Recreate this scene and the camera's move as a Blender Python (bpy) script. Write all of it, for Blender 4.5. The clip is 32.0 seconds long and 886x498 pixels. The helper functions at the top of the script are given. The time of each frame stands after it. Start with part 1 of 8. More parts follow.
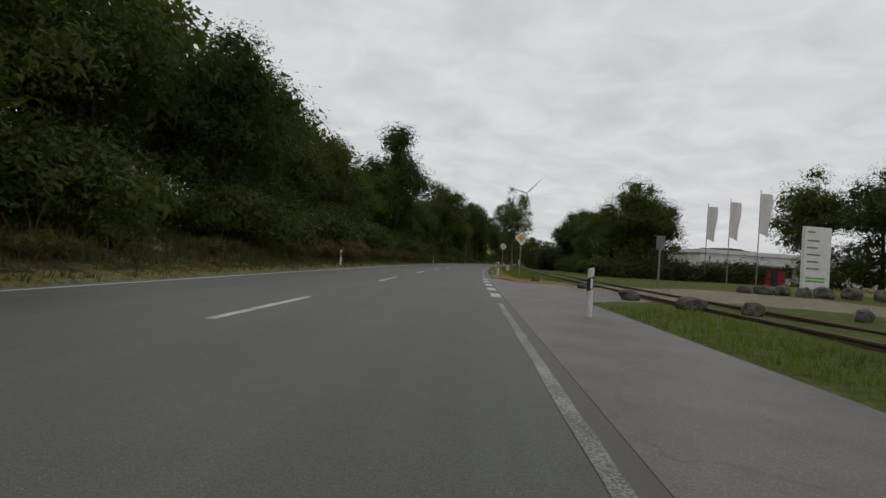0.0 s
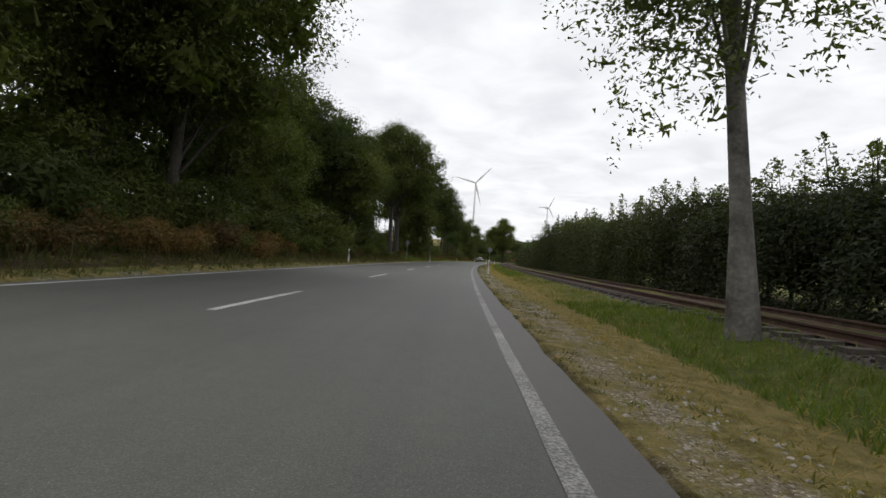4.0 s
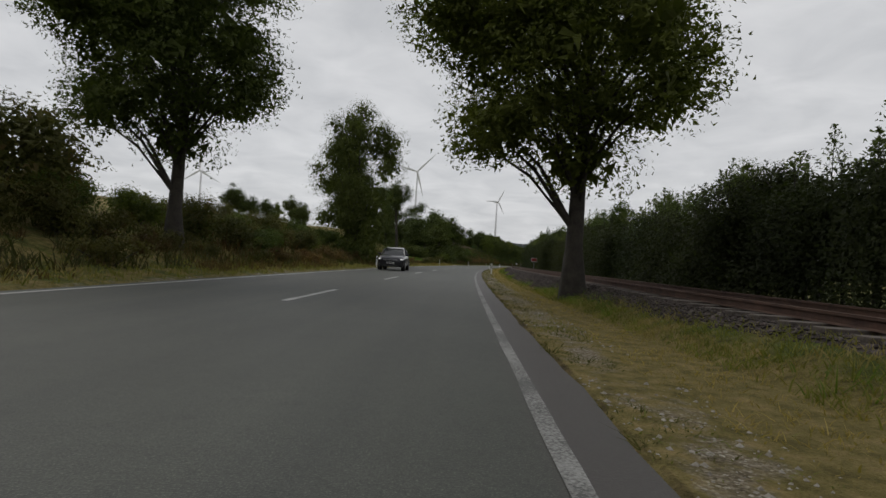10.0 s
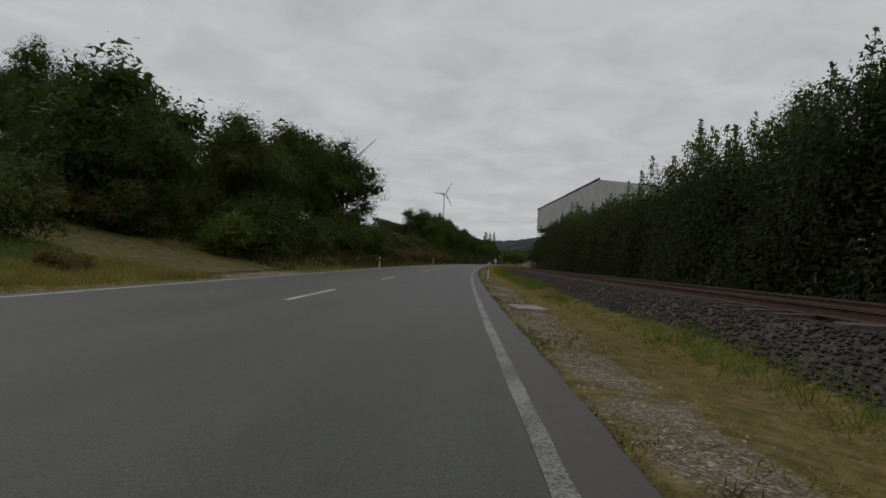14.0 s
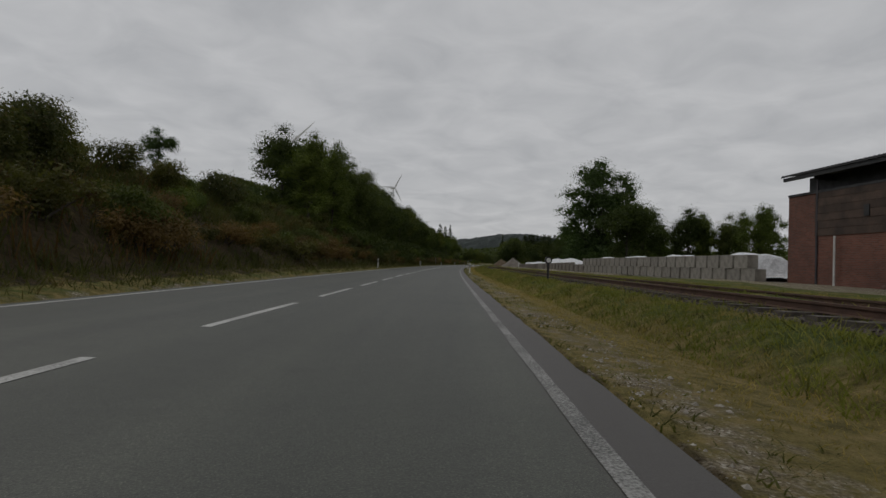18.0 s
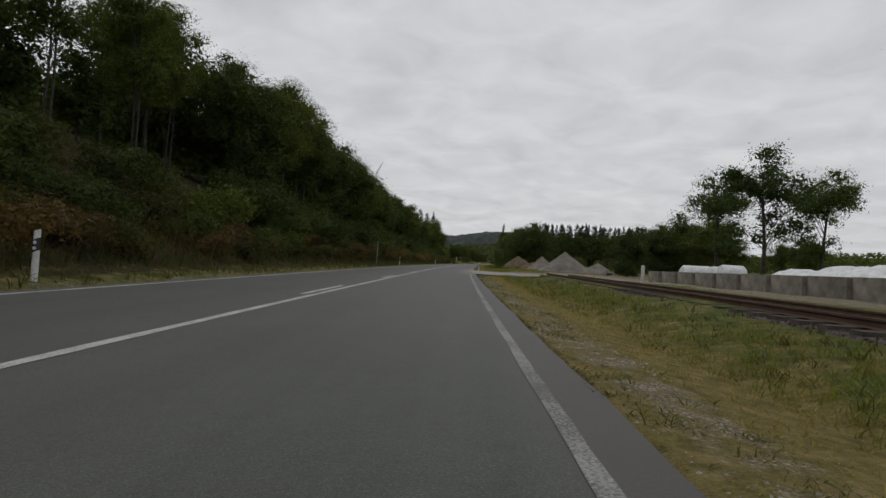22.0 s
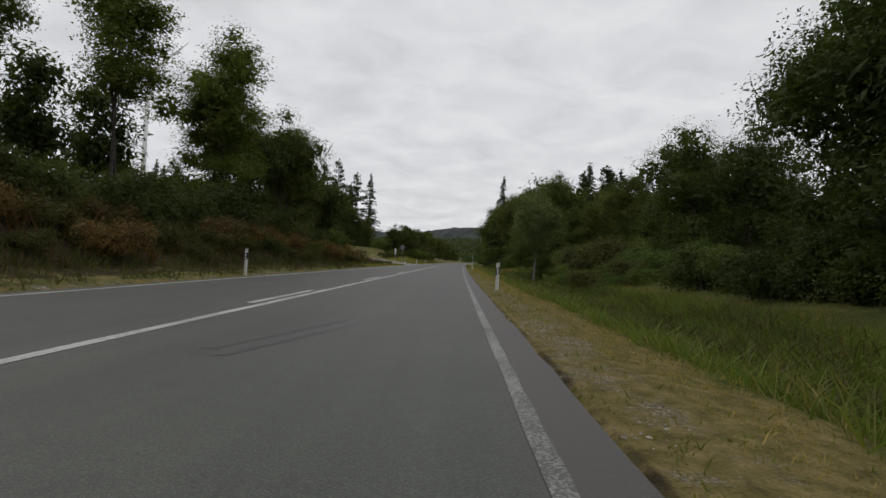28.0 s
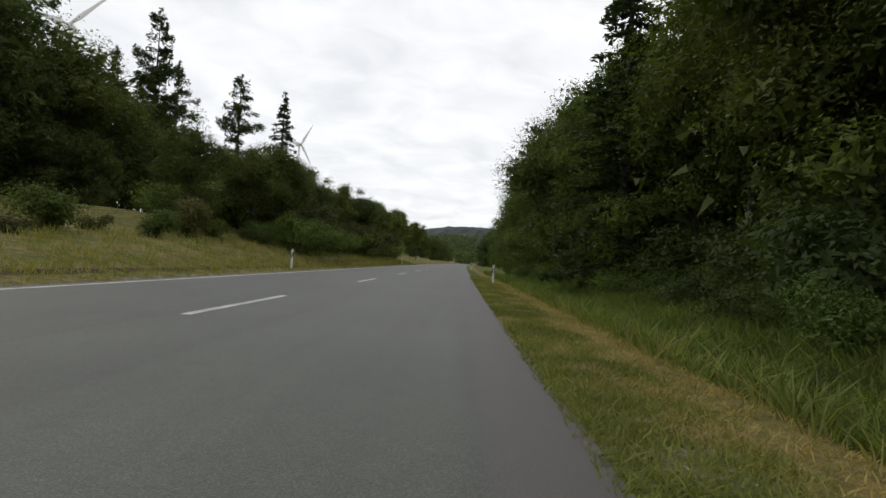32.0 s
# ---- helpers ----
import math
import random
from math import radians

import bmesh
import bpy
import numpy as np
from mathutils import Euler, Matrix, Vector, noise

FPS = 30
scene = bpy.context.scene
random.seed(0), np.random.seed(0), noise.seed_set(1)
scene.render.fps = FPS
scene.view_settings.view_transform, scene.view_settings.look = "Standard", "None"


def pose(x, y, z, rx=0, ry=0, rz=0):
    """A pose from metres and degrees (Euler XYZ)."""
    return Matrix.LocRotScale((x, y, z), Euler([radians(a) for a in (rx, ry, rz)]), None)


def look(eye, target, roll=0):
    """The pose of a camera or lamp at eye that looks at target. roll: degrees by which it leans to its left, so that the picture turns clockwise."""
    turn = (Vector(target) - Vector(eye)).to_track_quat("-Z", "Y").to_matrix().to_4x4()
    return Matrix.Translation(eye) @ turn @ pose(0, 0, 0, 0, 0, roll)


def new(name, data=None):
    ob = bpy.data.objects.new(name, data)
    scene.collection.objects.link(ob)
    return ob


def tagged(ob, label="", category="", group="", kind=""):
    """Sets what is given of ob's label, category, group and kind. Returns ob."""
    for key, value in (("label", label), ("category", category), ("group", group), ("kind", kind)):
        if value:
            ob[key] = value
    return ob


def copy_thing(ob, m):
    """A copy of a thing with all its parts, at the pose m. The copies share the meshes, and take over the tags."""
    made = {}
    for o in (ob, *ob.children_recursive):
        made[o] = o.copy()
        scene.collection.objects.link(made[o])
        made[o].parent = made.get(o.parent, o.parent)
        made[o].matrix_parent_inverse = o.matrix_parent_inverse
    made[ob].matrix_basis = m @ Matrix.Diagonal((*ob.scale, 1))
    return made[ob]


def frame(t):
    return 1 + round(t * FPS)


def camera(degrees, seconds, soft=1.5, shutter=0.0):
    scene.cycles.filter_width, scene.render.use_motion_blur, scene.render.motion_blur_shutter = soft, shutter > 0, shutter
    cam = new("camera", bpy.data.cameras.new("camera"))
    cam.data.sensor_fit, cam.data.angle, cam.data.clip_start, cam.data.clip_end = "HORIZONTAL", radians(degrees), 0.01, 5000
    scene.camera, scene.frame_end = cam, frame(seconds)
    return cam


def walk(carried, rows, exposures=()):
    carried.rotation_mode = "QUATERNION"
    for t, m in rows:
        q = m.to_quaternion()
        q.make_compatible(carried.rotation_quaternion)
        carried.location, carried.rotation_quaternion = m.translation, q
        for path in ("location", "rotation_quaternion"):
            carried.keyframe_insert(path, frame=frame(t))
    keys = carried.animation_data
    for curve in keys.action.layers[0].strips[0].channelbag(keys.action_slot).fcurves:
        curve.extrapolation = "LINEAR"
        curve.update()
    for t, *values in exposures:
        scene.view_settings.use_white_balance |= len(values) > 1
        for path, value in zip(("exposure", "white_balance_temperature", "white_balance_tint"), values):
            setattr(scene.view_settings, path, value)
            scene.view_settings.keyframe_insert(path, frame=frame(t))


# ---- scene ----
# camera and its walk: seconds, x, y, z, yaw, pitch, roll
PATH = [
    (0.0, 0.032, 0.015, 0.883, 3.72, 0.96, 3.8),
    (0.5, -0.042, 12.013, 0.883, 2.08, 1.04, 2.01),
    (1.0, -0.122, 24.017, 0.883, 1.37, 0.84, 3.06),
    (1.5, -0.105, 35.773, 0.883, 2.45, 0.97, 3.02),
    (2.0, 0.051, 47.776, 0.883, 0.03, 0.87, 2.35),
    (2.5, 0.261, 59.778, 0.883, 1.33, 0.8, 3.34),
    (3.0, 0.571, 71.529, 0.883, -0.79, 0.9, 2.18),
    (3.5, 1.061, 83.523, 0.883, -1.25, 0.74, 3.12),
    (4.0, 1.717, 95.513, 0.883, -1.87, 0.81, 3.96),
    (4.5, 2.495, 107.246, 0.883, -2.32, 0.88, 3.32),
    (5.0, 3.398, 119.218, 0.883, -2.66, 0.96, 2.68),
    (5.5, 4.364, 130.931, 0.883, -3.0, 1.03, 2.04),
    (6.0, 5.419, 142.888, 0.883, -3.59, 0.9, 3.05),
    (6.5, 6.53, 154.841, 0.883, -3.29, 0.98, 3.5),
    (7.0, 7.759, 166.532, 0.883, -4.39, 0.97, 3.06),
    (7.5, 9.257, 178.446, 0.883, -5.66, 1.07, 2.93),
    (8.0, 10.874, 190.344, 0.883, -6.51, 1.02, 2.74),
    (8.5, 12.486, 202.239, 0.883, -6.1, 1.06, 2.83),
    (9.0, 14.177, 214.122, 0.883, -7.16, 1.08, 2.09),
    (9.5, 16.045, 225.979, 0.883, -8.5, 1.01, 3.3),
    (10.0, 18.079, 238.062, 0.883, -7.59, 1.18, 3.41),
    (10.5, 20.143, 249.886, 0.883, -9.07, 1.14, 2.94),
    (11.0, 22.312, 261.695, 0.883, -9.17, 1.13, 2.72),
    (11.5, 24.672, 273.467, 0.883, -9.88, 1.2, 2.3),
    (12.0, 27.18, 285.205, 0.883, -11.0, 1.19, 2.87),
    (12.5, 29.736, 296.935, 0.883, -10.61, 1.12, 3.26),
    (13.0, 32.396, 308.643, 0.883, -10.86, 1.21, 3.29),
    (13.5, 35.196, 320.315, 0.883, -11.35, 1.0, 2.23),
    (14.0, 38.113, 331.957, 0.883, -13.04, 1.17, 2.81),
    (14.5, 41.155, 343.569, 0.883, -12.8, 1.17, 3.32),
    (15.0, 44.325, 355.146, 0.883, -13.57, 1.18, 4.8),
    (15.5, 47.622, 366.691, 0.883, -14.32, 1.18, 4.11),
    (16.0, 51.035, 378.204, 0.883, -15.03, 1.19, 3.42),
    (16.5, 54.533, 389.69, 0.883, -15.69, 1.2, 2.73),
    (17.0, 58.019, 400.916, 0.883, -14.69, 1.11, 3.94),
    (17.5, 61.655, 412.355, 0.883, -15.91, 1.23, 3.09),
    (18.0, 65.371, 423.768, 0.883, -17.9, 1.36, 2.0),
    (18.5, 69.15, 435.158, 0.883, -15.91, 1.09, 3.36),
    (19.0, 72.921, 446.29, 0.883, -16.09, 0.96, 3.11),
    (19.5, 76.924, 457.61, 0.883, -18.55, 1.13, 2.54),
    (20.0, 80.993, 468.906, 0.883, -17.54, 1.15, 3.6),
    (20.5, 85.025, 480.21, 0.883, -18.14, 1.03, 3.68),
    (21.0, 89.005, 491.268, 0.883, -18.07, 1.07, 3.41),
    (21.5, 93.158, 502.529, 0.883, -18.78, 1.19, 3.28),
    (22.0, 97.373, 513.768, 0.883, -19.46, 1.18, 3.41),
    (22.5, 101.528, 524.766, 0.883, -19.22, 1.15, 3.96),
    (23.0, 105.853, 535.968, 0.883, -19.1, 1.1, 3.61),
    (23.5, 110.323, 547.111, 0.883, -19.87, 1.12, 3.11),
    (24.0, 114.772, 557.992, 0.883, -20.32, 1.06, 3.25),
    (24.5, 119.31, 569.106, 0.883, -20.62, 1.08, 3.1),
    (25.0, 123.898, 580.198, 0.883, -20.91, 1.03, 3.34),
    (25.5, 128.586, 591.247, 0.883, -22.68, 1.15, 2.37),
    (26.0, 133.366, 602.256, 0.883, -22.69, 1.13, 2.65),
    (26.5, 138.216, 613.234, 0.883, -22.61, 1.12, 2.93),
    (27.0, 143.117, 624.19, 0.883, -22.47, 1.11, 3.21),
    (27.5, 147.967, 634.897, 0.883, -22.29, 1.09, 3.48),
    (28.0, 152.956, 645.815, 0.883, -22.78, 1.18, 2.94),
    (28.5, 158.002, 656.705, 0.883, -23.0, 0.84, 3.15),
    (29.0, 162.938, 667.367, 0.883, -23.23, 0.85, 3.21),
    (29.5, 167.866, 678.306, 0.883, -22.32, 0.99, 3.67),
    (30.0, 172.701, 689.015, 0.883, -23.52, 1.22, 2.49),
    (30.5, 177.666, 699.665, 0.883, -23.19, 1.07, 2.84),
    (31.0, 182.777, 710.525, 0.883, -23.33, 1.09, 2.62),
    (31.5, 187.751, 721.174, 0.883, -24.06, 1.13, 2.84),
    (32.0, 192.72, 731.823, 0.883, -23.34, 1.27, 3.77),
]


def camera_pose(x, y, z, yaw, pitch, roll):
    a, b = radians(yaw), radians(pitch)
    ahead = Vector((-math.sin(a) * math.cos(b), math.cos(a) * math.cos(b), math.sin(b)))
    eye = Vector((x, y, z))
    return look(eye, eye + ahead, roll)


cam = camera(76.9, 32.0, soft=1.5, shutter=0.0)
walk(cam, [(row[0], camera_pose(*row[1:])) for row in PATH],
     exposures=[(0.0, -0.1), (1.0, 0.0), (2.0, 0.24), (3.0, 0.38), (6.0, 0.46), (7.5, 0.3), (9.0, -0.1), (11.0, -0.2), (12.0, -0.32), (13.0, -0.62), (14.0, -0.5), (17.0, -0.65), (19.0, -0.6), (20.0, -0.2), (21.0, 0.0), (22.0, -0.2), (25.5, -0.2), (28.0, 0.0), (29.0, -0.02), (30.0, -0.2), (31.0, 0.0), (32.0, 0.46)])

# ---- world: overcast sky ----
world = bpy.data.worlds.new("overcast_sky")
scene.world = world
world.use_nodes = True
wn, wl = world.node_tree.nodes, world.node_tree.links
wn.clear()
w_out = wn.new("ShaderNodeOutputWorld")
w_bg = wn.new("ShaderNodeBackground")
w_sky = wn.new("ShaderNodeTexSky")
w_sky.sky_type, w_sky.sun_disc = "NISHITA", False
w_sky.sun_elevation, w_sky.sun_rotation = radians(38), radians(150)
w_sky.dust_density, w_sky.air_density = 3.0, 1.0
w_dim = wn.new("ShaderNodeVectorMath"); w_dim.operation = "SCALE"; w_dim.inputs["Scale"].default_value = 0.09
w_tc = wn.new("ShaderNodeTexCoord")
w_sep = wn.new("ShaderNodeSeparateXYZ")
w_add = wn.new("ShaderNodeMath"); w_add.operation = "ADD"; w_add.inputs[1].default_value = 0.16
w_max = wn.new("ShaderNodeMath"); w_max.operation = "MAXIMUM"; w_max.inputs[1].default_value = 0.02
w_dx = wn.new("ShaderNodeMath"); w_dx.operation = "DIVIDE"
w_dy = wn.new("ShaderNodeMath"); w_dy.operation = "DIVIDE"
w_comb = wn.new("ShaderNodeCombineXYZ")
w_n1 = wn.new("ShaderNodeTexNoise")
w_n1.inputs["Scale"].default_value, w_n1.inputs["Detail"].default_value = 3.4, 9.0
w_n1.inputs["Roughness"].default_value, w_n1.inputs["Distortion"].default_value = 0.52, 0.5
w_ramp = wn.new("ShaderNodeValToRGB")
w_ramp.color_ramp.elements[0].position, w_ramp.color_ramp.elements[1].position = 0.3, 0.68
w_ramp.color_ramp.elements[0].color = (0.63, 0.64, 0.66, 1)
w_ramp.color_ramp.elements[1].color = (0.79, 0.795, 0.81, 1)
w_mix = wn.new("ShaderNodeMix"); w_mix.data_type = "RGBA"; w_mix.inputs["Factor"].default_value = 0.94
wl.new(w_tc.outputs["Generated"], w_sep.inputs[0])
wl.new(w_sep.outputs["Z"], w_add.inputs[0]); wl.new(w_add.outputs[0], w_max.inputs[0])
wl.new(w_sep.outputs["X"], w_dx.inputs[0]); wl.new(w_max.outputs[0], w_dx.inputs[1])
wl.new(w_sep.outputs["Y"], w_dy.inputs[0]); wl.new(w_max.outputs[0], w_dy.inputs[1])
wl.new(w_dx.outputs[0], w_comb.inputs["X"]); wl.new(w_dy.outputs[0], w_comb.inputs["Y"])
wl.new(w_comb.outputs[0], w_n1.inputs["Vector"]); wl.new(w_n1.outputs["Fac"], w_ramp.inputs[0])
wl.new(w_sky.outputs[0], w_dim.inputs[0])
wl.new(w_dim.outputs[0], w_mix.inputs["A"]); wl.new(w_ramp.outputs[0], w_mix.inputs["B"])
wl.new(w_mix.outputs["Result"], w_bg.inputs["Color"])
w_bg.inputs["Strength"].default_value = 1.0
wl.new(w_bg.outputs[0], w_out.inputs["Surface"])

sun = new("sun", bpy.data.lights.new("sun", "SUN"))
sun.data.energy, sun.data.angle, sun.data.color = 0.6, radians(25), (1.0, 0.96, 0.9)
sun.matrix_world = look((0, 0, 100), (30, -45, 40))

# ---- materials ----


def lin(r, g, b):
    return (r, g, b, 1.0)


def nodes_of(name):
    m = bpy.data.materials.new(name)
    m.use_nodes = True
    nt = m.node_tree
    return m, nt, nt.nodes["Principled BSDF"], nt.nodes["Material Output"]


def coords(nt, scale=1.0, where="Object"):
    tc, mp = nt.nodes.new("ShaderNodeTexCoord"), nt.nodes.new("ShaderNodeMapping")
    mp.inputs["Scale"].default_value = (scale, scale, scale) if isinstance(scale, (int, float)) else scale
    nt.links.new(tc.outputs[where], mp.inputs[0])
    return mp.outputs[0]


def noise_tex(nt, vec, scale, detail=4.0, rough=0.6):
    n = nt.nodes.new("ShaderNodeTexNoise")
    n.inputs["Scale"].default_value, n.inputs["Detail"].default_value, n.inputs["Roughness"].default_value = scale, detail, rough
    nt.links.new(vec, n.inputs["Vector"])
    return n.outputs["Fac"]


def ramp(nt, fac, stops):
    r = nt.nodes.new("ShaderNodeValToRGB")
    els = r.color_ramp.elements
    els[0].position, els[0].color = stops[0]
    els[1].position, els[1].color = stops[-1]
    for pos, col in stops[1:-1]:
        e = els.new(pos)
        e.color = col
    nt.links.new(fac, r.inputs[0])
    return r.outputs[0]


def mix(nt, fac, a, b, mode="MIX"):
    m = nt.nodes.new("ShaderNodeMix")
    m.data_type, m.blend_type = "RGBA", mode
    for value, key in ((fac, "Factor"), (a, "A"), (b, "B")):
        if isinstance(value, (int, float, tuple)):
            m.inputs[key].default_value = value
        else:
            nt.links.new(value, m.inputs[key])
    return m.outputs["Result"]


def maths(nt, op, a, b=0.0):
    m = nt.nodes.new("ShaderNodeMath")
    m.operation = op
    for i, value in enumerate((a, b)):
        if isinstance(value, (int, float)):
            m.inputs[i].default_value = value
        else:
            nt.links.new(value, m.inputs[i])
    return m.outputs[0]


def bump(nt, height, strength, dist=0.01):
    b = nt.nodes.new("ShaderNodeBump")
    b.inputs["Strength"].default_value, b.inputs["Distance"].default_value = strength, dist
    nt.links.new(height, b.inputs["Height"])
    return b.outputs[0]


def surface(name, dark, light, rough=0.7, scale=2.0, fine=40.0, bumps=0.3, metal=0.0, dist=0.01, vary=0.0, where="Object"):
    """A plain worn surface: stains at one scale, grain at another, relief from the grain."""
    m, nt, bs, _ = nodes_of(name)
    v = coords(nt, 1.0, where)
    big, small = noise_tex(nt, v, scale, 5), noise_tex(nt, v, fine, 3)
    col = ramp(nt, big, [(0.3, lin(*dark)), (0.7, lin(*light))])
    grain = ramp(nt, small, [(0.3, lin(0.75, 0.75, 0.75)), (0.7, lin(1.2, 1.2, 1.2))])
    col = mix(nt, 0.7, col, grain, "MULTIPLY")
    if vary:
        oi = nt.nodes.new("ShaderNodeObjectInfo")
        col = mix(nt, 1.0, col, ramp(nt, oi.outputs["Random"], [(0.0, lin(1 - vary, 1 - vary, 1 - vary)), (1.0, lin(1 + vary, 1 + vary, 1 + vary))]), "MULTIPLY")
    nt.links.new(col, bs.inputs["Base Color"])
    bs.inputs["Roughness"].default_value, bs.inputs["Metallic"].default_value = rough, metal
    nt.links.new(bump(nt, small, bumps, dist), bs.inputs["Normal"])
    return m


def leaf_material(name, dark, light, autumn=None, share=0.0):
    m, nt, bs, out = nodes_of(name)
    geo, oi = nt.nodes.new("ShaderNodeNewGeometry"), nt.nodes.new("ShaderNodeObjectInfo")
    near = [(a * 0.7 + b * 0.3) for a, b in zip(dark, light)]
    far = [(a * 0.2 + b * 0.8) for a, b in zip(dark, light)]
    col = ramp(nt, geo.outputs["Random Per Island"], [(0.0, lin(*near)), (1.0, lin(*far))])
    patch = noise_tex(nt, coords(nt, 1.0), 0.55, 3)
    col = mix(nt, 0.8, col, ramp(nt, patch, [(0.3, lin(0.6, 0.62, 0.6)), (0.7, lin(1.35, 1.3, 1.2))]), "MULTIPLY")
    col = mix(nt, 1.0, col, ramp(nt, oi.outputs["Random"], [(0.0, lin(0.75, 0.8, 0.85)), (1.0, lin(1.25, 1.15, 1.0))]), "MULTIPLY")
    if autumn:
        pick = ramp(nt, noise_tex(nt, coords(nt, 1.0), 1.3, 2), [(1 - share - 0.08, lin(0, 0, 0)), (1 - share + 0.08, lin(1, 1, 1))])
        col = mix(nt, pick, col, lin(*autumn))
    nt.links.new(col, bs.inputs["Base Color"])
    bs.inputs["Roughness"].default_value = 0.7
    bs.inputs["Specular IOR Level"].default_value = 0.16
    tr, mx = nt.nodes.new("ShaderNodeBsdfTranslucent"), nt.nodes.new("ShaderNodeMixShader")
    nt.links.new(mix(nt, 1.0, col, lin(1.3, 1.5, 0.7), "MULTIPLY"), tr.inputs["Color"])
    mx.inputs["Fac"].default_value = 0.33
    nt.links.new(bs.outputs[0], mx.inputs[1]); nt.links.new(tr.outputs[0], mx.inputs[2])
    nt.links.new(mx.outputs[0], out.inputs["Surface"])
    return m


def asphalt_material():
    m, nt, bs, _ = nodes_of("asphalt")
    v = coords(nt, 1.0)
    at = nt.nodes.new("ShaderNodeAttribute"); at.attribute_name = "zone"
    sep = nt.nodes.new("ShaderNodeSeparateColor")
    nt.links.new(at.outputs["Color"], sep.inputs[0])
    big, mid, fine = noise_tex(nt, v, 0.35, 4), noise_tex(nt, v, 6.0, 5), noise_tex(nt, v, 90.0, 2)
    lane = nt.nodes.new("ShaderNodeAttribute"); lane.attribute_name = "lane"
    lane_map = nt.nodes.new("ShaderNodeMapping"); lane_map.inputs["Scale"].default_value = (0.05, 2.0, 1.0)
    nt.links.new(lane.outputs["Vector"], lane_map.inputs[0])
    streak = noise_tex(nt, lane_map.outputs[0], 1.0, 5, 0.65)
    base = ramp(nt, big, [(0.3, lin(0.056, 0.0605, 0.0505)), (0.7, lin(0.072, 0.0768, 0.0645))])
    base = mix(nt, 0.8, base, ramp(nt, streak, [(0.3, lin(0.82, 0.83, 0.84)), (0.7, lin(1.16, 1.15, 1.12))]), "MULTIPLY")
    spots = ramp(nt, noise_tex(nt, v, 2.6, 6, 0.7), [(0.3, lin(0.72, 0.72, 0.73)), (0.42, lin(1, 1, 1)), (0.62, lin(1, 1, 1)), (0.75, lin(1.2, 1.18, 1.15))])
    base = mix(nt, 0.7, base, spots, "MULTIPLY")
    grit = ramp(nt, noise_tex(nt, v, 30.0, 8, 0.85), [(0.36, lin(0.62, 0.62, 0.63)), (0.5, lin(1, 1, 1)), (0.64, lin(1.5, 1.48, 1.44))])
    base = mix(nt, 0.75, base, grit, "MULTIPLY")
    base = mix(nt, 0.5, base, ramp(nt, mid, [(0.3, lin(0.8, 0.8, 0.8)), (0.7, lin(1.15, 1.15, 1.15))]), "MULTIPLY")
    chips = ramp(nt, fine, [(0.45, lin(0.7, 0.7, 0.7)), (0.6, lin(1.15, 1.15, 1.15)), (0.71, lin(2.4, 2.35, 2.25))])
    base = mix(nt, 0.75, base, chips, "MULTIPLY")
    edge = mix(nt, sep.outputs["Red"], base, mix(nt, 0.6, base, lin(0.075, 0.063, 0.063)))
    worn = mix(nt, sep.outputs["Green"], edge, mix(nt, 1.0, edge, lin(0.8, 0.8, 0.8), "MULTIPLY"))
    dust = ramp(nt, noise_tex(nt, v, 0.8, 6, 0.65), [(0.32, lin(0.15, 0.128, 0.117)), (0.5, lin(0.24, 0.208, 0.19)), (0.68, lin(0.32, 0.28, 0.256))])
    dust = mix(nt, 0.6, dust, chips, "MULTIPLY")
    crack = nt.nodes.new("ShaderNodeTexVoronoi"); crack.feature = "DISTANCE_TO_EDGE"; crack.inputs["Scale"].default_value = 0.5
    bent = nt.nodes.new("ShaderNodeVectorMath"); bent.operation = "ADD"
    wob = nt.nodes.new("ShaderNodeTexNoise"); wob.inputs["Scale"].default_value, wob.inputs["Detail"].default_value = 1.3, 5
    nt.links.new(v, wob.inputs["Vector"]); nt.links.new(v, bent.inputs[0]); nt.links.new(wob.outputs["Color"], bent.inputs[1]); nt.links.new(bent.outputs[0], crack.inputs["Vector"])
    dust = mix(nt, 0.8, dust, ramp(nt, crack.outputs["Distance"], [(0.0, lin(0.6, 0.57, 0.54)), (0.018, lin(1, 1, 1))]), "MULTIPLY")
    much = maths(nt, "MULTIPLY", sep.outputs["Blue"], ramp(nt, noise_tex(nt, v, 0.5, 5), [(0.25, lin(0.55, 0.55, 0.55)), (0.55, lin(1, 1, 1))]))
    pale = mix(nt, much, worn, dust)
    nt.links.new(pale, bs.inputs["Base Color"])
    bs.inputs["Roughness"].default_value = 0.62
    bs.inputs["Specular IOR Level"].default_value = 0.4
    nt.links.new(bump(nt, fine, 0.5, 0.006), bs.inputs["Normal"])
    return m


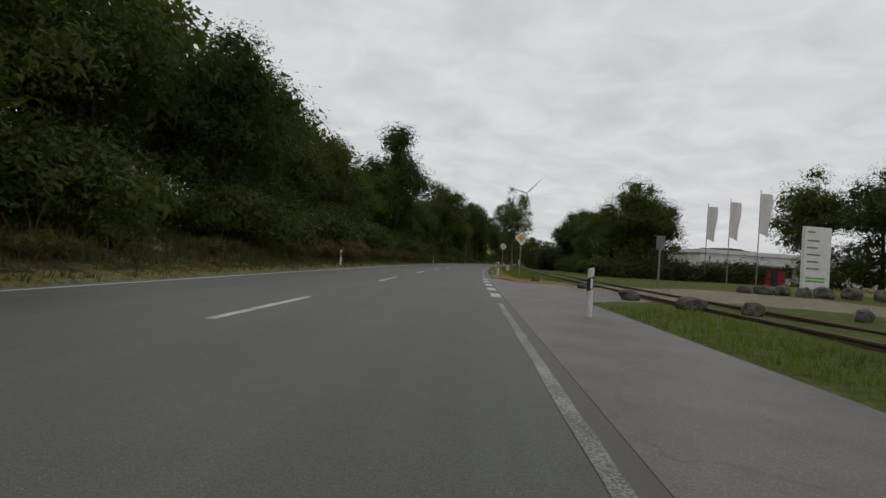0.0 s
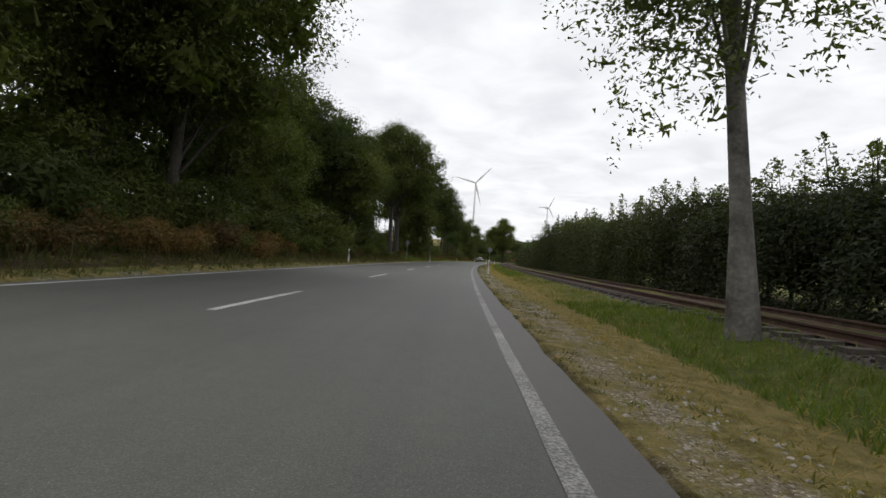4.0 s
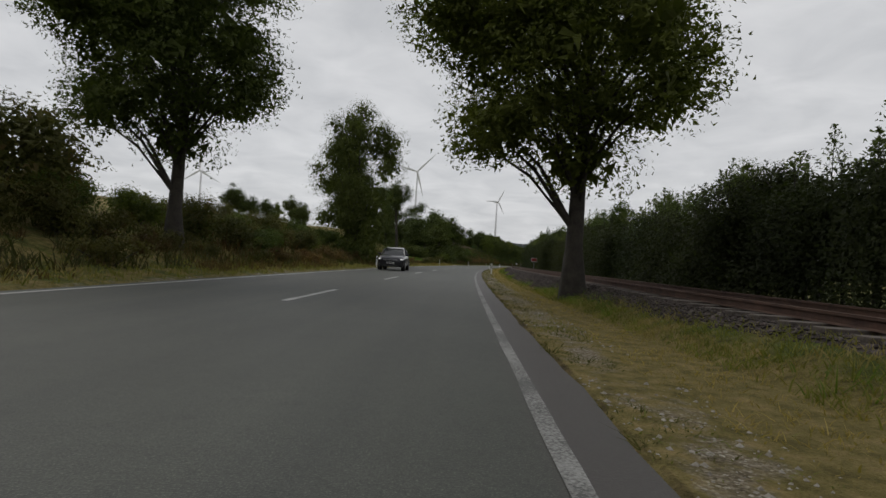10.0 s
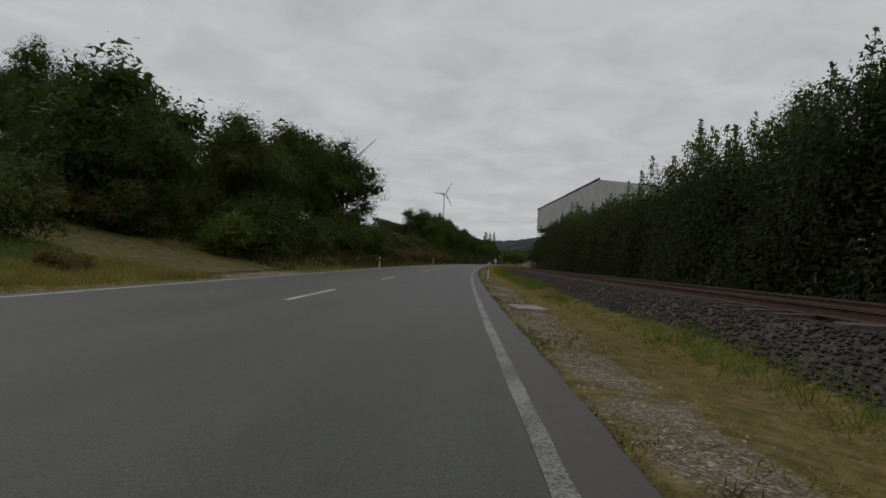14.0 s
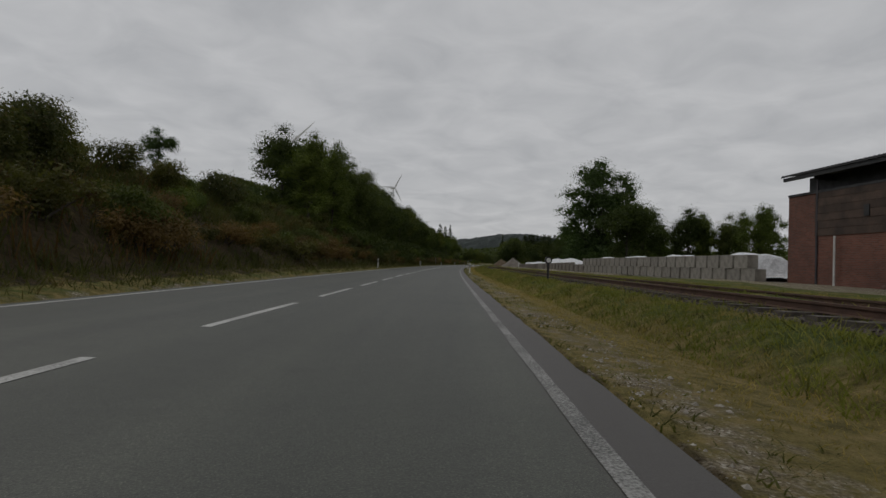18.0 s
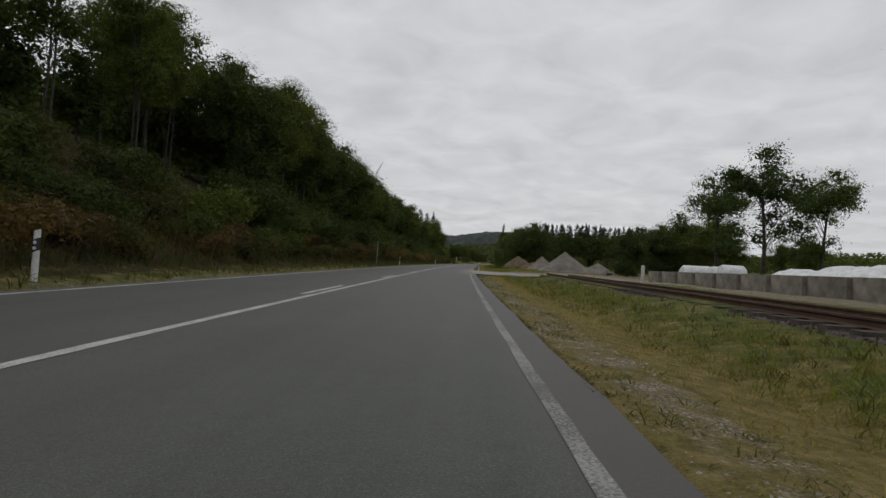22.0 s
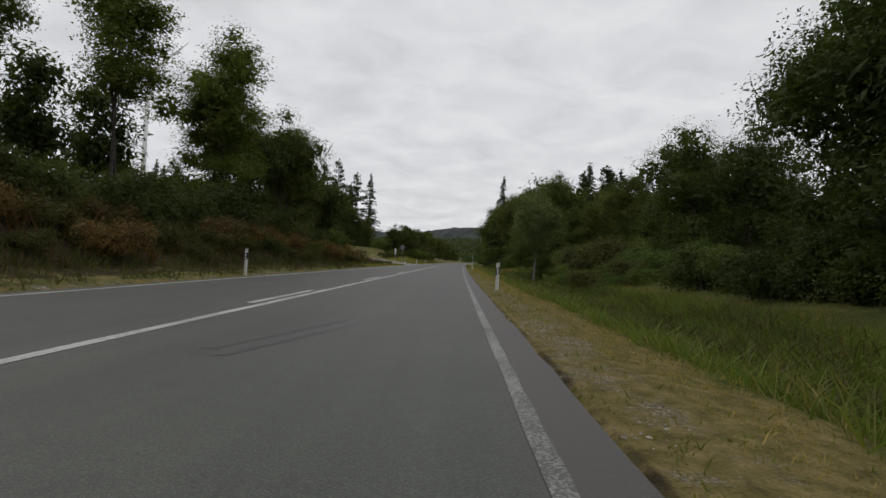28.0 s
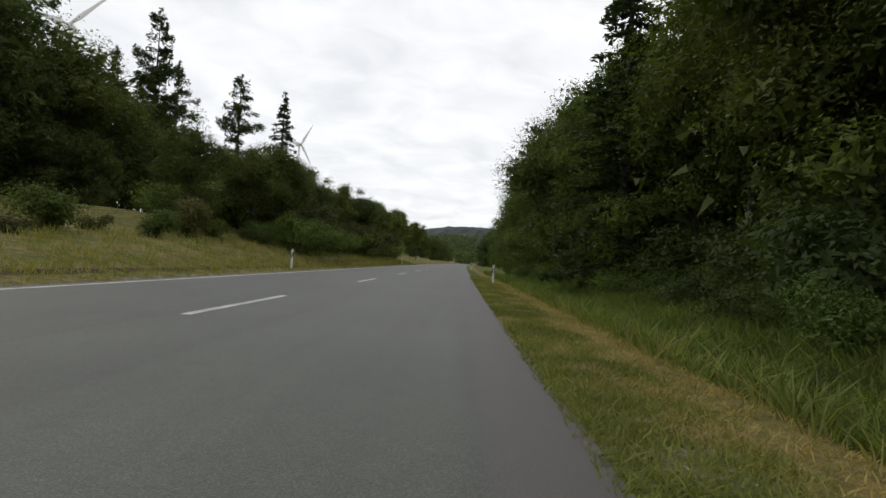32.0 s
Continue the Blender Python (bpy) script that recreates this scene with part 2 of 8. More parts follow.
def ground_material():
    m, nt, bs, _ = nodes_of("ground_cover")
    v = coords(nt, 1.0)
    at = nt.nodes.new("ShaderNodeAttribute"); at.attribute_name = "zone"
    sep = nt.nodes.new("ShaderNodeSeparateColor")
    nt.links.new(at.outputs["Color"], sep.inputs[0])
    n1, n2, n3, n4 = noise_tex(nt, v, 1.1, 6, 0.65), noise_tex(nt, v, 5.0, 5), noise_tex(nt, v, 45.0, 3), noise_tex(nt, v, 0.06, 4)
    grass = ramp(nt, n2, [(0.3, lin(0.055, 0.07, 0.018)), (0.7, lin(0.125, 0.15, 0.04))])
    dry = ramp(nt, n2, [(0.3, lin(0.11, 0.095, 0.034)), (0.5, lin(0.2, 0.165, 0.062)), (0.7, lin(0.3, 0.23, 0.105))])
    peb = nt.nodes.new("ShaderNodeTexVoronoi"); peb.inputs["Scale"].default_value = 55.0
    nt.links.new(v, peb.inputs["Vector"])
    peb_sep = nt.nodes.new("ShaderNodeSeparateColor"); nt.links.new(peb.outputs["Color"], peb_sep.inputs[0])
    gravel = ramp(nt, peb_sep.outputs["Red"], [(0.0, lin(0.13, 0.107, 0.072)), (0.6, lin(0.24, 0.207, 0.152)), (0.9, lin(0.36, 0.322, 0.255)), (1.0, lin(0.52, 0.49, 0.43))])
    gravel = mix(nt, 0.7, gravel, ramp(nt, noise_tex(nt, v, 3.0, 5), [(0.3, lin(0.66, 0.62, 0.54)), (0.6, lin(1.2, 1.2, 1.2))]), "MULTIPLY")
    brush = ramp(nt, n2, [(0.3, lin(0.028, 0.024, 0.014)), (0.7, lin(0.085, 0.062, 0.034))])
    soft_mix = lambda amount, noise_out, k: ramp(nt, maths(nt, "ADD", amount, maths(nt, "MULTIPLY", maths(nt, "SUBTRACT", noise_out, 0.5), k)), [(0.42, lin(0, 0, 0)), (0.62, lin(1, 1, 1))])
    col = mix(nt, soft_mix(sep.outputs["Green"], n1, 1.1), dry, grass)
    col = mix(nt, soft_mix(sep.outputs["Blue"], n1, 0.9), col, brush)
    col = mix(nt, soft_mix(sep.outputs["Red"], maths(nt, "ADD", maths(nt, "MULTIPLY", n1, 0.6), maths(nt, "MULTIPLY", noise_tex(nt, v, 3.2, 6, 0.7), 0.4)), 1.9), col, gravel)
    col = mix(nt, 0.6, col, ramp(nt, n3, [(0.3, lin(0.6, 0.6, 0.6)), (0.7, lin(1.3, 1.3, 1.3))]), "MULTIPLY")
    col = mix(nt, 0.5, col, ramp(nt, n4, [(0.3, lin(0.8, 0.8, 0.8)), (0.7, lin(1.2, 1.2, 1.15))]), "MULTIPLY")
    nt.links.new(col, bs.inputs["Base Color"])
    bs.inputs["Roughness"].default_value = 0.95
    bs.inputs["Specular IOR Level"].default_value = 0.1
    nt.links.new(bump(nt, maths(nt, "ADD", n3, noise_tex(nt, v, 11.0, 5)), 1.0, 0.05), bs.inputs["Normal"])
    return m


def ballast_material():
    m, nt, bs, _ = nodes_of("ballast")
    v = coords(nt, 1.0)
    peb = nt.nodes.new("ShaderNodeTexVoronoi"); peb.inputs["Scale"].default_value = 26.0
    nt.links.new(v, peb.inputs["Vector"])
    ps = nt.nodes.new("ShaderNodeSeparateColor"); nt.links.new(peb.outputs["Color"], ps.inputs[0])
    col = ramp(nt, ps.outputs["Red"], [(0.0, lin(0.028, 0.023, 0.021)), (0.6, lin(0.052, 0.044, 0.041)), (1.0, lin(0.105, 0.092, 0.088))])
    col = mix(nt, 0.8, col, ramp(nt, noise_tex(nt, v, 1.2, 5), [(0.3, lin(0.6, 0.55, 0.5)), (0.7, lin(1.3, 1.25, 1.2))]), "MULTIPLY")
    geo = nt.nodes.new("ShaderNodeNewGeometry")
    col = mix(nt, 1.0, col, ramp(nt, geo.outputs["Random Per Island"], [(0.0, lin(0.75, 0.72, 0.7)), (1.0, lin(1.25, 1.18, 1.14))]), "MULTIPLY")
    nt.links.new(col, bs.inputs["Base Color"])
    bs.inputs["Roughness"].default_value = 0.9
    nt.links.new(bump(nt, peb.outputs["Distance"], -0.6, 0.02), bs.inputs["Normal"])
    return m


def paint_material(name, stops):
    m, nt, bs, out = nodes_of(name)
    v = coords(nt, 1.0)
    n1, n2 = noise_tex(nt, v, 1.2, 4), noise_tex(nt, v, 55.0, 3)
    worn = ramp(nt, maths(nt, "ADD", maths(nt, "MULTIPLY", n1, 0.4), maths(nt, "MULTIPLY", n2, 0.6)), stops)
    nt.links.new(worn, bs.inputs["Base Color"])
    bs.inputs["Roughness"].default_value = 0.65
    nt.links.new(bump(nt, n2, 0.4, 0.004), bs.inputs["Normal"])
    return m


M_ASPHALT, M_GROUND = asphalt_material(), ground_material()
M_PAINT = paint_material("road_paint", [(0.4, lin(0.2, 0.2, 0.19)), (0.5, lin(0.41, 0.41, 0.39)), (0.6, lin(0.53, 0.53, 0.51))])
M_PAINT_WORN = paint_material("worn_road_paint", [(0.44, lin(0.075, 0.075, 0.07)), (0.5, lin(0.165, 0.165, 0.155)), (0.62, lin(0.29, 0.29, 0.274))])
M_BARK = surface("bark", (0.02, 0.017, 0.014), (0.065, 0.056, 0.044), 0.9, 3.0, 25.0, 0.9, dist=0.03)
M_BIRCH_BARK = surface("birch_bark", (0.05, 0.045, 0.04), (0.26, 0.245, 0.22), 0.8, 2.5, 20.0, 0.5, dist=0.02)
M_LEAF = leaf_material("leaf_green", (0.04, 0.057, 0.015), (0.105, 0.14, 0.034))
M_LEAF_DARK = leaf_material("leaf_dark", (0.031, 0.042, 0.014), (0.08, 0.104, 0.03))
M_LEAF_WARM = leaf_material("leaf_warm", (0.042, 0.055, 0.014), (0.112, 0.134, 0.033), (0.13, 0.085, 0.022), 0.14)
M_LEAF_BIRCH = leaf_material("leaf_birch", (0.08, 0.1, 0.04), (0.18, 0.215, 0.09))
M_LEAF_POPLAR = leaf_material("leaf_poplar", (0.035, 0.055, 0.018), (0.09, 0.13, 0.045))
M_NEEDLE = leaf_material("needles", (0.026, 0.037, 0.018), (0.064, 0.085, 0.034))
M_HEDGE = leaf_material("leaf_hedge", (0.02, 0.027, 0.012), (0.056, 0.068, 0.026))
M_SHOOT = leaf_material("leaf_shoot", (0.05, 0.07, 0.025), (0.12, 0.15, 0.06))
M_GRASS = leaf_material("grass_blade", (0.1, 0.115, 0.026), (0.21, 0.215, 0.06), (0.27, 0.21, 0.09), 0.42)
M_DRY = leaf_material("dry_blade", (0.15, 0.125, 0.045), (0.32, 0.26, 0.11), (0.14, 0.15, 0.045), 0.3)
M_LUSH = leaf_material("lush_blade", (0.065, 0.1, 0.018), (0.125, 0.185, 0.042))
M_SHRUB = leaf_material("leaf_shrub", (0.05, 0.075, 0.018), (0.13, 0.18, 0.045))
M_WEED = leaf_material("weed_leaf", (0.035, 0.045, 0.014), (0.11, 0.11, 0.04), (0.13, 0.09, 0.04), 0.35)
M_BRAMBLE = leaf_material("bramble_leaf", (0.04, 0.045, 0.015), (0.1, 0.098, 0.034), (0.085, 0.045, 0.022), 0.35)
M_RUSSET = leaf_material("russet_stalk", (0.045, 0.026, 0.014), (0.11, 0.065, 0.03))
M_BRACKEN = leaf_material("dry_bracken", (0.075, 0.048, 0.022), (0.17, 0.115, 0.05), (0.07, 0.075, 0.025), 0.3)
M_STRAW = leaf_material("straw_stalk", (0.14, 0.115, 0.05), (0.3, 0.25, 0.12))

# ---- mesh helpers ----


def fast_mesh(name, verts, faces, mats, index=None, smooth=False):
    """A mesh from arrays of points and of equal-sided faces."""
    me = bpy.data.meshes.new(name)
    verts, faces = np.asarray(verts, np.float32), np.asarray(faces, np.int32)
    k = faces.shape[1]
    me.vertices.add(len(verts)); me.vertices.foreach_set("co", verts.ravel())
    me.loops.add(faces.size); me.loops.foreach_set("vertex_index", faces.ravel())
    me.polygons.add(len(faces))
    me.polygons.foreach_set("loop_start", np.arange(0, faces.size, k, dtype=np.int32))
    for mat in (mats if isinstance(mats, (list, tuple)) else [mats]):
        me.materials.append(mat)
    if index is not None:
        me.polygons.foreach_set("material_index", np.asarray(index, np.int32))
    me.update(calc_edges=True)
    me.polygons.foreach_set("use_smooth", np.full(len(faces), smooth))
    me.validate()
    return me


def put(name, me, parent=None, m=None, label=""):
    ob = new(name, me)
    if parent is not None:
        ob.parent = parent
    if m is not None:
        ob.matrix_basis = m
    if label:
        ob["label"] = label
    return ob


def part(name, bm, material, parent, label="", m=None, smooth=False):
    me = bpy.data.meshes.new(name)
    bm.to_mesh(me)
    bm.free()
    me.materials.append(material)
    if smooth:
        me.polygons.foreach_set("use_smooth", np.full(len(me.polygons), True))
    return put(name, me, parent, m, label)


def box(bm, x0, x1, y0, y1, z0, z1, bevel=0.0):
    r = bmesh.ops.create_cube(bm, size=1.0, matrix=Matrix.LocRotScale(((x0 + x1) / 2, (y0 + y1) / 2, (z0 + z1) / 2), None, (x1 - x0, y1 - y0, z1 - z0)))
    if bevel:
        es = list({e for v in r["verts"] for e in v.link_edges})
        bmesh.ops.bevel(bm, geom=es, offset=bevel, segments=2, affect="EDGES", profile=0.5)
    return bm


def rod(bm, a, b, r0, r1=None, n=10):
    """A tapered round bar from a to b."""
    a, b = Vector(a), Vector(b)
    d = b - a
    m = Matrix.Translation((a + b) / 2) @ d.to_track_quat("Z", "Y").to_matrix().to_4x4()
    bmesh.ops.create_cone(bm, cap_ends=True, segments=n, radius1=r0, radius2=r0 if r1 is None else r1, depth=d.length, matrix=m)
    return bm


def nb():
    return bmesh.new()


def boxed(*args, **kw):
    return box(nb(), *args, **kw)


# ---- the road's own frame: s metres along, u metres right of the right edge line ----
LINE = [(0.68, 0.02), (0.42, 40.02), (1.48, 80.0), (3.92, 119.93), (7.64, 159.75), (12.71, 199.43), (18.77, 238.96), (26.0, 278.3), (34.89, 317.3), (45.09, 355.97), (56.58, 394.29), (69.05, 432.29), (82.03, 470.13), (95.77, 507.69), (110.31, 544.96), (125.58, 581.93), (141.43, 618.65), (157.69, 655.2), (174.28, 691.59), (191.16, 727.86)]
line = np.array(LINE)
back, ahead_pts = [], []
a, q = 0.372, line[0].copy()
for i in range(12):
    a += 0.15
    q = q - 40 * np.array([-math.sin(radians(a)), math.cos(radians(a))])
    back.append(q.copy())
a, q = -24.957, line[-1].copy()
for i in range(45):
    a -= 0.25 if i < 12 else 0.9
    q = q + 40 * np.array([-math.sin(radians(a)), math.cos(radians(a))])
    ahead_pts.append(q.copy())
line = np.vstack([np.array(back[::-1]), line, np.array(ahead_pts)])
S0 = -40.0 * len(back)


def curve_at(tt):
    """The line by a smooth spline over its 40 m knots."""
    tt = np.clip(np.asarray(tt, float), 0, len(line) - 1.001)
    i = tt.astype(int)
    f = (tt - i)[..., None]
    p0, p1, p2, p3 = line[np.maximum(i - 1, 0)], line[i], line[i + 1], line[np.minimum(i + 2, len(line) - 1)]
    return 0.5 * (2 * p1 + (p2 - p0) * f + (2 * p0 - 5 * p1 + 4 * p2 - p3) * f ** 2 + (3 * p1 - p0 - 3 * p2 + p3) * f ** 3)


def frame_at(s):
    tt = (np.asarray(s, float) - S0) / 40.0
    p, d = curve_at(tt), curve_at(tt + 0.06) - curve_at(tt - 0.06)
    d = d / np.linalg.norm(d, axis=-1, keepdims=True)
    return p, d


def grid_xyz(s, u, z):
    p, d = frame_at(s)
    n = np.stack([d[..., 1], -d[..., 0]], -1)
    xy = p + n * np.asarray(u, float)[..., None]
    return np.concatenate([xy, np.broadcast_to(np.asarray(z, float), xy.shape[:-1])[..., None]], -1)


def at(s, u, z=0.0, turn=0.0, scale=1.0):
    """A pose on the road's frame: y along the road, x to its right."""
    p = grid_xyz(s, u, z)
    _, d = frame_at(s)
    m = Matrix.Translation(Vector(p)) @ Matrix.Rotation(math.atan2(-d[0], d[1]) + radians(turn), 4, "Z")
    return m @ Matrix.Scale(scale, 4) if isinstance(scale, (int, float)) else m @ Matrix.Diagonal((*scale, 1))


# ---- terrain ----
L_U = np.array([7.7, 9.5, 12, 15, 19, 26, 45, 120, 400, 1400])
L_S = np.array([-400, 60, 100, 150, 190, 270, 288, 318, 350, 376, 410, 440, 490, 530, 600, 650, 700, 733, 748, 778, 788, 802, 1000])
L_Z = np.array([
    [0, .3, .9, 1.8, 3, 4, 5, 8, 15, 30], [0, .3, .9, 1.8, 3, 4, 5, 8, 15, 30], [0, .25, .6, 1.2, 2, 3, 4, 8, 15, 30],
    [0, .3, .8, 1.6, 2.5, 4, 6, 10, 20, 40], [0, .2, 1.1, 2, 2.6, 3, 4, 9, 25, 60], [0, .2, 1.1, 2, 2.6, 3, 4, 9, 25, 60],
    [0, .15, .9, 1.7, 2.3, 3, 5, 12, 30, 60], [0, .1, .7, 1.5, 2.2, 2.8, 4.5, 14, 35, 60], [0, .1, .45, 1.0, 1.6, 2.3, 4.4, 14, 35, 60],
    [0, .2, 1, 1.8, 2.5, 4, 7, 14, 35, 60], [0, .3, 1.8, 3.2, 4, 4.6, 6, 12, 30, 60], [0, .4, 2.2, 3.8, 4.5, 5, 6, 10, 30, 60],
    [0, .4, 2.2, 4.2, 5.6, 7, 9, 13, 30, 60], [0, .3, 1.5, 3.5, 5.5, 8, 12, 16, 30, 60], [0, .3, 1.5, 3.3, 5, 7.5, 11, 16, 30, 60],
    [0, .3, 1.3, 2.6, 4, 6, 9, 14, 30, 60], [0, .3, 1.4, 2.6, 3.6, 5, 7, 12, 25, 60], [0, .1, .5, .9, 1.2, 2, 4, 10, 25, 60],
    [0, 0, .05, .1, .2, .4, 1, 6, 25, 60], [0, .2, .7, .9, .8, .5, 1.1, 6, 25, 60], [0, .2, .9, 1.3, 1.5, 1.5, 2.0, 7, 25, 60], [0, .2, .9, 1.8, 2.6, 3.3, 4.2, 8, 25, 60], [0, .2, .9, 1.6, 2.4, 3, 4, 8, 25, 60]], float)
R_U = np.array([0.4, 1.3, 2.2, 3.2, 5, 7, 10, 16, 40, 120, 400, 1400])
R_S = np.array([-400, -2, 10, 30, 60, 200, 235, 270, 385, 402, 488, 512, 570, 605, 640, 700, 1000])
R_Z = np.array([
    [0, -.03, -.05, 0, .05, .1, .1, .1, .1, 0, 0, 20], [0, -.03, -.05, 0, .05, .1, .1, .1, .1, 0, 0, 20], [0, -.02, -.02, 0, .03, .05, .05, .05, .05, 0, 0, 20],
    [0, -.02, -.02, 0, .05, .08, .1, .1, .1, 0, 0, 20], [0, -.03, -.1, 0, .12, .15, .2, .2, .3, .3, 0, 20], [0, -.03, -.06, .12, .3, .3, .3, .3, .4, 0, 0, 20], [0, -.03, 0, .35, .4, .36, .3, .3, .4, 0, 0, 20],
    [0, -.05, -.15, .08, .34, .35, .35, .35, .4, 0, 0, 20], [0, -.05, -.15, .1, .34, .35, .35, .35, .35, -.3, 0, 20], [0, -.06, -.16, .26, .43, .42, .38, .35, .35, -.5, 0, 20], [0, -.06, -.18, .22, .42, .4, .36, .33, .33, -.8, 0, 20], [0, -.06, -.18, .1, .33, .32, .31, .3, .3, -.8, 0, 20], [0, -.05, -.15, .08, .3, .3, .3, .3, .3, -1, 0, 20], [0, -.04, -.12, 0, .12, .15, .2, .2, .2, -1, 0, 20],
    [0, -.02, -.12, -.5, -.5, -.2, .1, .3, .5, .5, 5, 30], [0, -.02, -.12, -.75, -.85, -.4, .1, .6, 1.5, 3, 8, 35], [0, -.03, -.12, -.4, -.5, -.2, .1, .6, 1.5, 3, 8, 35]], float)


def table(s, u, ks, ku, kz):
    i = np.clip(np.searchsorted(ks, s, side="right") - 1, 0, len(ks) - 2)
    f = np.clip((s - ks[i]) / (ks[i + 1] - ks[i]), 0, 1)
    f = f * f * (3 - 2 * f)
    j = np.clip(np.searchsorted(ku, u, side="right") - 1, 0, len(ku) - 2)
    g = np.clip((u - ku[j]) / (ku[j + 1] - ku[j]), 0, 1)
    lo = kz[i, j] * (1 - g) + kz[i, j + 1] * g
    hi = kz[i + 1, j] * (1 - g) + kz[i + 1, j + 1] * g
    return lo * (1 - f) + hi * f


def ripple(s, u, k):
    return (np.sin(s * 0.9 * k + 1.3 * np.sin(u * 0.7 * k)) + np.sin(u * 1.3 * k + 1.7 * np.sin(s * 0.5 * k + 2)) + np.sin((s + u) * 0.61 * k + 4)) / 3


def smooth01(x, a, b):
    t = np.clip((x - a) / (b - a), 0, 1)
    return t * t * (3 - 2 * t)


def height(s, u):
    """The ground's height."""
    s, u = np.broadcast_arrays(np.asarray(s, float), np.asarray(u, float))
    left, right = table(s, -u, L_S, L_U, L_Z), table(s, u, R_S, R_U, R_Z)
    z = np.where(u < -7.7, left, np.where(u > 0.4, right, -0.08))
    off = np.where(u < -7.7, -u - 7.7, np.where(u > 0.4, u - 0.4, 0))
    pad = smooth01(s, 561, 566) * (1 - smooth01(s, 587, 592)) * smooth01(u, 0.3, 0.4) * (1 - smooth01(u, 20, 26))
    z = z * (1 - pad) - 0.1 * pad
    z = z + np.clip(off / 4, 0, 1) * (1 - pad) * 0.06 * ripple(s, u, 1.0) + np.clip((off - 6) / 20, 0, 1) * 0.35 * ripple(s, u, 0.23)
    return z


def ground_z(s, u):
    return float(height(s, u))


s_line = np.concatenate([np.arange(-440, -60, 20.0), np.arange(-60, 860, 2.0), np.arange(860, 1100, 10.0), np.arange(1100, 2400, 50.0)])
u_line = np.concatenate([-np.array([1300, 900, 650, 450, 320, 240, 180, 130, 95, 70, 55, 45, 38, 32, 28, 25, 22, 20, 18.5, 17, 16, 15, 14, 13, 12, 11, 10.2, 9.5, 9, 8.6, 8.2, 7.95, 7.7, 7.5]),
                         np.array([-7.0, -4, -1, 0.1, 0.32, 0.45, 0.6, 0.75, 0.9, 1.1, 1.3, 1.5, 1.7, 1.95, 2.2, 2.5, 2.8, 3.1, 3.4, 3.8, 4.2, 4.6, 5, 5.5, 6, 6.6, 7.3, 8, 9, 10, 11.5, 13, 15, 17.5, 20, 24, 28, 34, 40, 50, 65, 85, 120, 170, 240, 330, 450, 620, 850])])
sg, ug = np.meshgrid(s_line, u_line, indexing="ij")
zg = height(sg, ug)
g_verts = grid_xyz(sg, ug, zg).reshape(-1, 3)
ns, nu = sg.shape
idx = np.arange(ns * nu).reshape(ns, nu)
g_faces = np.stack([idx[:-1, :-1], idx[:-1, 1:], idx[1:, 1:], idx[1:, :-1]], -1).reshape(-1, 4)
ground_me = fast_mesh("ground", g_verts, g_faces, M_GROUND, smooth=True)
# red: gravel, green: lushness (against dry), blue: brown brush
gravel_amount = np.interp(sg, [30, 60, 100, 140, 190, 230, 260, 300, 350, 380, 420, 480, 560, 600, 720, 745, 760, 775], [.55, .56, .52, .72, .5, .46, .56, .64, .66, .56, .5, .5, .5, .46, .44, .56, .5, .25])
verge_wave = 0.1 * np.sin(sg * 0.21) + 0.07 * np.sin(sg * 0.57 + 1)
right_gravel = np.where(ug > 0.3, gravel_amount * (0.6 + 0.4 * smooth01(ug, 0.45, 0.7)) * (1 - smooth01(ug + verge_wave, 1.05, 1.5)), 0)
yard_in = np.interp(sg, [395, 460, 567, 600], [12.5, 11.5, 9.0, 8.6])
yard = smooth01(ug - yard_in, 0, 0.6) * (1 - smooth01(ug, 22, 27)) * smooth01(sg, 395, 410) * (1 - smooth01(sg, 590, 605)) * 0.75
drive = (sg > np.interp(ug, [0.2, 2, 3, 5.8, 10.5, 20, 34], [568.5, 569.5, 571, 575, 579, 581, 583])) * (1 - smooth01(sg, 588, 590 + 0.3 * np.clip(ug, 0, 30))) * (ug > 0.3) * (1 - smooth01(ug, 30, 36))
entry = smooth01(sg, 16, 18) * (1 - smooth01(sg, 27, 29)) * (ug > 0.3) * (1 - smooth01(ug, 30, 40)) + smooth01(ug, 9, 11) * smooth01(sg, -20, -10) * (1 - smooth01(sg, 27, 32)) * (1 - smooth01(ug, 34, 40))
track = smooth01(sg, 352, 354) * (1 - smooth01(sg, 358, 361)) * (ug < -7) * (1 - smooth01(-ug, 16, 22)) * 0.4
left_edge = np.where(ug < -7.4, 1 - smooth01(-ug, 7.9, 8.5), 0) * 0.45
red = np.clip(right_gravel + yard + drive + np.clip(entry, 0, 1) * 0.9 + track + left_edge, 0, 1)
green = np.full_like(ug, 0.5)
green = np.where((ug > 0.3), 0.22 + 0.36 * smooth01(ug, 2.0, 3.0), green)
green = np.where((ug > 0.3) & (sg < 110), 0.35 + 0.6 * smooth01(ug, 1.9, 2.4) * (1 - smooth01(ug, 12, 30)), green)
green = np.where((ug > 0.3) & (sg > 592), 0.3 + (0.16 + 0.18 * smooth01(sg, 640, 655)) * smooth01(ug, 1.7, 2.3), green)
green = np.where((ug > 0.3) & (sg > 762), 0.66 - 0.4 * smooth01(ug, 1.0, 1.6) * (1 - smooth01(ug, 2.2, 3)), green)
green = np.where((ug < -7) & (sg > 312) & (sg < 352), 0.35 + 0.6 * smooth01(-ug, 9.4, 11) * (1 - smooth01(-ug, 17, 22)), green)
green = np.where((ug < -33) & (sg > 300) & (sg < 470), 0.1, green)
green = np.where((ug < -20) & (ug > -33) & (sg > 300) & (sg < 352), 0.6, green)
green = np.where(ug < -45, 0.05, green)
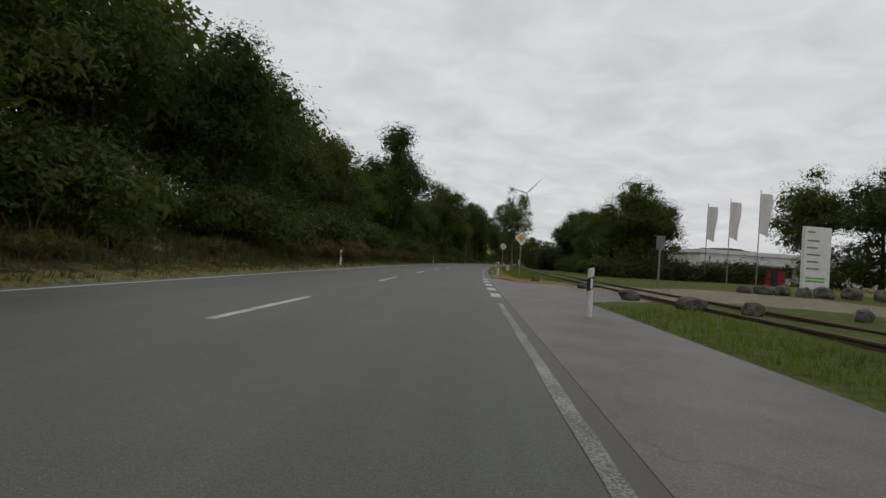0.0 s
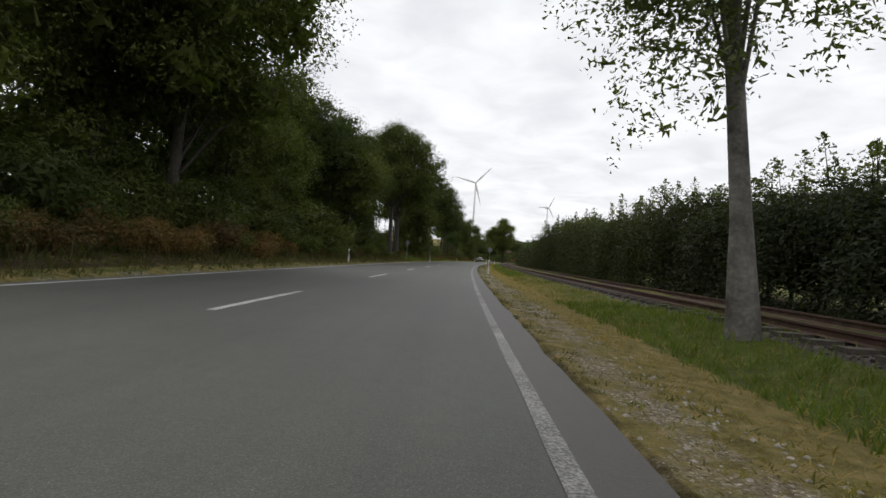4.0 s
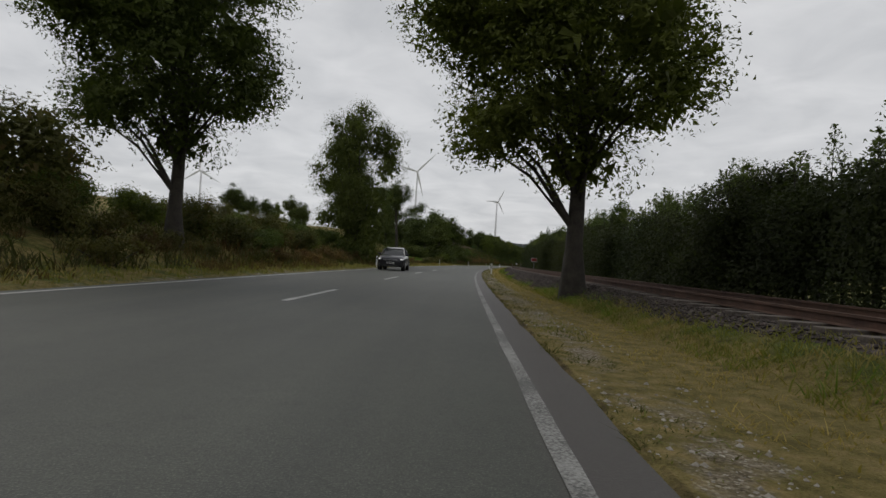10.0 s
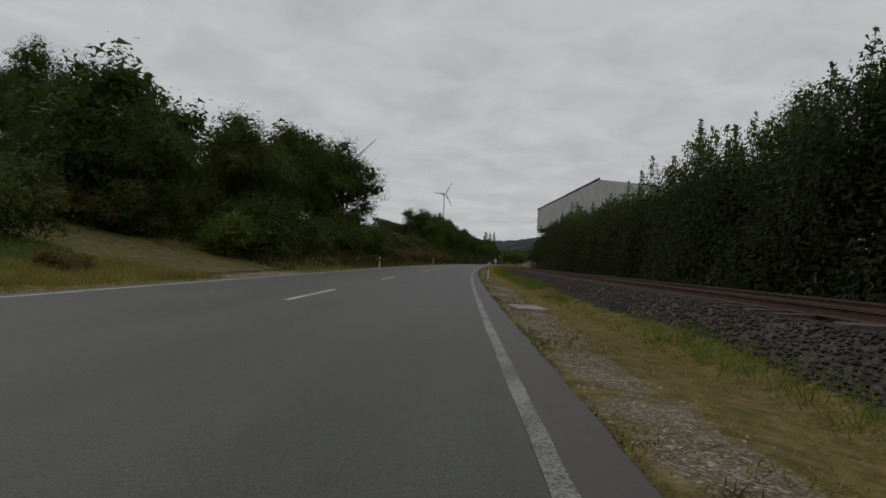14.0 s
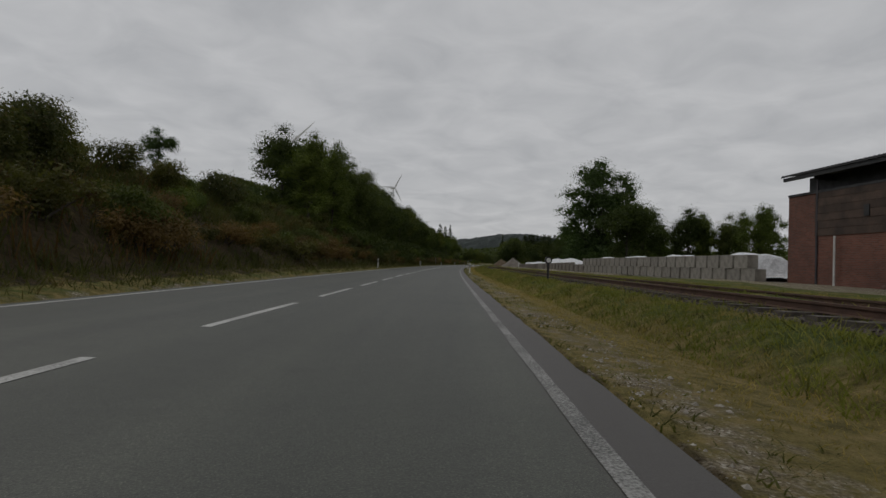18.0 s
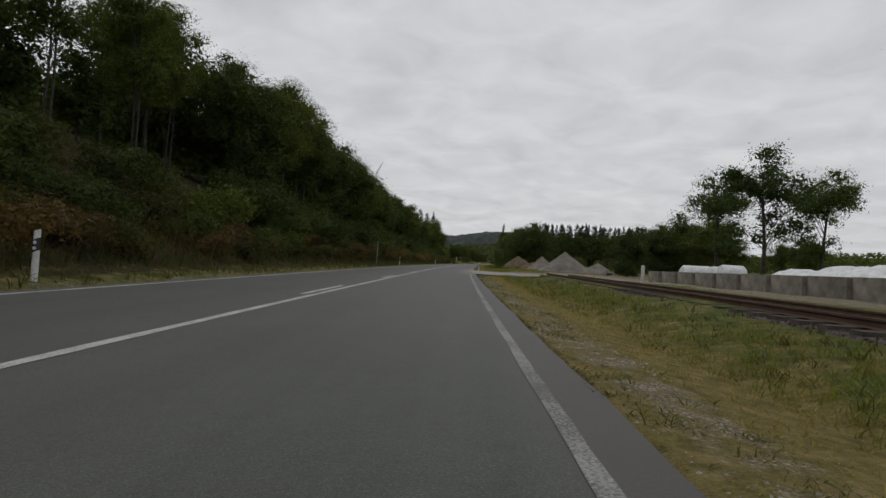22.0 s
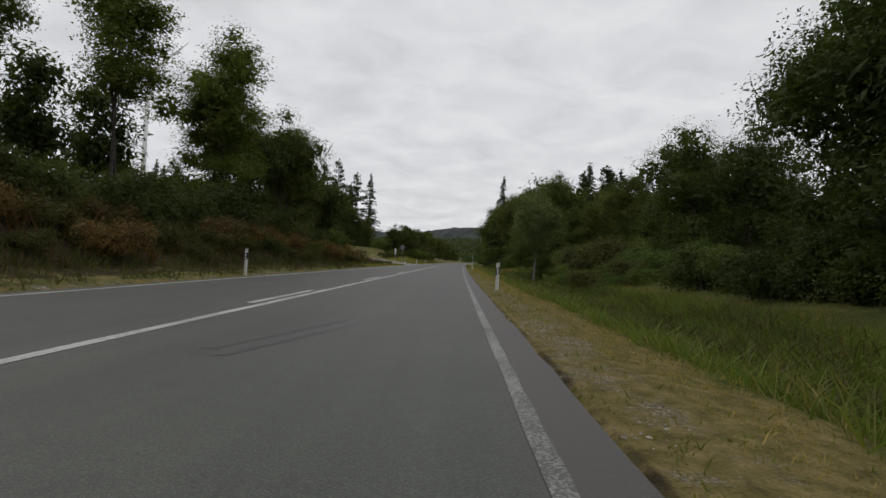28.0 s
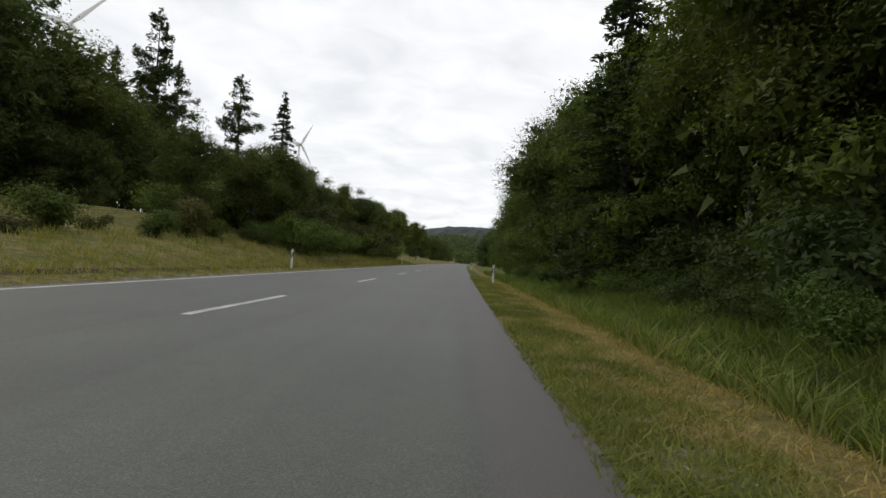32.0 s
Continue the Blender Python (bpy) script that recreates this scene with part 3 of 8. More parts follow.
blue = np.where(ug < -8.2, 0.6, 0.0)
blue = np.where((ug < -8.2) & (sg > 165) & (sg < 320), 0.32, blue)
blue = np.where((ug < -8.2) & (sg > 165) & (sg < 226), 0.12, blue)
blue = np.where((ug < -9) & (sg > 300) & (sg < 352), 0.1, blue)
blue = np.where((ug < -9) & (sg > 398) & (sg < 720), 0.75, blue)
blue = np.where((ug < -9) & (sg > 350) & (sg <= 398), 0.3, blue)
blue = np.where((ug < -9) & (sg > 742), 0.15, blue)
blue = np.where(ug < -45, 0.0, blue)
blue = np.where((ug > 0.3) & (ug < 1.0) & (sg < 762), 0.5 * (1 - smooth01(ug, 0.45, 0.6)), blue)
blue = np.where((ug > 7.2) & (ug < 12) & (sg > 90) & (sg < 400), 0.6, blue)
zone = np.stack([red, green, blue, np.ones_like(red)], -1).reshape(-1, 4).astype(np.float32)
att = ground_me.color_attributes.new("zone", "FLOAT_COLOR", "POINT")
att.data.foreach_set("color", zone.ravel())
ground = tagged(put("ground", ground_me), "grassy ground with gravel verges and wooded banks", "ground", kind="structure")

# ---- road ----


def strip(name, s_vals, u_vals, z, mat, thick=0.0, shade=None):
    """A band of road laid along the frame; u_vals may be a function of s."""
    s_vals = np.asarray(s_vals, float)
    cols = [np.broadcast_to(np.asarray(c(s_vals) if callable(c) else c, float), s_vals.shape) for c in u_vals]
    us = np.stack(cols, 1)
    ss = np.broadcast_to(s_vals[:, None], us.shape)
    v = grid_xyz(ss, us, z)
    n, k = us.shape
    if thick:
        low = v.copy(); low[..., 2] -= thick
        v = np.concatenate([low[:, :1], v, low[:, -1:]], 1)
        k += 2
    ii = np.arange(n * k).reshape(n, k)
    f = np.stack([ii[:-1, :-1], ii[:-1, 1:], ii[1:, 1:], ii[1:, :-1]], -1).reshape(-1, 4)
    me = fast_mesh(name, v.reshape(-1, 3), f, mat)
    la = me.color_attributes.new("lane", "FLOAT_COLOR", "POINT")
    ln = np.stack([ss, us, 0 * us, 1 + 0 * us], -1)
    if thick:
        ln = np.concatenate([ln[:, :1], ln, ln[:, -1:]], 1)
    la.data.foreach_set("color", ln.reshape(-1, 4).astype(np.float32).ravel())
    if shade is not None:
        sh = shade(ss, us)
        if thick:
            sh = np.concatenate([sh[:, :1], sh, sh[:, -1:]], 1)
        ca = me.color_attributes.new("zone", "FLOAT_COLOR", "POINT")
        ca.data.foreach_set("color", sh.reshape(-1, 4).astype(np.float32).ravel())
    return me


def rough_edge(base, amp, k=1.0):
    return lambda s: base + amp * (np.sin(s * 2.1 * k) + np.sin(s * 3.7 * k + 1) + np.sin(s * 0.9 * k + 2)) / 3


def road_shade(s, u):
    edge_band = smooth01(u, -0.15, -0.02)
    wheel = np.exp(-((u + 0.95) / 0.35) ** 2) + np.exp(-((u + 2.7) / 0.4) ** 2) + np.exp(-((u + 4.7) / 0.4) ** 2) + np.exp(-((u + 6.4) / 0.4) ** 2)
    seam = np.exp(-((u + 3.95) / 0.05) ** 2) * (s > 745)
    pale = smooth01(s, 564, 574) * (1 - smooth01(s, 588, 598)) * smooth01(u, -1.6, 0.3) * 0.7
    return np.stack([edge_band, np.clip(0.45 * wheel + seam, 0, 1), pale, np.ones_like(u)], -1)


road_s = np.concatenate([np.arange(-440, -20, 20.0), np.arange(-20, 860, 0.7), np.arange(860, 1500, 10.0)])
road_cols = [rough_edge(-7.66, 0.04), -7.4, -6.9, -6.4, -5.9, -5.3, -4.7, -4.2, -4.0, -3.95, -3.9, -3.65, -3.2, -2.7, -2.2, -1.6, -1.2, -0.95, -0.7, -0.3, -0.12, 0.0, 0.15, lambda s: rough_edge(0.4, 0.035)(s) + 0.08 * smooth01(s, 752, 770)]
road = tagged(put("road", strip("road", road_s, road_cols, 0.0, M_ASPHALT, 0.12, road_shade)), "worn grey asphalt country road, patched at its edge", "road", kind="structure")

# junction aprons
apron_s = np.arange(-30, 29.01, 0.5)
apron_u = lambda s: 0.36 + 1.95 * smooth01(s, -30, -6) * (1 - smooth01(s, 20, 29)) + 7.5 * smooth01(s, 14.5, 17.5) * (1 - smooth01(s, 24.0, 27.5))
flat = lambda k: (lambda s, u: np.stack([0.6 + 0 * u, 0.2 + 0 * u, k + 0 * u, 1 + 0 * u], -1))
apron = tagged(put("pavement_apron", strip("apron", apron_s, [0.2, lambda s: 0.2 + 0.5 * (apron_u(s) - 0.2), apron_u], 0.004, M_ASPHALT, 0.1, flat(0.35))), "worn asphalt bay and entrance beside the road", "pavement", kind="structure")
drive_near = lambda u: np.interp(u, [0.2, 2, 3, 5.8, 10.5, 20, 34], [569.3, 570.2, 571.5, 575.9, 579.5, 581.5, 584])
drive_far = lambda u: np.interp(u, [0.2, 1.4, 10.8, 20, 34], [588.4, 587.2, 589.7, 592, 596])
drive_u = np.concatenate([np.arange(0.2, 6, 0.3), np.arange(6, 34.1, 1.0)])
drive_f = np.linspace(0, 1, 25)
drive_uu = np.broadcast_to(drive_u[:, None], (len(drive_u), 25)) + 0.0
drive_wob = 0.14 * np.sin(drive_u * 3.1) + 0.1 * np.sin(drive_u * 7.3 + 1)
drive_ss = (drive_near(drive_u) + drive_wob)[:, None] * (1 - drive_f) + (drive_far(drive_u) + drive_wob[::-1])[:, None] * drive_f
drive_uu[0] += 0.03 * np.sin(drive_ss[0] * 2.3)
drive_i = np.arange(drive_ss.size).reshape(drive_ss.shape)
drive_me = fast_mesh("driveway", grid_xyz(drive_ss, drive_uu, 0.005 - 0.05 * smooth01(drive_uu, 0.5, 4)).reshape(-1, 3), np.stack([drive_i[:-1, :-1], drive_i[1:, :-1], drive_i[1:, 1:], drive_i[:-1, 1:]], -1).reshape(-1, 4), M_ASPHALT, smooth=True)
drive_ca = drive_me.color_attributes.new("zone", "FLOAT_COLOR", "POINT")
drive_ca.data.foreach_set("color", flat(1.0)(drive_ss, drive_uu).reshape(-1, 4).astype(np.float32).ravel())
tagged(put("pavement_driveway", drive_me), "cracked pale dusty asphalt yard entrance", "pavement", kind="structure")
# the side road climbs away to the left from a wide mouth
side_u = -np.concatenate([np.arange(7.5, 30, 0.75), np.arange(30, 75.1, 1.5)])
side_near = np.interp(-side_u, [7.5, 9, 12, 18, 25, 40, 75], [746, 750, 752, 756, 763, 780, 822])
side_far = np.interp(-side_u, [7.5, 9, 12, 18, 25, 40, 75], [763.5, 762, 762.5, 766.5, 774, 790, 832])
side_f = np.linspace(0, 1, 13)
side_ss = side_near[:, None] * (1 - side_f) + side_far[:, None] * side_f
side_uu = np.broadcast_to(side_u[:, None], side_ss.shape)
side_z = np.where(side_uu > -7.8, 0.004, height(side_ss, side_uu) + 0.05 * smooth01(-side_uu, 7.6, 9))
side_i = np.arange(side_ss.size).reshape(side_ss.shape)
side_me = fast_mesh("side_road", grid_xyz(side_ss, side_uu, side_z).reshape(-1, 3), np.stack([side_i[:-1, :-1], side_i[:-1, 1:], side_i[1:, 1:], side_i[1:, :-1]], -1).reshape(-1, 4), M_ASPHALT, smooth=True)
side_ca = side_me.color_attributes.new("zone", "FLOAT_COLOR", "POINT")
side_ca.data.foreach_set("color", flat(0.45)(side_ss, side_uu).reshape(-1, 4).astype(np.float32).ravel())
tagged(put("road_side", side_me), "asphalt side road joining the main road", "road", kind="structure")

# ---- road markings ----


def mark(name, s0, s1, u, w, label, ragged=0.006, mat=None):
    ss = np.arange(s0, s1 + 0.01, min(0.5, (s1 - s0) / 4))
    me = strip(name, ss, [lambda s: u - w / 2 + ragged * np.sin(s * 23), lambda s: u + w / 2 + ragged * np.sin(s * 19 + 1)], 0.005, mat or M_PAINT)
    return tagged(put(name, me), label, "road marking", kind="structure")


mark("trim_edge_line", -80, 12.4, -0.005, 0.112, "worn white edge line on asphalt", mat=M_PAINT_WORN)
mark("trim_edge_line", 30.0, 570.3, -0.005, 0.112, "worn white edge line on asphalt", mat=M_PAINT_WORN)
mark("trim_edge_line", 581.0, 765, -0.005, 0.112, "worn white edge line on asphalt", mat=M_PAINT_WORN)
for s in np.arange(14.05, 29, 3.15):
    mark("trim_block_mark", s, s + 1.6, 0.02, 0.26, "broad white block mark at the entrance")
mark("trim_edge_line", -80, 747, -7.32, 0.13, "white edge line on the far side")
for s in np.arange(749.6, 762, 3.0):
    mark("trim_block_mark", s, s + 1.5, -7.32, 0.26, "broad white block mark at the junction")
mark("trim_edge_line", 764, 1100, -7.32, 0.13, "white edge line on the far side")
for k in range(-6, 31):
    if k != 30:
        s = 6.6 + 12.06 * k
        s += float(np.interp(s, [0, 30, 54, 80, 150, 176, 200, 225, 250, 350], [-0.2, -0.4, -0.75, -0.8, 0.0, 0.05, 0.5, 0.85, 1.05, 1.05]))
        mark("trim_centre_dash", s, s + 4.15, -3.66, 0.13, "white centre line dash")
for k in range(-4, 16):
    s = 401.2 + 6.05 * k
    s += float(np.interp(s, [390, 412, 437, 461, 485], [-0.7, -0.6, 0.0, -0.25, -0.8]))
    mark("trim_centre_dash", s, s + 4.25, -3.7, 0.13, "white centre line dash of the warning line")
mark("trim_centre_line", 493, 572.1, -3.66, 0.13, "solid white centre line")
mark("trim_centre_line", 574.1, 577.9, -3.84, 0.13, "short solid centre line at the yard entrance")
for s in (573.3, 576.2):
    mark("trim_centre_dash", s, s + 1.4, -3.58, 0.13, "short white dash at the yard entrance")
mark("trim_centre_line", 579.4, 752.7, -3.66, 0.13, "solid white centre line")
for k in range(-8, 15):
    s = 590.5 + (11.56 if k > 0 else 12.1) * k
    mark("trim_centre_dash", s - 4.1, s, -3.92, 0.13, "white dash beside the solid centre line")
for k in range(0, 22):
    mark("trim_centre_dash", 759.2 + 12.0 * k, 763.3 + 12.0 * k, -3.68, 0.13, "white centre line dash")

# dark tyre marks curving over the lane
M_SKID = surface("tyre_rubber_mark", (0.028, 0.028, 0.029), (0.05, 0.05, 0.05), 0.6, 3.0, 40.0, 0.2)
for k in (0.0, 0.3):
    skid_u = lambda s, k=k: -2.6 + k + 0.24 * (s - 674.5)
    skid_s = np.linspace(674.4 - k, 677.2 - 0.8 * k, 16)
    tagged(put("trim_tyre_mark", strip("tyre_mark", skid_s, [lambda s, f=skid_u: f(s) - 0.06, lambda s, f=skid_u: f(s) + 0.06], 0.003, M_SKID)), "short dark tyre mark on the asphalt", "road marking", kind="structure")

# ---- plants ----
RNG = np.random.default_rng(7)


def leaf_cloud(points, normals, sizes, rng, slim=0.55):
    """Small pointed leaf sprays, one at each point."""
    n = len(points)
    nrm = normals / (np.linalg.norm(normals, axis=1, keepdims=True) + 1e-9)
    rnd = rng.normal(size=(n, 3))
    a = np.cross(nrm, rnd); a /= np.linalg.norm(a, axis=1, keepdims=True) + 1e-9
    b = np.cross(nrm, a)
    s = sizes[:, None]
    v = np.stack([points - a * s * 0.45 + b * s * slim * 0.5, points - a * s * 0.45 - b * s * slim * 0.5, points + a * s * 0.6], 1)
    return v.reshape(-1, 3), np.arange(3 * n).reshape(n, 3)


def unit(rng, n):
    v = rng.normal(size=(n, 3))
    return v / np.linalg.norm(v, axis=1, keepdims=True)


def lobes_cloud(rng, centres, radii, count, leaf, flat=0.8, droop=0.0):
    """Leaves on and under the skins of many lobes."""
    w = radii ** 2 / (radii ** 2).sum()
    per = 8
    sprays = count // per
    count = sprays * per
    pick = rng.choice(len(centres), size=sprays, p=w)
    d = unit(rng, sprays)
    d[:, 2] = np.where(d[:, 2] < -0.8, -d[:, 2] * 0.6, d[:, 2])
    r = radii[pick] * (0.45 + 0.58 * rng.random(sprays) ** 0.5)
    pts = centres[pick] + d * r[:, None] * np.array([1, 1, flat])
    pts[:, 2] -= droop * rng.random(sprays) ** 2
    pick, d, r, pts = (np.repeat(x, per, 0) for x in (pick, d, r, pts))
    pts = pts + rng.normal(size=(count, 3)) * np.array([1.25, 1.25, 0.8]) * leaf * 1.25 + d * (rng.random((count, 1)) * leaf * 1.5)
    nrm = d * 0.7 + np.array([0, 0, 0.6]) + rng.normal(size=(count, 3)) * 0.5
    size = leaf * (0.6 + 0.8 * rng.random(count))
    deep = r < radii[pick] * 0.72
    size[deep] *= 1.75
    # a dense heart in every lobe
    heart = np.repeat(np.arange(len(centres)), 46)
    hd = unit(rng, len(heart)) * (radii[heart] * 0.52 * rng.random(len(heart)) ** 0.4)[:, None] * np.array([1, 1, flat])
    pts, nrm = np.vstack([pts, centres[heart] + hd]), np.vstack([nrm, rng.normal(size=(len(heart), 3))])
    size = np.concatenate([size, radii[heart] * 0.34 * rng.uniform(0.7, 1.2, len(heart))])
    return leaf_cloud(pts, nrm, size, rng)


def tube_path(verts, faces, pts, radii, n=7):
    """Adds a bent tapered tube."""
    base = len(verts)
    pts = [Vector(p) for p in pts]
    for i, p in enumerate(pts):
        d = (pts[min(i + 1, len(pts) - 1)] - pts[max(i - 1, 0)]).normalized()
        side = d.orthogonal().normalized()
        up = d.cross(side)
        for k in range(n):
            ang = 2 * math.pi * k / n
            verts.append(tuple(p + (side * math.cos(ang) + up * math.sin(ang)) * radii[i]))
    for i in range(len(pts) - 1):
        for k in range(n):
            k2 = (k + 1) % n
            faces.append((base + i * n + k, base + i * n + k2, base + (i + 1) * n + k2, base + (i + 1) * n + k))


def broad_tree(kind, seed, h, width, base, lobes, leaves, leaf, mat, bark, trunk_r, lobe_r=(0.2, 0.32), flat=0.8, top_bias=0.0, droop=0.0, stems=1, skirt=False, lean=0.0, hanging=0):
    """The three meshes of a broad-leaved tree: trunk, limbs, crown."""
    rng = np.random.default_rng(seed)
    cz, rz, rx = base + (h - base) * 0.5, (h - base) * 0.5, width * 0.5
    d = unit(rng, lobes)
    rr = rng.random(lobes) ** 0.42 * (0.8 if lobes < 50 else 0.84)
    cen = d * rr[:, None] * np.array([rx, rx, rz]) + np.array([0, 0, cz + top_bias * rz])
    cen[:, :2] *= np.clip(1.06 - (0.4 if lobes < 50 else 0.2) * np.clip((cen[:, 2:3] - cz) / rz, 0, 1), 0.3, 1.2)
    rad = rng.uniform(lobe_r[0], lobe_r[1], lobes) * width * 0.84
    cen[:, 2] = np.clip(cen[:, 2], base + rad * 0.5, h - rad * 0.75)
    for j in range(3 if lobes < 50 else 1):
        cen[j] = (rng.normal() * 0.4, rng.normal() * 0.4, h - rad[j] * (0.8 + 0.75 * j))
    cen[3:, 0] += lean * (1 - 0.5 * np.clip((cen[3:, 2] - cz) / rz, 0, 1))
    if skirt:
        k = lobes // 2
        low = np.stack([rng.normal(size=k) * rx * 0.42, rng.normal(size=k) * rx * 0.42, rng.uniform(0.4, base + 2.0, k)], 1)
        cen, rad = np.vstack([cen, low]), np.concatenate([rad, rng.uniform(0.2, 0.32, k) * width * 0.6])
    v, f = lobes_cloud(rng, cen, rad, leaves, leaf, flat, droop)
    if hanging:
        # thin twigs hanging from the crown's rim
        pick = rng.integers(lobes, size=hanging)
        a = rng.uniform(0, 6.28, hanging)
        top_pt = cen[pick] + np.stack([np.cos(a), np.sin(a), -0.3 + 0 * a], 1) * rad[pick][:, None] * 0.8
        drop = rng.uniform(1.2, 3.4, hanging) * np.clip((top_pt[:, 2] - 2.0) / 3.2, 0.2, 1)
        per = 70
        t = rng.random((hanging, per))
        hp = top_pt[:, None] + np.stack([0.1 * np.sin(t * 3 + a[:, None]), 0.1 * np.cos(t * 2 + a[:, None]), -t * drop[:, None]], -1) + rng.normal(size=(hanging, per, 3)) * 0.06
        hv, hf = leaf_cloud(hp.reshape(-1, 3), rng.normal(size=(hanging * per, 3)), leaf * 0.9 * (0.6 + 0.8 * rng.random(hanging * per)), rng)
        v, f = np.vstack([v, hv]), np.vstack([f, hf + len(v)])
    crown = fast_mesh(kind + "_crown", v, f, mat)
    tv, tf, lv, lf = [], [], [], []
    for st in range(stems):
        off = Vector((0, 0, 0)) if stems == 1 else Vector((math.cos(st * 2.4), math.sin(st * 2.4), 0)) * trunk_r * 1.6
        lean = Vector(rng.normal(size=3) * 0.3) * (0.6 if stems == 1 else 1.3)
        top = base + (h - base) * 0.72
        pts, rads = [], []
        for i in range(7):
            t = i / 6
            pts.append((off.x + lean.x * t * 1.6 + 0.12 * math.sin(t * 5 + seed), off.y + lean.y * t * 1.6 + 0.12 * math.cos(t * 4 + seed), top * t - 0.25))
            rads.append(trunk_r / math.sqrt(stems) * ((1.0 - 0.78 * t) + (0.55 * (1 - t * 8) if t < 0.12 else 0)))
        tube_path(tv, tf, pts, rads, 9)
        order = rng.permutation(lobes)[: max(5, lobes // stems * 2 // 3)]
        for j in order:
            c = Vector(cen[j])
            zz = min(max(base * 0.75, c.z - 0.35 * (h - base) * rng.uniform(0.4, 1.0)), top * 0.95)
            t = (zz + 0.25) / (top + 0.25)
            i = min(int(t * 6), 5)
            a0, a1 = Vector(pts[i]), Vector(pts[i + 1])
            st_pt = a0.lerp(a1, t * 6 - i)
            mid = st_pt.lerp(c, 0.5) + Vector((0, 0, 0.35))
            r0 = max(0.03, trunk_r * 0.34 * (1.1 - t))
            tube_path(lv, lf, [st_pt, mid, c], [r0, r0 * 0.6, r0 * 0.2], 5)
    return (fast_mesh(kind + "_trunk", tv, tf, bark, smooth=True), fast_mesh(kind + "_limbs", lv, lf, bark, smooth=True), crown)


def conifer(kind, seed, h, width, bare, count, leaf, mat, ragged=0.25, pine=False):
    rng = np.random.default_rng(seed)
    tv, tf, lv, lf = [], [], [], []
    tube_path(tv, tf, [(0, 0, -0.3), (0.05, 0.02, h * 0.4), (0, 0.05, h * 0.98)], [h * 0.014, h * 0.010, 0.02], 8)
    pts, nrm = [], []
    z = bare * h
    while z < h * 0.97:
        t = (z - bare * h) / (h - bare * h)
        reach = width * 0.5 * ((1 - t) ** 0.8 if not pine else (0.35 + 0.65 * math.sin(math.pi * min(1, t * 0.85 + 0.2))) * 0.85) * rng.uniform(1 - ragged, 1.1)
        for k in range(rng.integers(4, 7)):
            a = rng.uniform(0, 2 * math.pi)
            r = max(0.25, reach * rng.uniform(0.75, 1.05))
            drop = -0.28 * r if not pine else 0.15 * r
            end = Vector((math.cos(a) * r, math.sin(a) * r, z + drop))
            tube_path(lv, lf, [(0, 0, z), end * 0.5 + Vector((0, 0, z * 0.5 + 0.05)), end], [0.05, 0.03, 0.01], 4)
            n = int(count * r / 40) + 4
            tt = rng.random(n) ** 0.6
            side = rng.normal(size=n) * 0.18 * (0.4 + r * 0.25)
            px = np.cos(a) * r * tt - np.sin(a) * side
            py = np.sin(a) * r * tt + np.cos(a) * side
            pz = z + drop * tt + rng.normal(size=n) * (0.09 if not pine else 0.25) - 0.1 * np.abs(side)
            pts.append(np.stack([px, py, pz], 1))
            nrm.append(np.array([0, 0, 1.0]) + rng.normal(size=(n, 3)) * 0.45)
        z += h * (0.024 if not pine else 0.05) * rng.uniform(0.7, 1.3)
    top = np.stack([rng.normal(size=30) * 0.12, rng.normal(size=30) * 0.12, rng.uniform(h * 0.93, h, 30)], 1)
    pts.append(top); nrm.append(rng.normal(size=(30, 3)))
    pts, nrm = np.vstack(pts), np.vstack(nrm)
    v, f = leaf_cloud(pts, nrm, leaf * (0.6 + 0.8 * rng.random(len(pts))), rng, 0.4)
    return (fast_mesh(kind + "_trunk", tv, tf, M_BARK, smooth=True), fast_mesh(kind + "_limbs", lv, lf, M_BARK), fast_mesh(kind + "_crown", v, f, mat))


def bush_mesh(kind, seed, w, h, count, leaf, mat, lobes=9, shoots=0):
    rng = np.random.default_rng(seed)
    cen = np.stack([rng.normal(size=lobes) * w * 0.24, rng.normal(size=lobes) * w * 0.24, rng.uniform(0.2, 0.72, lobes) * h], 1)
    rad = rng.uniform(0.2, 0.34, lobes) * min(w, h * 1.2)
    cen[:, 2] = np.minimum(cen[:, 2], h - rad * 0.8)
    v, f = lobes_cloud(rng, cen, rad, count, leaf, 0.9)
    v[:, 2] = np.maximum(v[:, 2], -0.1)
    tv, tf = [], []
    for j in range(min(lobes, 7)):
        tube_path(tv, tf, [(rng.normal() * 0.1, rng.normal() * 0.1, -0.15), tuple(cen[j] * np.array([0.5, 0.5, 0.5])), tuple(cen[j])], [0.05, 0.03, 0.01], 5)
    return (fast_mesh(kind + "_stems", tv, tf, M_BARK), fast_mesh(kind + "_leaves", v, f, mat))


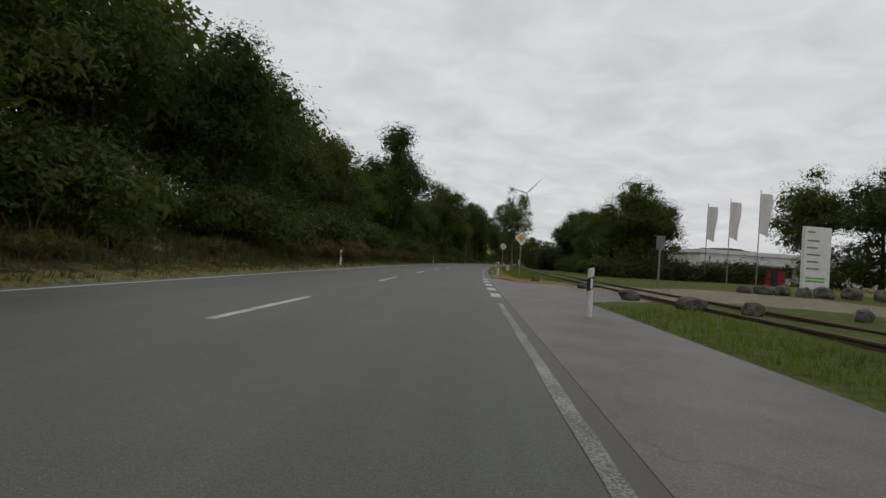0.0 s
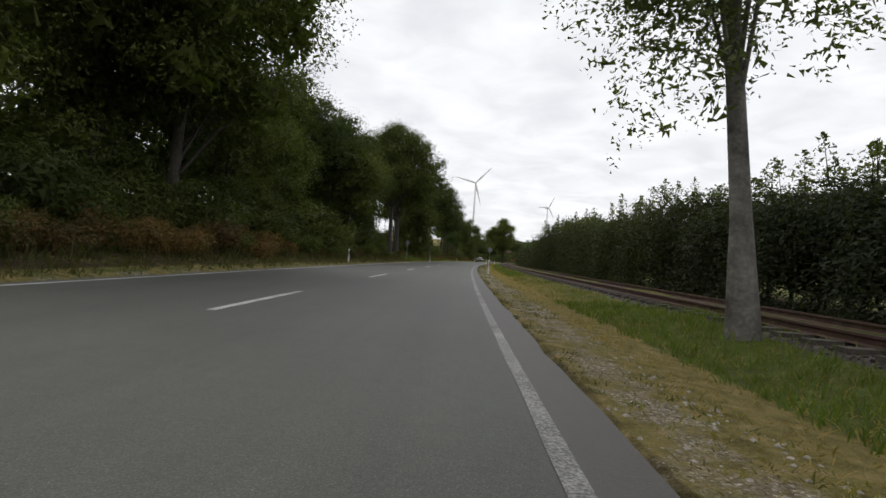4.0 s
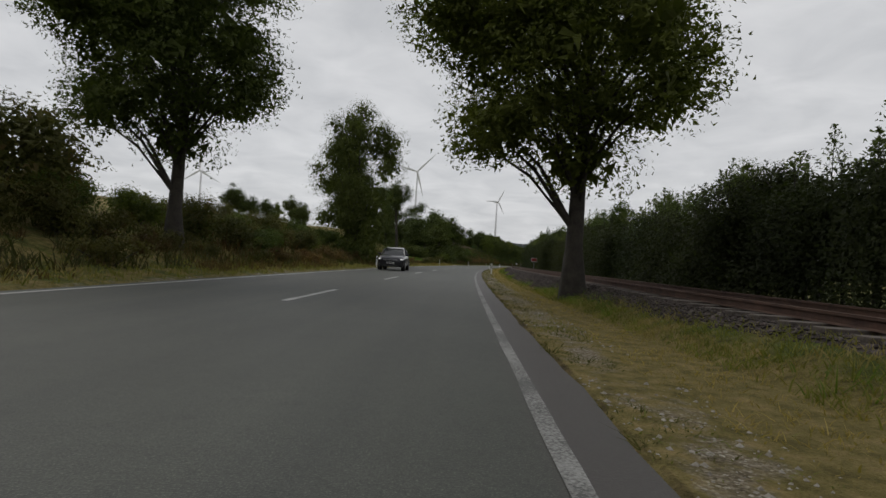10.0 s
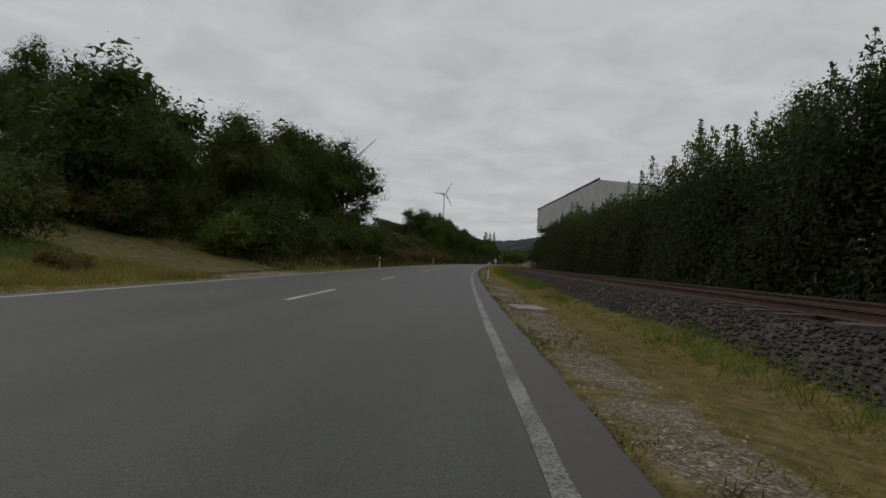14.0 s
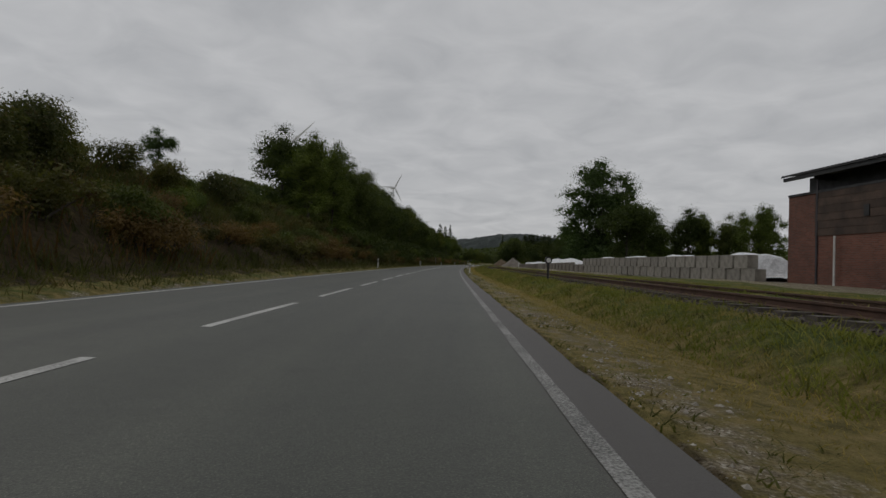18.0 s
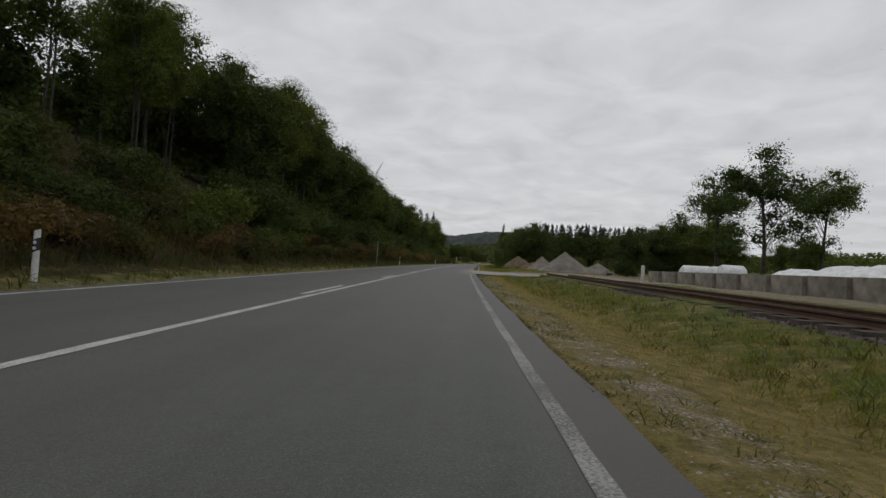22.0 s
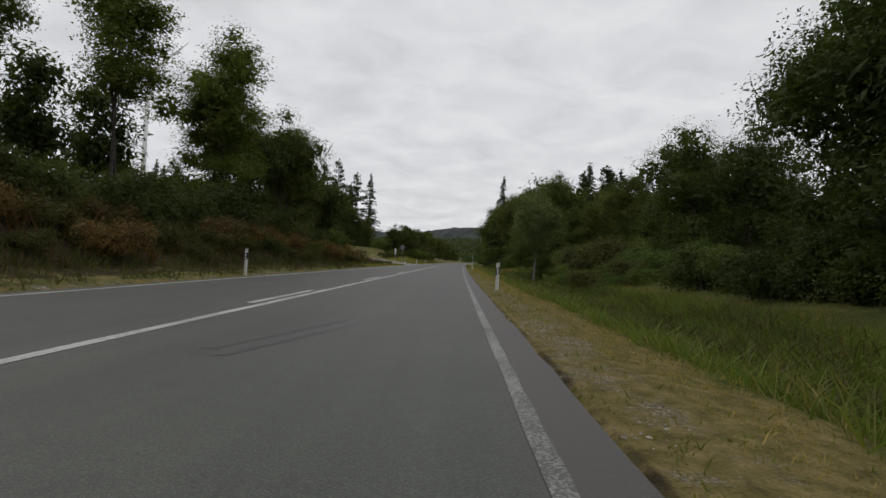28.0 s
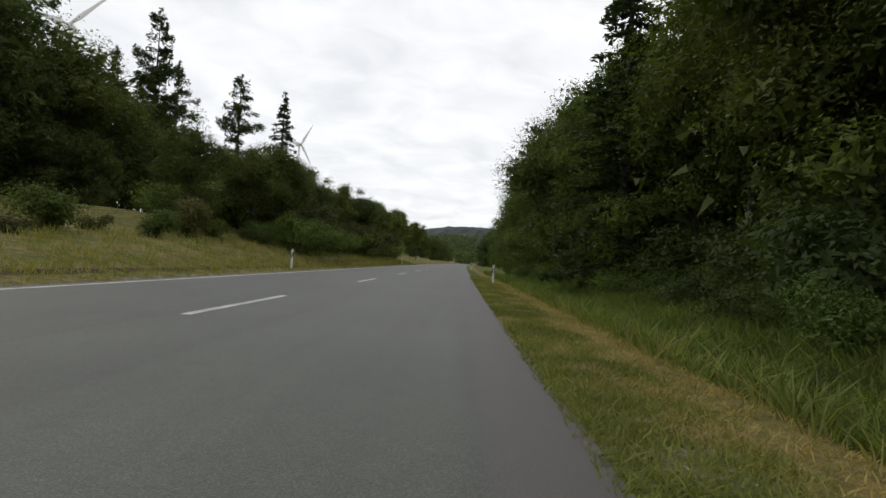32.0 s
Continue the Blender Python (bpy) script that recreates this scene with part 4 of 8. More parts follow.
def hedge_mesh(kind, seed, length, wide, h, count, leaf, shoots):
    """A stretch of tall hedge with upright shoots on its crest."""
    rng = np.random.default_rng(seed)
    n = 46
    cen = np.stack([rng.uniform(-wide * 0.3, wide * 0.3, n), rng.uniform(-length / 2, length / 2, n), rng.uniform(0.1, 0.86, n) * h], 1)
    rad = rng.uniform(0.8, 1.35, n)
    crest = lambda y: h * (0.86 + 0.17 * np.sin(y * 1.1 + seed * 2.0) * np.cos(y * 0.45 + seed))
    cen[:, 2] = np.minimum(cen[:, 2], crest(cen[:, 1]) - rad * 0.7)
    v, f = lobes_cloud(rng, cen, rad, count, leaf, 0.95)
    flatn = count // 3
    face = np.stack([-wide / 2 + rng.normal(size=flatn) * 0.22 + 0.25 * np.sin(rng.random(flatn) * 9), rng.uniform(-length / 2 - 0.3, length / 2 + 0.3, flatn), rng.random(flatn) * h * 0.9], 1)
    face[:, 2] *= crest(face[:, 1]) / h
    face[:, 0] += 0.35 * (face[:, 2] / h) ** 2 + 0.42 * np.sin(face[:, 1] * 1.5 + seed) * np.sin(face[:, 2] * 1.2 + seed) + 0.2 * np.sin(face[:, 1] * 3.7 + 2 * seed) * np.sin(face[:, 2] * 2.9)
    v2, f2 = leaf_cloud(face, np.array([-1.0, 0, 0.5]) + rng.normal(size=(flatn, 3)) * 0.6, leaf * (0.6 + 0.8 * rng.random(flatn)), rng)
    v2[:, 2] = np.maximum(v2[:, 2], 0.02)
    v[:, 2] = np.maximum(v[:, 2], 0.02)
    body = fast_mesh(kind + "_leaves", np.vstack([v, v2]), np.vstack([f, f2 + len(v)]), M_HEDGE)
    sp, sn = [], []
    tv, tf = [], []
    for k in range(shoots):
        x, y = rng.uniform(-wide * 0.4, wide * 0.4), rng.uniform(-length / 2, length / 2)
        ln, lean = 0.25 + 0.85 * rng.random() ** 1.7, rng.normal(size=2) * 0.16
        z0 = h * rng.uniform(0.76, 0.93)
        m = int(40 + ln * 60)
        t = rng.random(m)
        sp.append(np.stack([x + lean[0] * t * ln + rng.normal(size=m) * 0.2 * (1.1 - t), y + lean[1] * t * ln + rng.normal(size=m) * 0.2 * (1.1 - t), z0 + t * ln], 1))
        sn.append(rng.normal(size=(m, 3)))
        tube_path(tv, tf, [(x, y, z0 - 0.6), (x + lean[0] * ln, y + lean[1] * ln, z0 + ln)], [0.015, 0.005], 3)
    sp, sn = np.vstack(sp), np.vstack(sn)
    v3, f3 = leaf_cloud(sp, sn, 0.1 * (0.6 + 0.8 * rng.random(len(sp))), rng)
    for k in range(9):
        y = -length / 2 + (k + 0.5) * length / 9
        tube_path(tv, tf, [(rng.normal() * 0.2, y, -0.2), (rng.normal() * 0.2, y, h * 0.5), (rng.normal() * 0.5, y, h * 0.85)], [0.07, 0.05, 0.02], 5)
    return body, fast_mesh(kind + "_shoots", v3, f3, M_SHOOT), fast_mesh(kind + "_stems", tv, tf, M_BARK)


def plant(name, meshes, parts_of, m, label, category, group=""):
    root = new(name)
    root.empty_display_size = 0.3
    root.matrix_basis = m
    for me, pn in zip(meshes, parts_of):
        ob = put(pn, me, root)
        if pn in ("shoot_growth", "branching"):
            ob["kind"] = "stuff"
    return tagged(root, label, category, group)


TREE_PARTS = ("trunk", "branching", "crown")
PROTO = {
    "wood_a": broad_tree("wood_a", 11, 13, 8.0, 2.2, 34, 26000, 0.135, M_LEAF_DARK, M_BARK, 0.2, skirt=True),
    "wood_b": broad_tree("wood_b", 12, 14, 7.0, 2.5, 34, 26000, 0.135, M_LEAF, M_BARK, 0.2, (0.18, 0.3), skirt=True),
    "wood_c": broad_tree("wood_c", 13, 12, 9.0, 2.0, 36, 27000, 0.135, M_LEAF_DARK, M_BARK, 0.22, (0.17, 0.28), skirt=True),
    "back": broad_tree("back", 10, 13, 9.0, 1.0, 20, 3200, 0.5, M_LEAF_DARK, M_BARK, 0.2, (0.2, 0.32)),
    "wood_d": broad_tree("wood_d", 14, 13, 7.5, 3.5, 34, 21000, 0.135, M_LEAF_WARM, M_BARK, 0.17, (0.16, 0.27)),
    "slim": broad_tree("slim", 15, 14, 5.5, 5.0, 28, 14000, 0.135, M_LEAF, M_BARK, 0.13, (0.16, 0.26), stems=2),
    "round": broad_tree("round", 16, 12.5, 9.0, 2.6, 70, 44000, 0.12, M_LEAF_WARM, M_BARK, 0.24, (0.15, 0.24), top_bias=0.05),
    "maple": broad_tree("maple", 17, 12.5, 9.5, 2.5, 90, 76000, 0.1, M_LEAF_WARM, M_BARK, 0.27, (0.11, 0.19), lean=-0.7),
    "ash": broad_tree("ash", 18, 16, 10.0, 3.6, 66, 46000, 0.125, M_LEAF, M_BARK, 0.3, (0.13, 0.22)),
    "umbrella": broad_tree("umbrella", 28, 17, 13.0, 5.6, 84, 52000, 0.14, M_LEAF_DARK, M_BARK, 0.34, (0.1, 0.17), flat=0.7),
    "arching": broad_tree("arching", 29, 17, 13.5, 4.3, 84, 60000, 0.13, M_LEAF_DARK, M_BARK, 0.36, (0.1, 0.17), flat=0.7, hanging=60),
    "vase": broad_tree("vase", 30, 10.4, 7.8, 4.0, 34, 20000, 0.105, M_LEAF_DARK, M_BARK, 0.24, (0.09, 0.14), flat=0.85, top_bias=0.08),
    "oak": broad_tree("oak", 19, 16, 11.5, 2.2, 70, 60000, 0.125, M_LEAF_DARK, M_BARK, 0.36, (0.14, 0.22), stems=2, skirt=True),
    "birch": broad_tree("birch", 20, 15, 7.2, 4.4, 64, 72000, 0.075, M_LEAF_BIRCH, M_BIRCH_BARK, 0.15, (0.1, 0.17), flat=1.0, droop=2.4, hanging=150),
    "poplar": broad_tree("poplar", 21, 20, 14.0, 4.0, 90, 46000, 0.2, M_LEAF_POPLAR, M_BARK, 0.4, (0.12, 0.19), stems=3, skirt=True),
    "sparse": broad_tree("sparse", 22, 9.5, 7.0, 2.0, 30, 9000, 0.125, M_LEAF_POPLAR, M_BARK, 0.16, (0.13, 0.21), droop=0.6),
    "copper": broad_tree("copper", 23, 17.5, 12.0, 4.0, 34, 18000, 0.2, M_LEAF_DARK, M_BARK, 0.34, (0.15, 0.24), flat=0.75),
    "spruce": conifer("spruce", 31, 20, 6.5, 0.08, 900, 0.4, M_NEEDLE),
    "spruce_slim": conifer("spruce_slim", 32, 22, 6.0, 0.25, 800, 0.45, M_NEEDLE, 0.4),
    "pine": conifer("pine", 33, 22, 8.0, 0.32, 1500, 0.45, M_NEEDLE, 0.4, True),
}
bt_v, bt_f = [], []
tube_path(bt_v, bt_f, [(0, 0, -0.3), (0.1, 0, 5), (0, 0.1, 10)], [0.2, 0.15, 0.05], 6)
BACK_TRUNK = fast_mesh("deep_trunk", bt_v, [t for f in bt_f for t in ((f[0], f[1], f[2]), (f[0], f[2], f[3]))], M_BARK)
LABELS = {
    "back": "dark tree deeper in the roadside wood",
    "wood_a": "dense dark-green broad-leaved tree on the roadside bank", "wood_b": "full green broad-leaved tree in the roadside wood",
    "wood_c": "wide dark-green tree with low branches on the bank", "wood_d": "broad-leaved tree with yellowing leaves on the bank",
    "slim": "slim twin-stemmed young tree with thin foliage", "round": "round-crowned green lime tree beside the road",
    "maple": "round-crowned maple with first autumn leaves beside the road", "ash": "tall open-crowned ash tree on the grassy bank",
    "arching": "tall roadside tree with low arching outer branches", "vase": "small roadside tree with upswept branches and clumped leaves", "umbrella": "tall roadside tree with forked trunk and spreading crown", "oak": "large dark twin-stemmed oak with spreading crown", "birch": "weeping silver birch with pale hanging twigs",
    "poplar": "tall poplar with open pale-green crown", "sparse": "thin small tree with sparse leaves",
    "copper": "tall dark tree with layered crown above the wood", "spruce": "dark spruce with pointed top",
    "spruce_slim": "slim tall spruce with bare lower trunk", "pine": "tall pine with bare trunk and ragged top",
}


DEEP_WOOD = []


def tree(kind, s, u, h=None, turn=None, wide=1.0, group=""):
    full = {"back": 13, "wood_a": 13, "wood_b": 14, "wood_c": 12, "wood_d": 13, "slim": 14, "round": 12.5, "umbrella": 17, "arching": 17, "vase": 10.4, "maple": 12.5, "ash": 16, "oak": 16, "birch": 15, "poplar": 20, "sparse": 9.5, "copper": 17.5, "spruce": 20, "spruce_slim": 22, "pine": 22}[kind]
    k = (h or full) / full
    wide = wide * (1.35 if kind == "spruce_slim" else 1.2 if kind == "spruce" else 1.0)
    name = {"spruce": "spruce", "spruce_slim": "spruce", "pine": "pine_tree", "birch": "birch_tree", "poplar": "poplar_tree", "maple": "maple_tree", "oak": "oak_tree"}.get(kind, "tree")
    turn = RNG.uniform(0, 360) if turn is None else turn
    if kind == "back":
        DEEP_WOOD.append((s, np.array(at(s, u, ground_z(s, u) - 0.05, turn, (k * wide, k * wide, k)))))
        return None
    return plant(name, PROTO[kind], TREE_PARTS, at(s, u, ground_z(s, u) - 0.05, turn, (k * wide, k * wide, k)), LABELS[kind], "tree", group)


def wood(s0, s1, step, u, h, kinds, du=1.5, dh=1.5, group="roadside wood"):
    """A row of mixed trees along the road; u and h may be functions of s."""
    s = s0
    while s < s1:
        uu = (u(s) if callable(u) else u) + RNG.uniform(-du, du)
        hh = (h(s) if callable(h) else h) + RNG.uniform(-dh, dh)
        tree(kinds[RNG.integers(len(kinds))], s + RNG.uniform(-step * 0.3, step * 0.3), uu, hh, group=group)
        s += step


DARK = ["wood_a", "wood_b", "wood_c", "wood_a", "wood_c", "wood_d"]
# left wood at the start: tree tops above the bank
wood(-22, 100, 5.5, -15.2, lambda s: 11.0 - 1.3 * float(smooth01(s, 38, 46)) if s < 62 else 10.8 - 2.2 * float(smooth01(s, 78, 86)), DARK)
wood(-25, 160, 6.0, -20.5, lambda s: 11.5 - 3.0 * float(smooth01(s, 78, 88) * (1 - smooth01(s, 125, 135))), ["back"], 2.0)
tree("copper", 73, -12.6, 17.8, wide=1.0); tree("oak", 84, -14.6, 17.0, 60, 0.62)
wood(100, 150, 6.0, -15.6, lambda s: 11.8, DARK)
tree("round", 119, -13.2, 16.6, wide=1.05)
tree("wood_c", 153.0, -13.2, 14.5, 140, 0.75); tree("round", 148, -12.4, 11.0)
wood(138, 163, 5.0, -15.0, 14.5, ["wood_b", "wood_d", "wood_a"], 1.0)
# single trees on the grassy bank
tree("umbrella", 167.7, -11.7, 17.5, 70, 0.9)
tree("arching", 172.8, -11.7, 18.6, 200, 0.95)
tree("ash", 178.0, -12.6, 15.5, 90, 0.95)
tree("wood_a", 165.5, -17.5, 6.2, wide=1.3); tree("wood_c", 170, -21, 5.0, wide=1.2); tree("wood_c", 162, -18.5, 7.0, wide=1.3); tree("spruce", 181, -21, 4.2, wide=1.8)
tree("wood_a", 192, -13.6, 6.4, wide=1.1)
tree("oak", 184.2, -10.9, 15.5, 20, 0.8)
tree("arching", 203.5, -10.8, 16.4, 30, 1.0)
tree("umbrella", 220.2, -10.6, 13.8, 120, 1.1)
tree("sparse", 233.5, -11.2, 9.0)
tree("ash", 236.5, -10.9, 14.4, 200, 0.85)
tree("spruce", 225, -37.3, 13.0, wide=1.4); tree("wood_c", 222, -41, 12.0, wide=1.1); tree("wood_a", 232, -38, 10.5, wide=1.1); tree("wood_c", 243, -40.5, 11.0, wide=1.1); tree("wood_b", 238, -40, 12.5, wide=1.1); tree("wood_a", 231, -44, 13.5)
tree("sparse", 243, -13.5, 8.0)
tree("maple", 259.2, -11.2, 13.4, 40, 1.0)
tree("oak", 288.2, -11.3, 14.6, 80, 0.8)
tree("wood_d", 294, -13.5, 11.0)
tree("sparse", 298, -12.5, 9.0)
tree("vase", 310.8, -11.4, 10.3, 250, 1.0)
# hillside trees
for s, u, h in ((386, -59, 9), (392, -66, 7), (376, -34, 11.5), (383, -30, 11.5), (370, -27, 9.5), (380, -40, 11), (365, -22, 7.2), (355, -56.7, 8), (358.5, -52, 7), (372, -49, 6.5), (351, -52, 7.0), (349, -55, 9.0), (352, -47, 5.0), (356, -43, 8.0), (354, -41, 4.0), (300, -60, 4.5), (290, -75, 5), (275, -70, 4.5), (262, -66, 4), (320, -95, 9), (345, -98, 8)):
    tree(["wood_a", "wood_b", "wood_c"][RNG.integers(3)], s, u, h, group="hillside trees")
# second left wood
wood(360, 398, 5.5, -15, lambda s: 6.4 + (s - 355) * 0.12, DARK, 1.5, 0.7)
wood(362, 405, 6.0, -20, lambda s: 7.5 + (s - 360) * 0.08, ["back"], 2.0, 0.8)
tree("sparse", 462, -17.5, 3.6)
# third left wood on the steep bank
tree("wood_b", 486, -15.5, 9.4, wide=1.15); tree("wood_a", 490, -19.5, 9.6, wide=1.1)
wood(492, 534, 4.6, -15.5, lambda s: 9.7 + 0.02 * (s - 490), DARK, 1.2, 1.0)
wood(498, 700, 4.2, -20.5, lambda s: 9.2 - 3.6 * float(smooth01(s, 655, 670)) - 4.5 * float(smooth01(s, 530, 537) * (1 - smooth01(s, 556, 564))), ["back"], 2.0, 1.0)
wood(520, 700, 6.5, -27.0, lambda s: 8.5 - 3.6 * float(smooth01(s, 655, 670)) - 5.0 * float(smooth01(s, 530, 537) * (1 - smooth01(s, 560, 568))), ["back"], 2.0, 1.0)
wood(536, 576, 3.6, -17.5, 10.2, ["slim", "slim", "wood_d"], 2.0, 1.0)
wood(564, 645, 5.0, -16, lambda s: 10.1 - 0.02 * abs(s - 590), DARK + ["slim"], 1.3, 1.2)
wood(645, 690, 5.0, -16.5, 10.0, ["slim", "wood_d", "slim", "sparse"], 1.6, 1.2)
tree("slim", 693, -15.5, 10.5, wide=1.3)
tree("wood_b", 702, -15, 11.8, wide=1.15)
wood(704, 726, 4.5, -15.5, 9.6, DARK, 1.2, 0.8)
# conifers behind the junction
wood(752, 828, 3.2, lambda s: -46 + 0.16 * (s - 752), lambda s: 13.0 + 0.055 * (s - 752), ["pine", "spruce", "pine", "pine"], 2.0, 1.3, "conifer wood")
wood(750, 826, 4.5, lambda s: -44 + 0.16 * (s - 752), 10.5, ["wood_a", "wood_c", "wood_b"], 1.5, 1.5, "conifer wood")
wood(745, 840, 4.5, lambda s: -53 + 0.14 * (s - 752), 13.5, ["back", "pine", "back"], 2.5, 1.5, "conifer wood")
wood(792, 835, 5.0, -29, 7.5, ["wood_a", "wood_d", "wood_c"], 2.0, 1.5, "conifer wood")
tree("pine", 851, -37, 24.8, wide=1.1); tree("spruce_slim", 867, -35.4, 27.0); tree("pine", 828.5, -37.7, 24.6, wide=0.9); tree("spruce_slim", 843, -41.8, 15.0)
wood(796, 900, 5.0, -15.5, lambda s: 6.4 + 0.035 * (s - 796), ["wood_d", "wood_a", "round"], 1.2, 1.0)
wood(900, 1100, 11, -14, 9.0, DARK, 2.0, 1.0, "far roadside wood")
for s, u, h, k in ((800, -34, 17.0, "wood_a"), (805, -35.5, 20.0, "pine"), (809, -33, 15.5, "wood_c"), (796, -36, 17.0, "pine")):
    tree(k, s, u, h, wide=1.15, group="conifer wood")
# right side
tree("wood_c", 59, 15.4, 10.6, wide=1.05); tree("wood_a", 63, 17.8, 10.5, wide=1.05)
wood(61, 97, 4.0, 12.8, lambda s: 7.7 if s < 80 else 9.4, ["wood_b", "wood_c", "wood_d", "wood_a"], 0.5, 0.5, "trees beside the railway")
wood(62, 104, 5.0, 17.0, 8.4, ["back"], 0.8, 0.8, "trees beside the railway")
tree("wood_a", 66, 36, 14.0, wide=1.1); tree("wood_c", 59, 39, 13.5, wide=1.1); tree("wood_a", 50, 43, 12.5, wide=1.2); tree("wood_b", 44, 40, 11.5, wide=1.2)
tree("birch", 103.5, 3.4, 15.0, wide=1.14)
tree("maple", 255.6, 2.85, 13.2, 0, 1.05)
for k in range(7):
    tree("slim", 323.5 + 1.5 * k, 8.5 + 0.25 * (k % 3), 5.5 + 0.25 * ((k * 5) % 4), wide=0.62, group="young growth in the hedge")
tree("poplar", 547, 27.2, 23.5, wide=1.1); tree("wood_a", 529, 28.4, 14.0, wide=1.15); tree("wood_c", 536, 33, 13); tree("wood_c", 556, 31, 8, wide=1.3)
for s, u, h in ((556, 42, 11), (566, 46, 10.5), (548, 48, 12.5), (575, 52, 10), (560, 60, 12), (520, 46, 11.5), (530, 53, 13), (538, 45, 12)):
    tree("wood_b", s, u, h, group="trees behind the yard")
tree("wood_c", 539, 42.5, 13.2, wide=0.9); tree("wood_a", 536, 48.5, 12.0, wide=0.9); tree("wood_b", 552, 57.5, 14.0)
tree("sparse", 591.6, 28.0, 12.6, 20, 1.1); tree("sparse", 582, 28.1, 13.6, 140, 1.1); tree("sparse", 584, 35, 12.5, 260)
for s, u, h in ((633, 30, 9.5), (638, 37, 11.0), (630, 34, 9.0), (645, 43, 13.0), (636, 45, 12.5), (626, 41, 11.0)):
    tree("wood_c", s, u, h, wide=1.2, group="trees behind the heaps")
tree("wood_c", 592, 18.0, 5.6); tree("wood_a", 596, 20.0, 5.2)
for s, u, h in ((630, 46, 9), (622, 54, 8), (640, 60, 9), (612, 50, 8)):
    tree("wood_a", s, u, h, group="trees behind the yard")
# conifer plantation beyond the meadow
for k in range(58):
    s, u = 774 + RNG.uniform(-4, 14), 21 + k * 1.3 + RNG.uniform(-1.0, 1.0)
    tree(["pine", "spruce", "pine", "spruce"][RNG.integers(4)], s, u, RNG.uniform(18.8, 20.2) - 0.02 * u, wide=1.25, group="conifer plantation")
for k in range(20):
    s, u = 766 + RNG.uniform(-3, 3), 18 + k * 3.8
    tree("back", s, u, RNG.uniform(12, 14.5), group="conifer plantation")
wood(735, 790, 7, 19, 11, ["wood_b", "wood_d", "wood_a"], 2.5, 1.5, "right wood")
tree("spruce", 793.7, 7.9, 20.5)
for s, u, h, k in ((684, 12.5, 11.5, "wood_c"), (689, 13.5, 12.5, "wood_a"), (681, 15.5, 13, "wood_c"), (678, 11.5, 9.0, "wood_a"), (711, 20.5, 12, "wood_c"), (756, 9.0, 7.5, "wood_b"), (764, 9.5, 8.5, "wood_b"), (748, 15.5, 9.6, "wood_b"), (745, 17.5, 9.4, "wood_d"), (741, 20.5, 8.8, "wood_b"), (738, 23, 8.2, "wood_b"), (752, 18, 9.8, "wood_b"), (735, 19, 7.0, "wood_b"), (750, 22, 10.5, "wood_d")):
    tree(k, s, u, h)
tree("wood_c", 716, 18.6, 13.2, 40, 1.0)
tree("birch", 714.5, 5.6, 8.4, 80, 1.1)
tree("wood_b", 715.5, 6.4, 3.6, 20, 1.0)
wood(747, 762, 4.0, 19.5, 8.5, ["wood_b", "slim", "wood_d"], 1.5, 1.0, "right wood")
wood(764, 777, 2.8, 15.8, 15.5, ["wood_a", "wood_c", "wood_b"], 2.0, 1.2, "right wood")
wood(772, 860, 4.6, lambda s: 11.2 - 1.7 * float(smooth01(s, 776, 795)), lambda s: 14.5 + 0.03 * (s - 768), ["wood_b", "wood_d", "round", "wood_b"], 0.8, 1.5, "right wood")
wood(776, 860, 4.6, 15.5, 16.0, ["back"], 1.5, 1.5, "right wood")
tree("wood_a", 780.5, 12.4, 14.0); tree("wood_b", 785.5, 12.8, 15.0); tree("wood_c", 776.5, 13.6, 13.5); tree("wood_a", 791, 12.6, 15.0)
tree("spruce", 764.5, 11.0, 6.5, wide=1.6); tree("spruce", 768, 13.5, 8.0, wide=1.4)
wood(860, 1100, 11, 9.5, 13, DARK, 1.5, 1.5, "far roadside wood")

# the trees deeper in the woods, joined by stretch
for s0, s1 in ((-100, 300), (300, 600), (600, 740), (740, 2000)):
    picked = [m for s, m in DEEP_WOOD if s0 <= s < s1]
    vs, fs, mi, base = [], [], [], 0
    for m in picked:
        for j, me in ((0, PROTO["back"][2]), (1, BACK_TRUNK)):
            co = np.empty(len(me.vertices) * 3, np.float32); me.vertices.foreach_get("co", co)
            fi = np.empty(len(me.loops), np.int32); me.loops.foreach_get("vertex_index", fi)
            vs.append(co.reshape(-1, 3) @ m[:3, :3].T + m[:3, 3]); fs.append(fi.reshape(-1, 3) + base); mi.append(np.full(len(fi) // 3, j)); base += len(co) // 3
    tagged(put("woodland", fast_mesh("woodland", np.vstack(vs), np.vstack(fs), [M_LEAF_DARK, M_BARK], np.concatenate(mi))), "dark broad-leaved trees deeper in the wood", "trees", kind="stuff")

# hedge along the railway
HEDGES = [hedge_mesh("hedge_a", 41, 8.0, 3.4, 4.4, 26000, 0.11, 44), hedge_mesh("hedge_b", 42, 8.0, 3.4, 4.4, 26000, 0.11, 60), hedge_mesh("hedge_c", 43, 8.0, 3.4, 4.4, 26000, 0.11, 34)]
s = 84.0
HEDGE_S = [84, 130, 154, 163, 180, 185, 203, 210, 226, 236, 250, 254, 260, 274, 282, 298, 312, 323, 330, 346, 354, 396]
HEDGE_H = [3.4, 3.8, 4.3, 3.6, 3.5, 3.4, 4.0, 4.4, 3.7, 4.0, 4.3, 4.0, 4.4, 4.2, 4.3, 4.2, 4.5, 4.0, 3.9, 5.0, 4.9, 4.6]
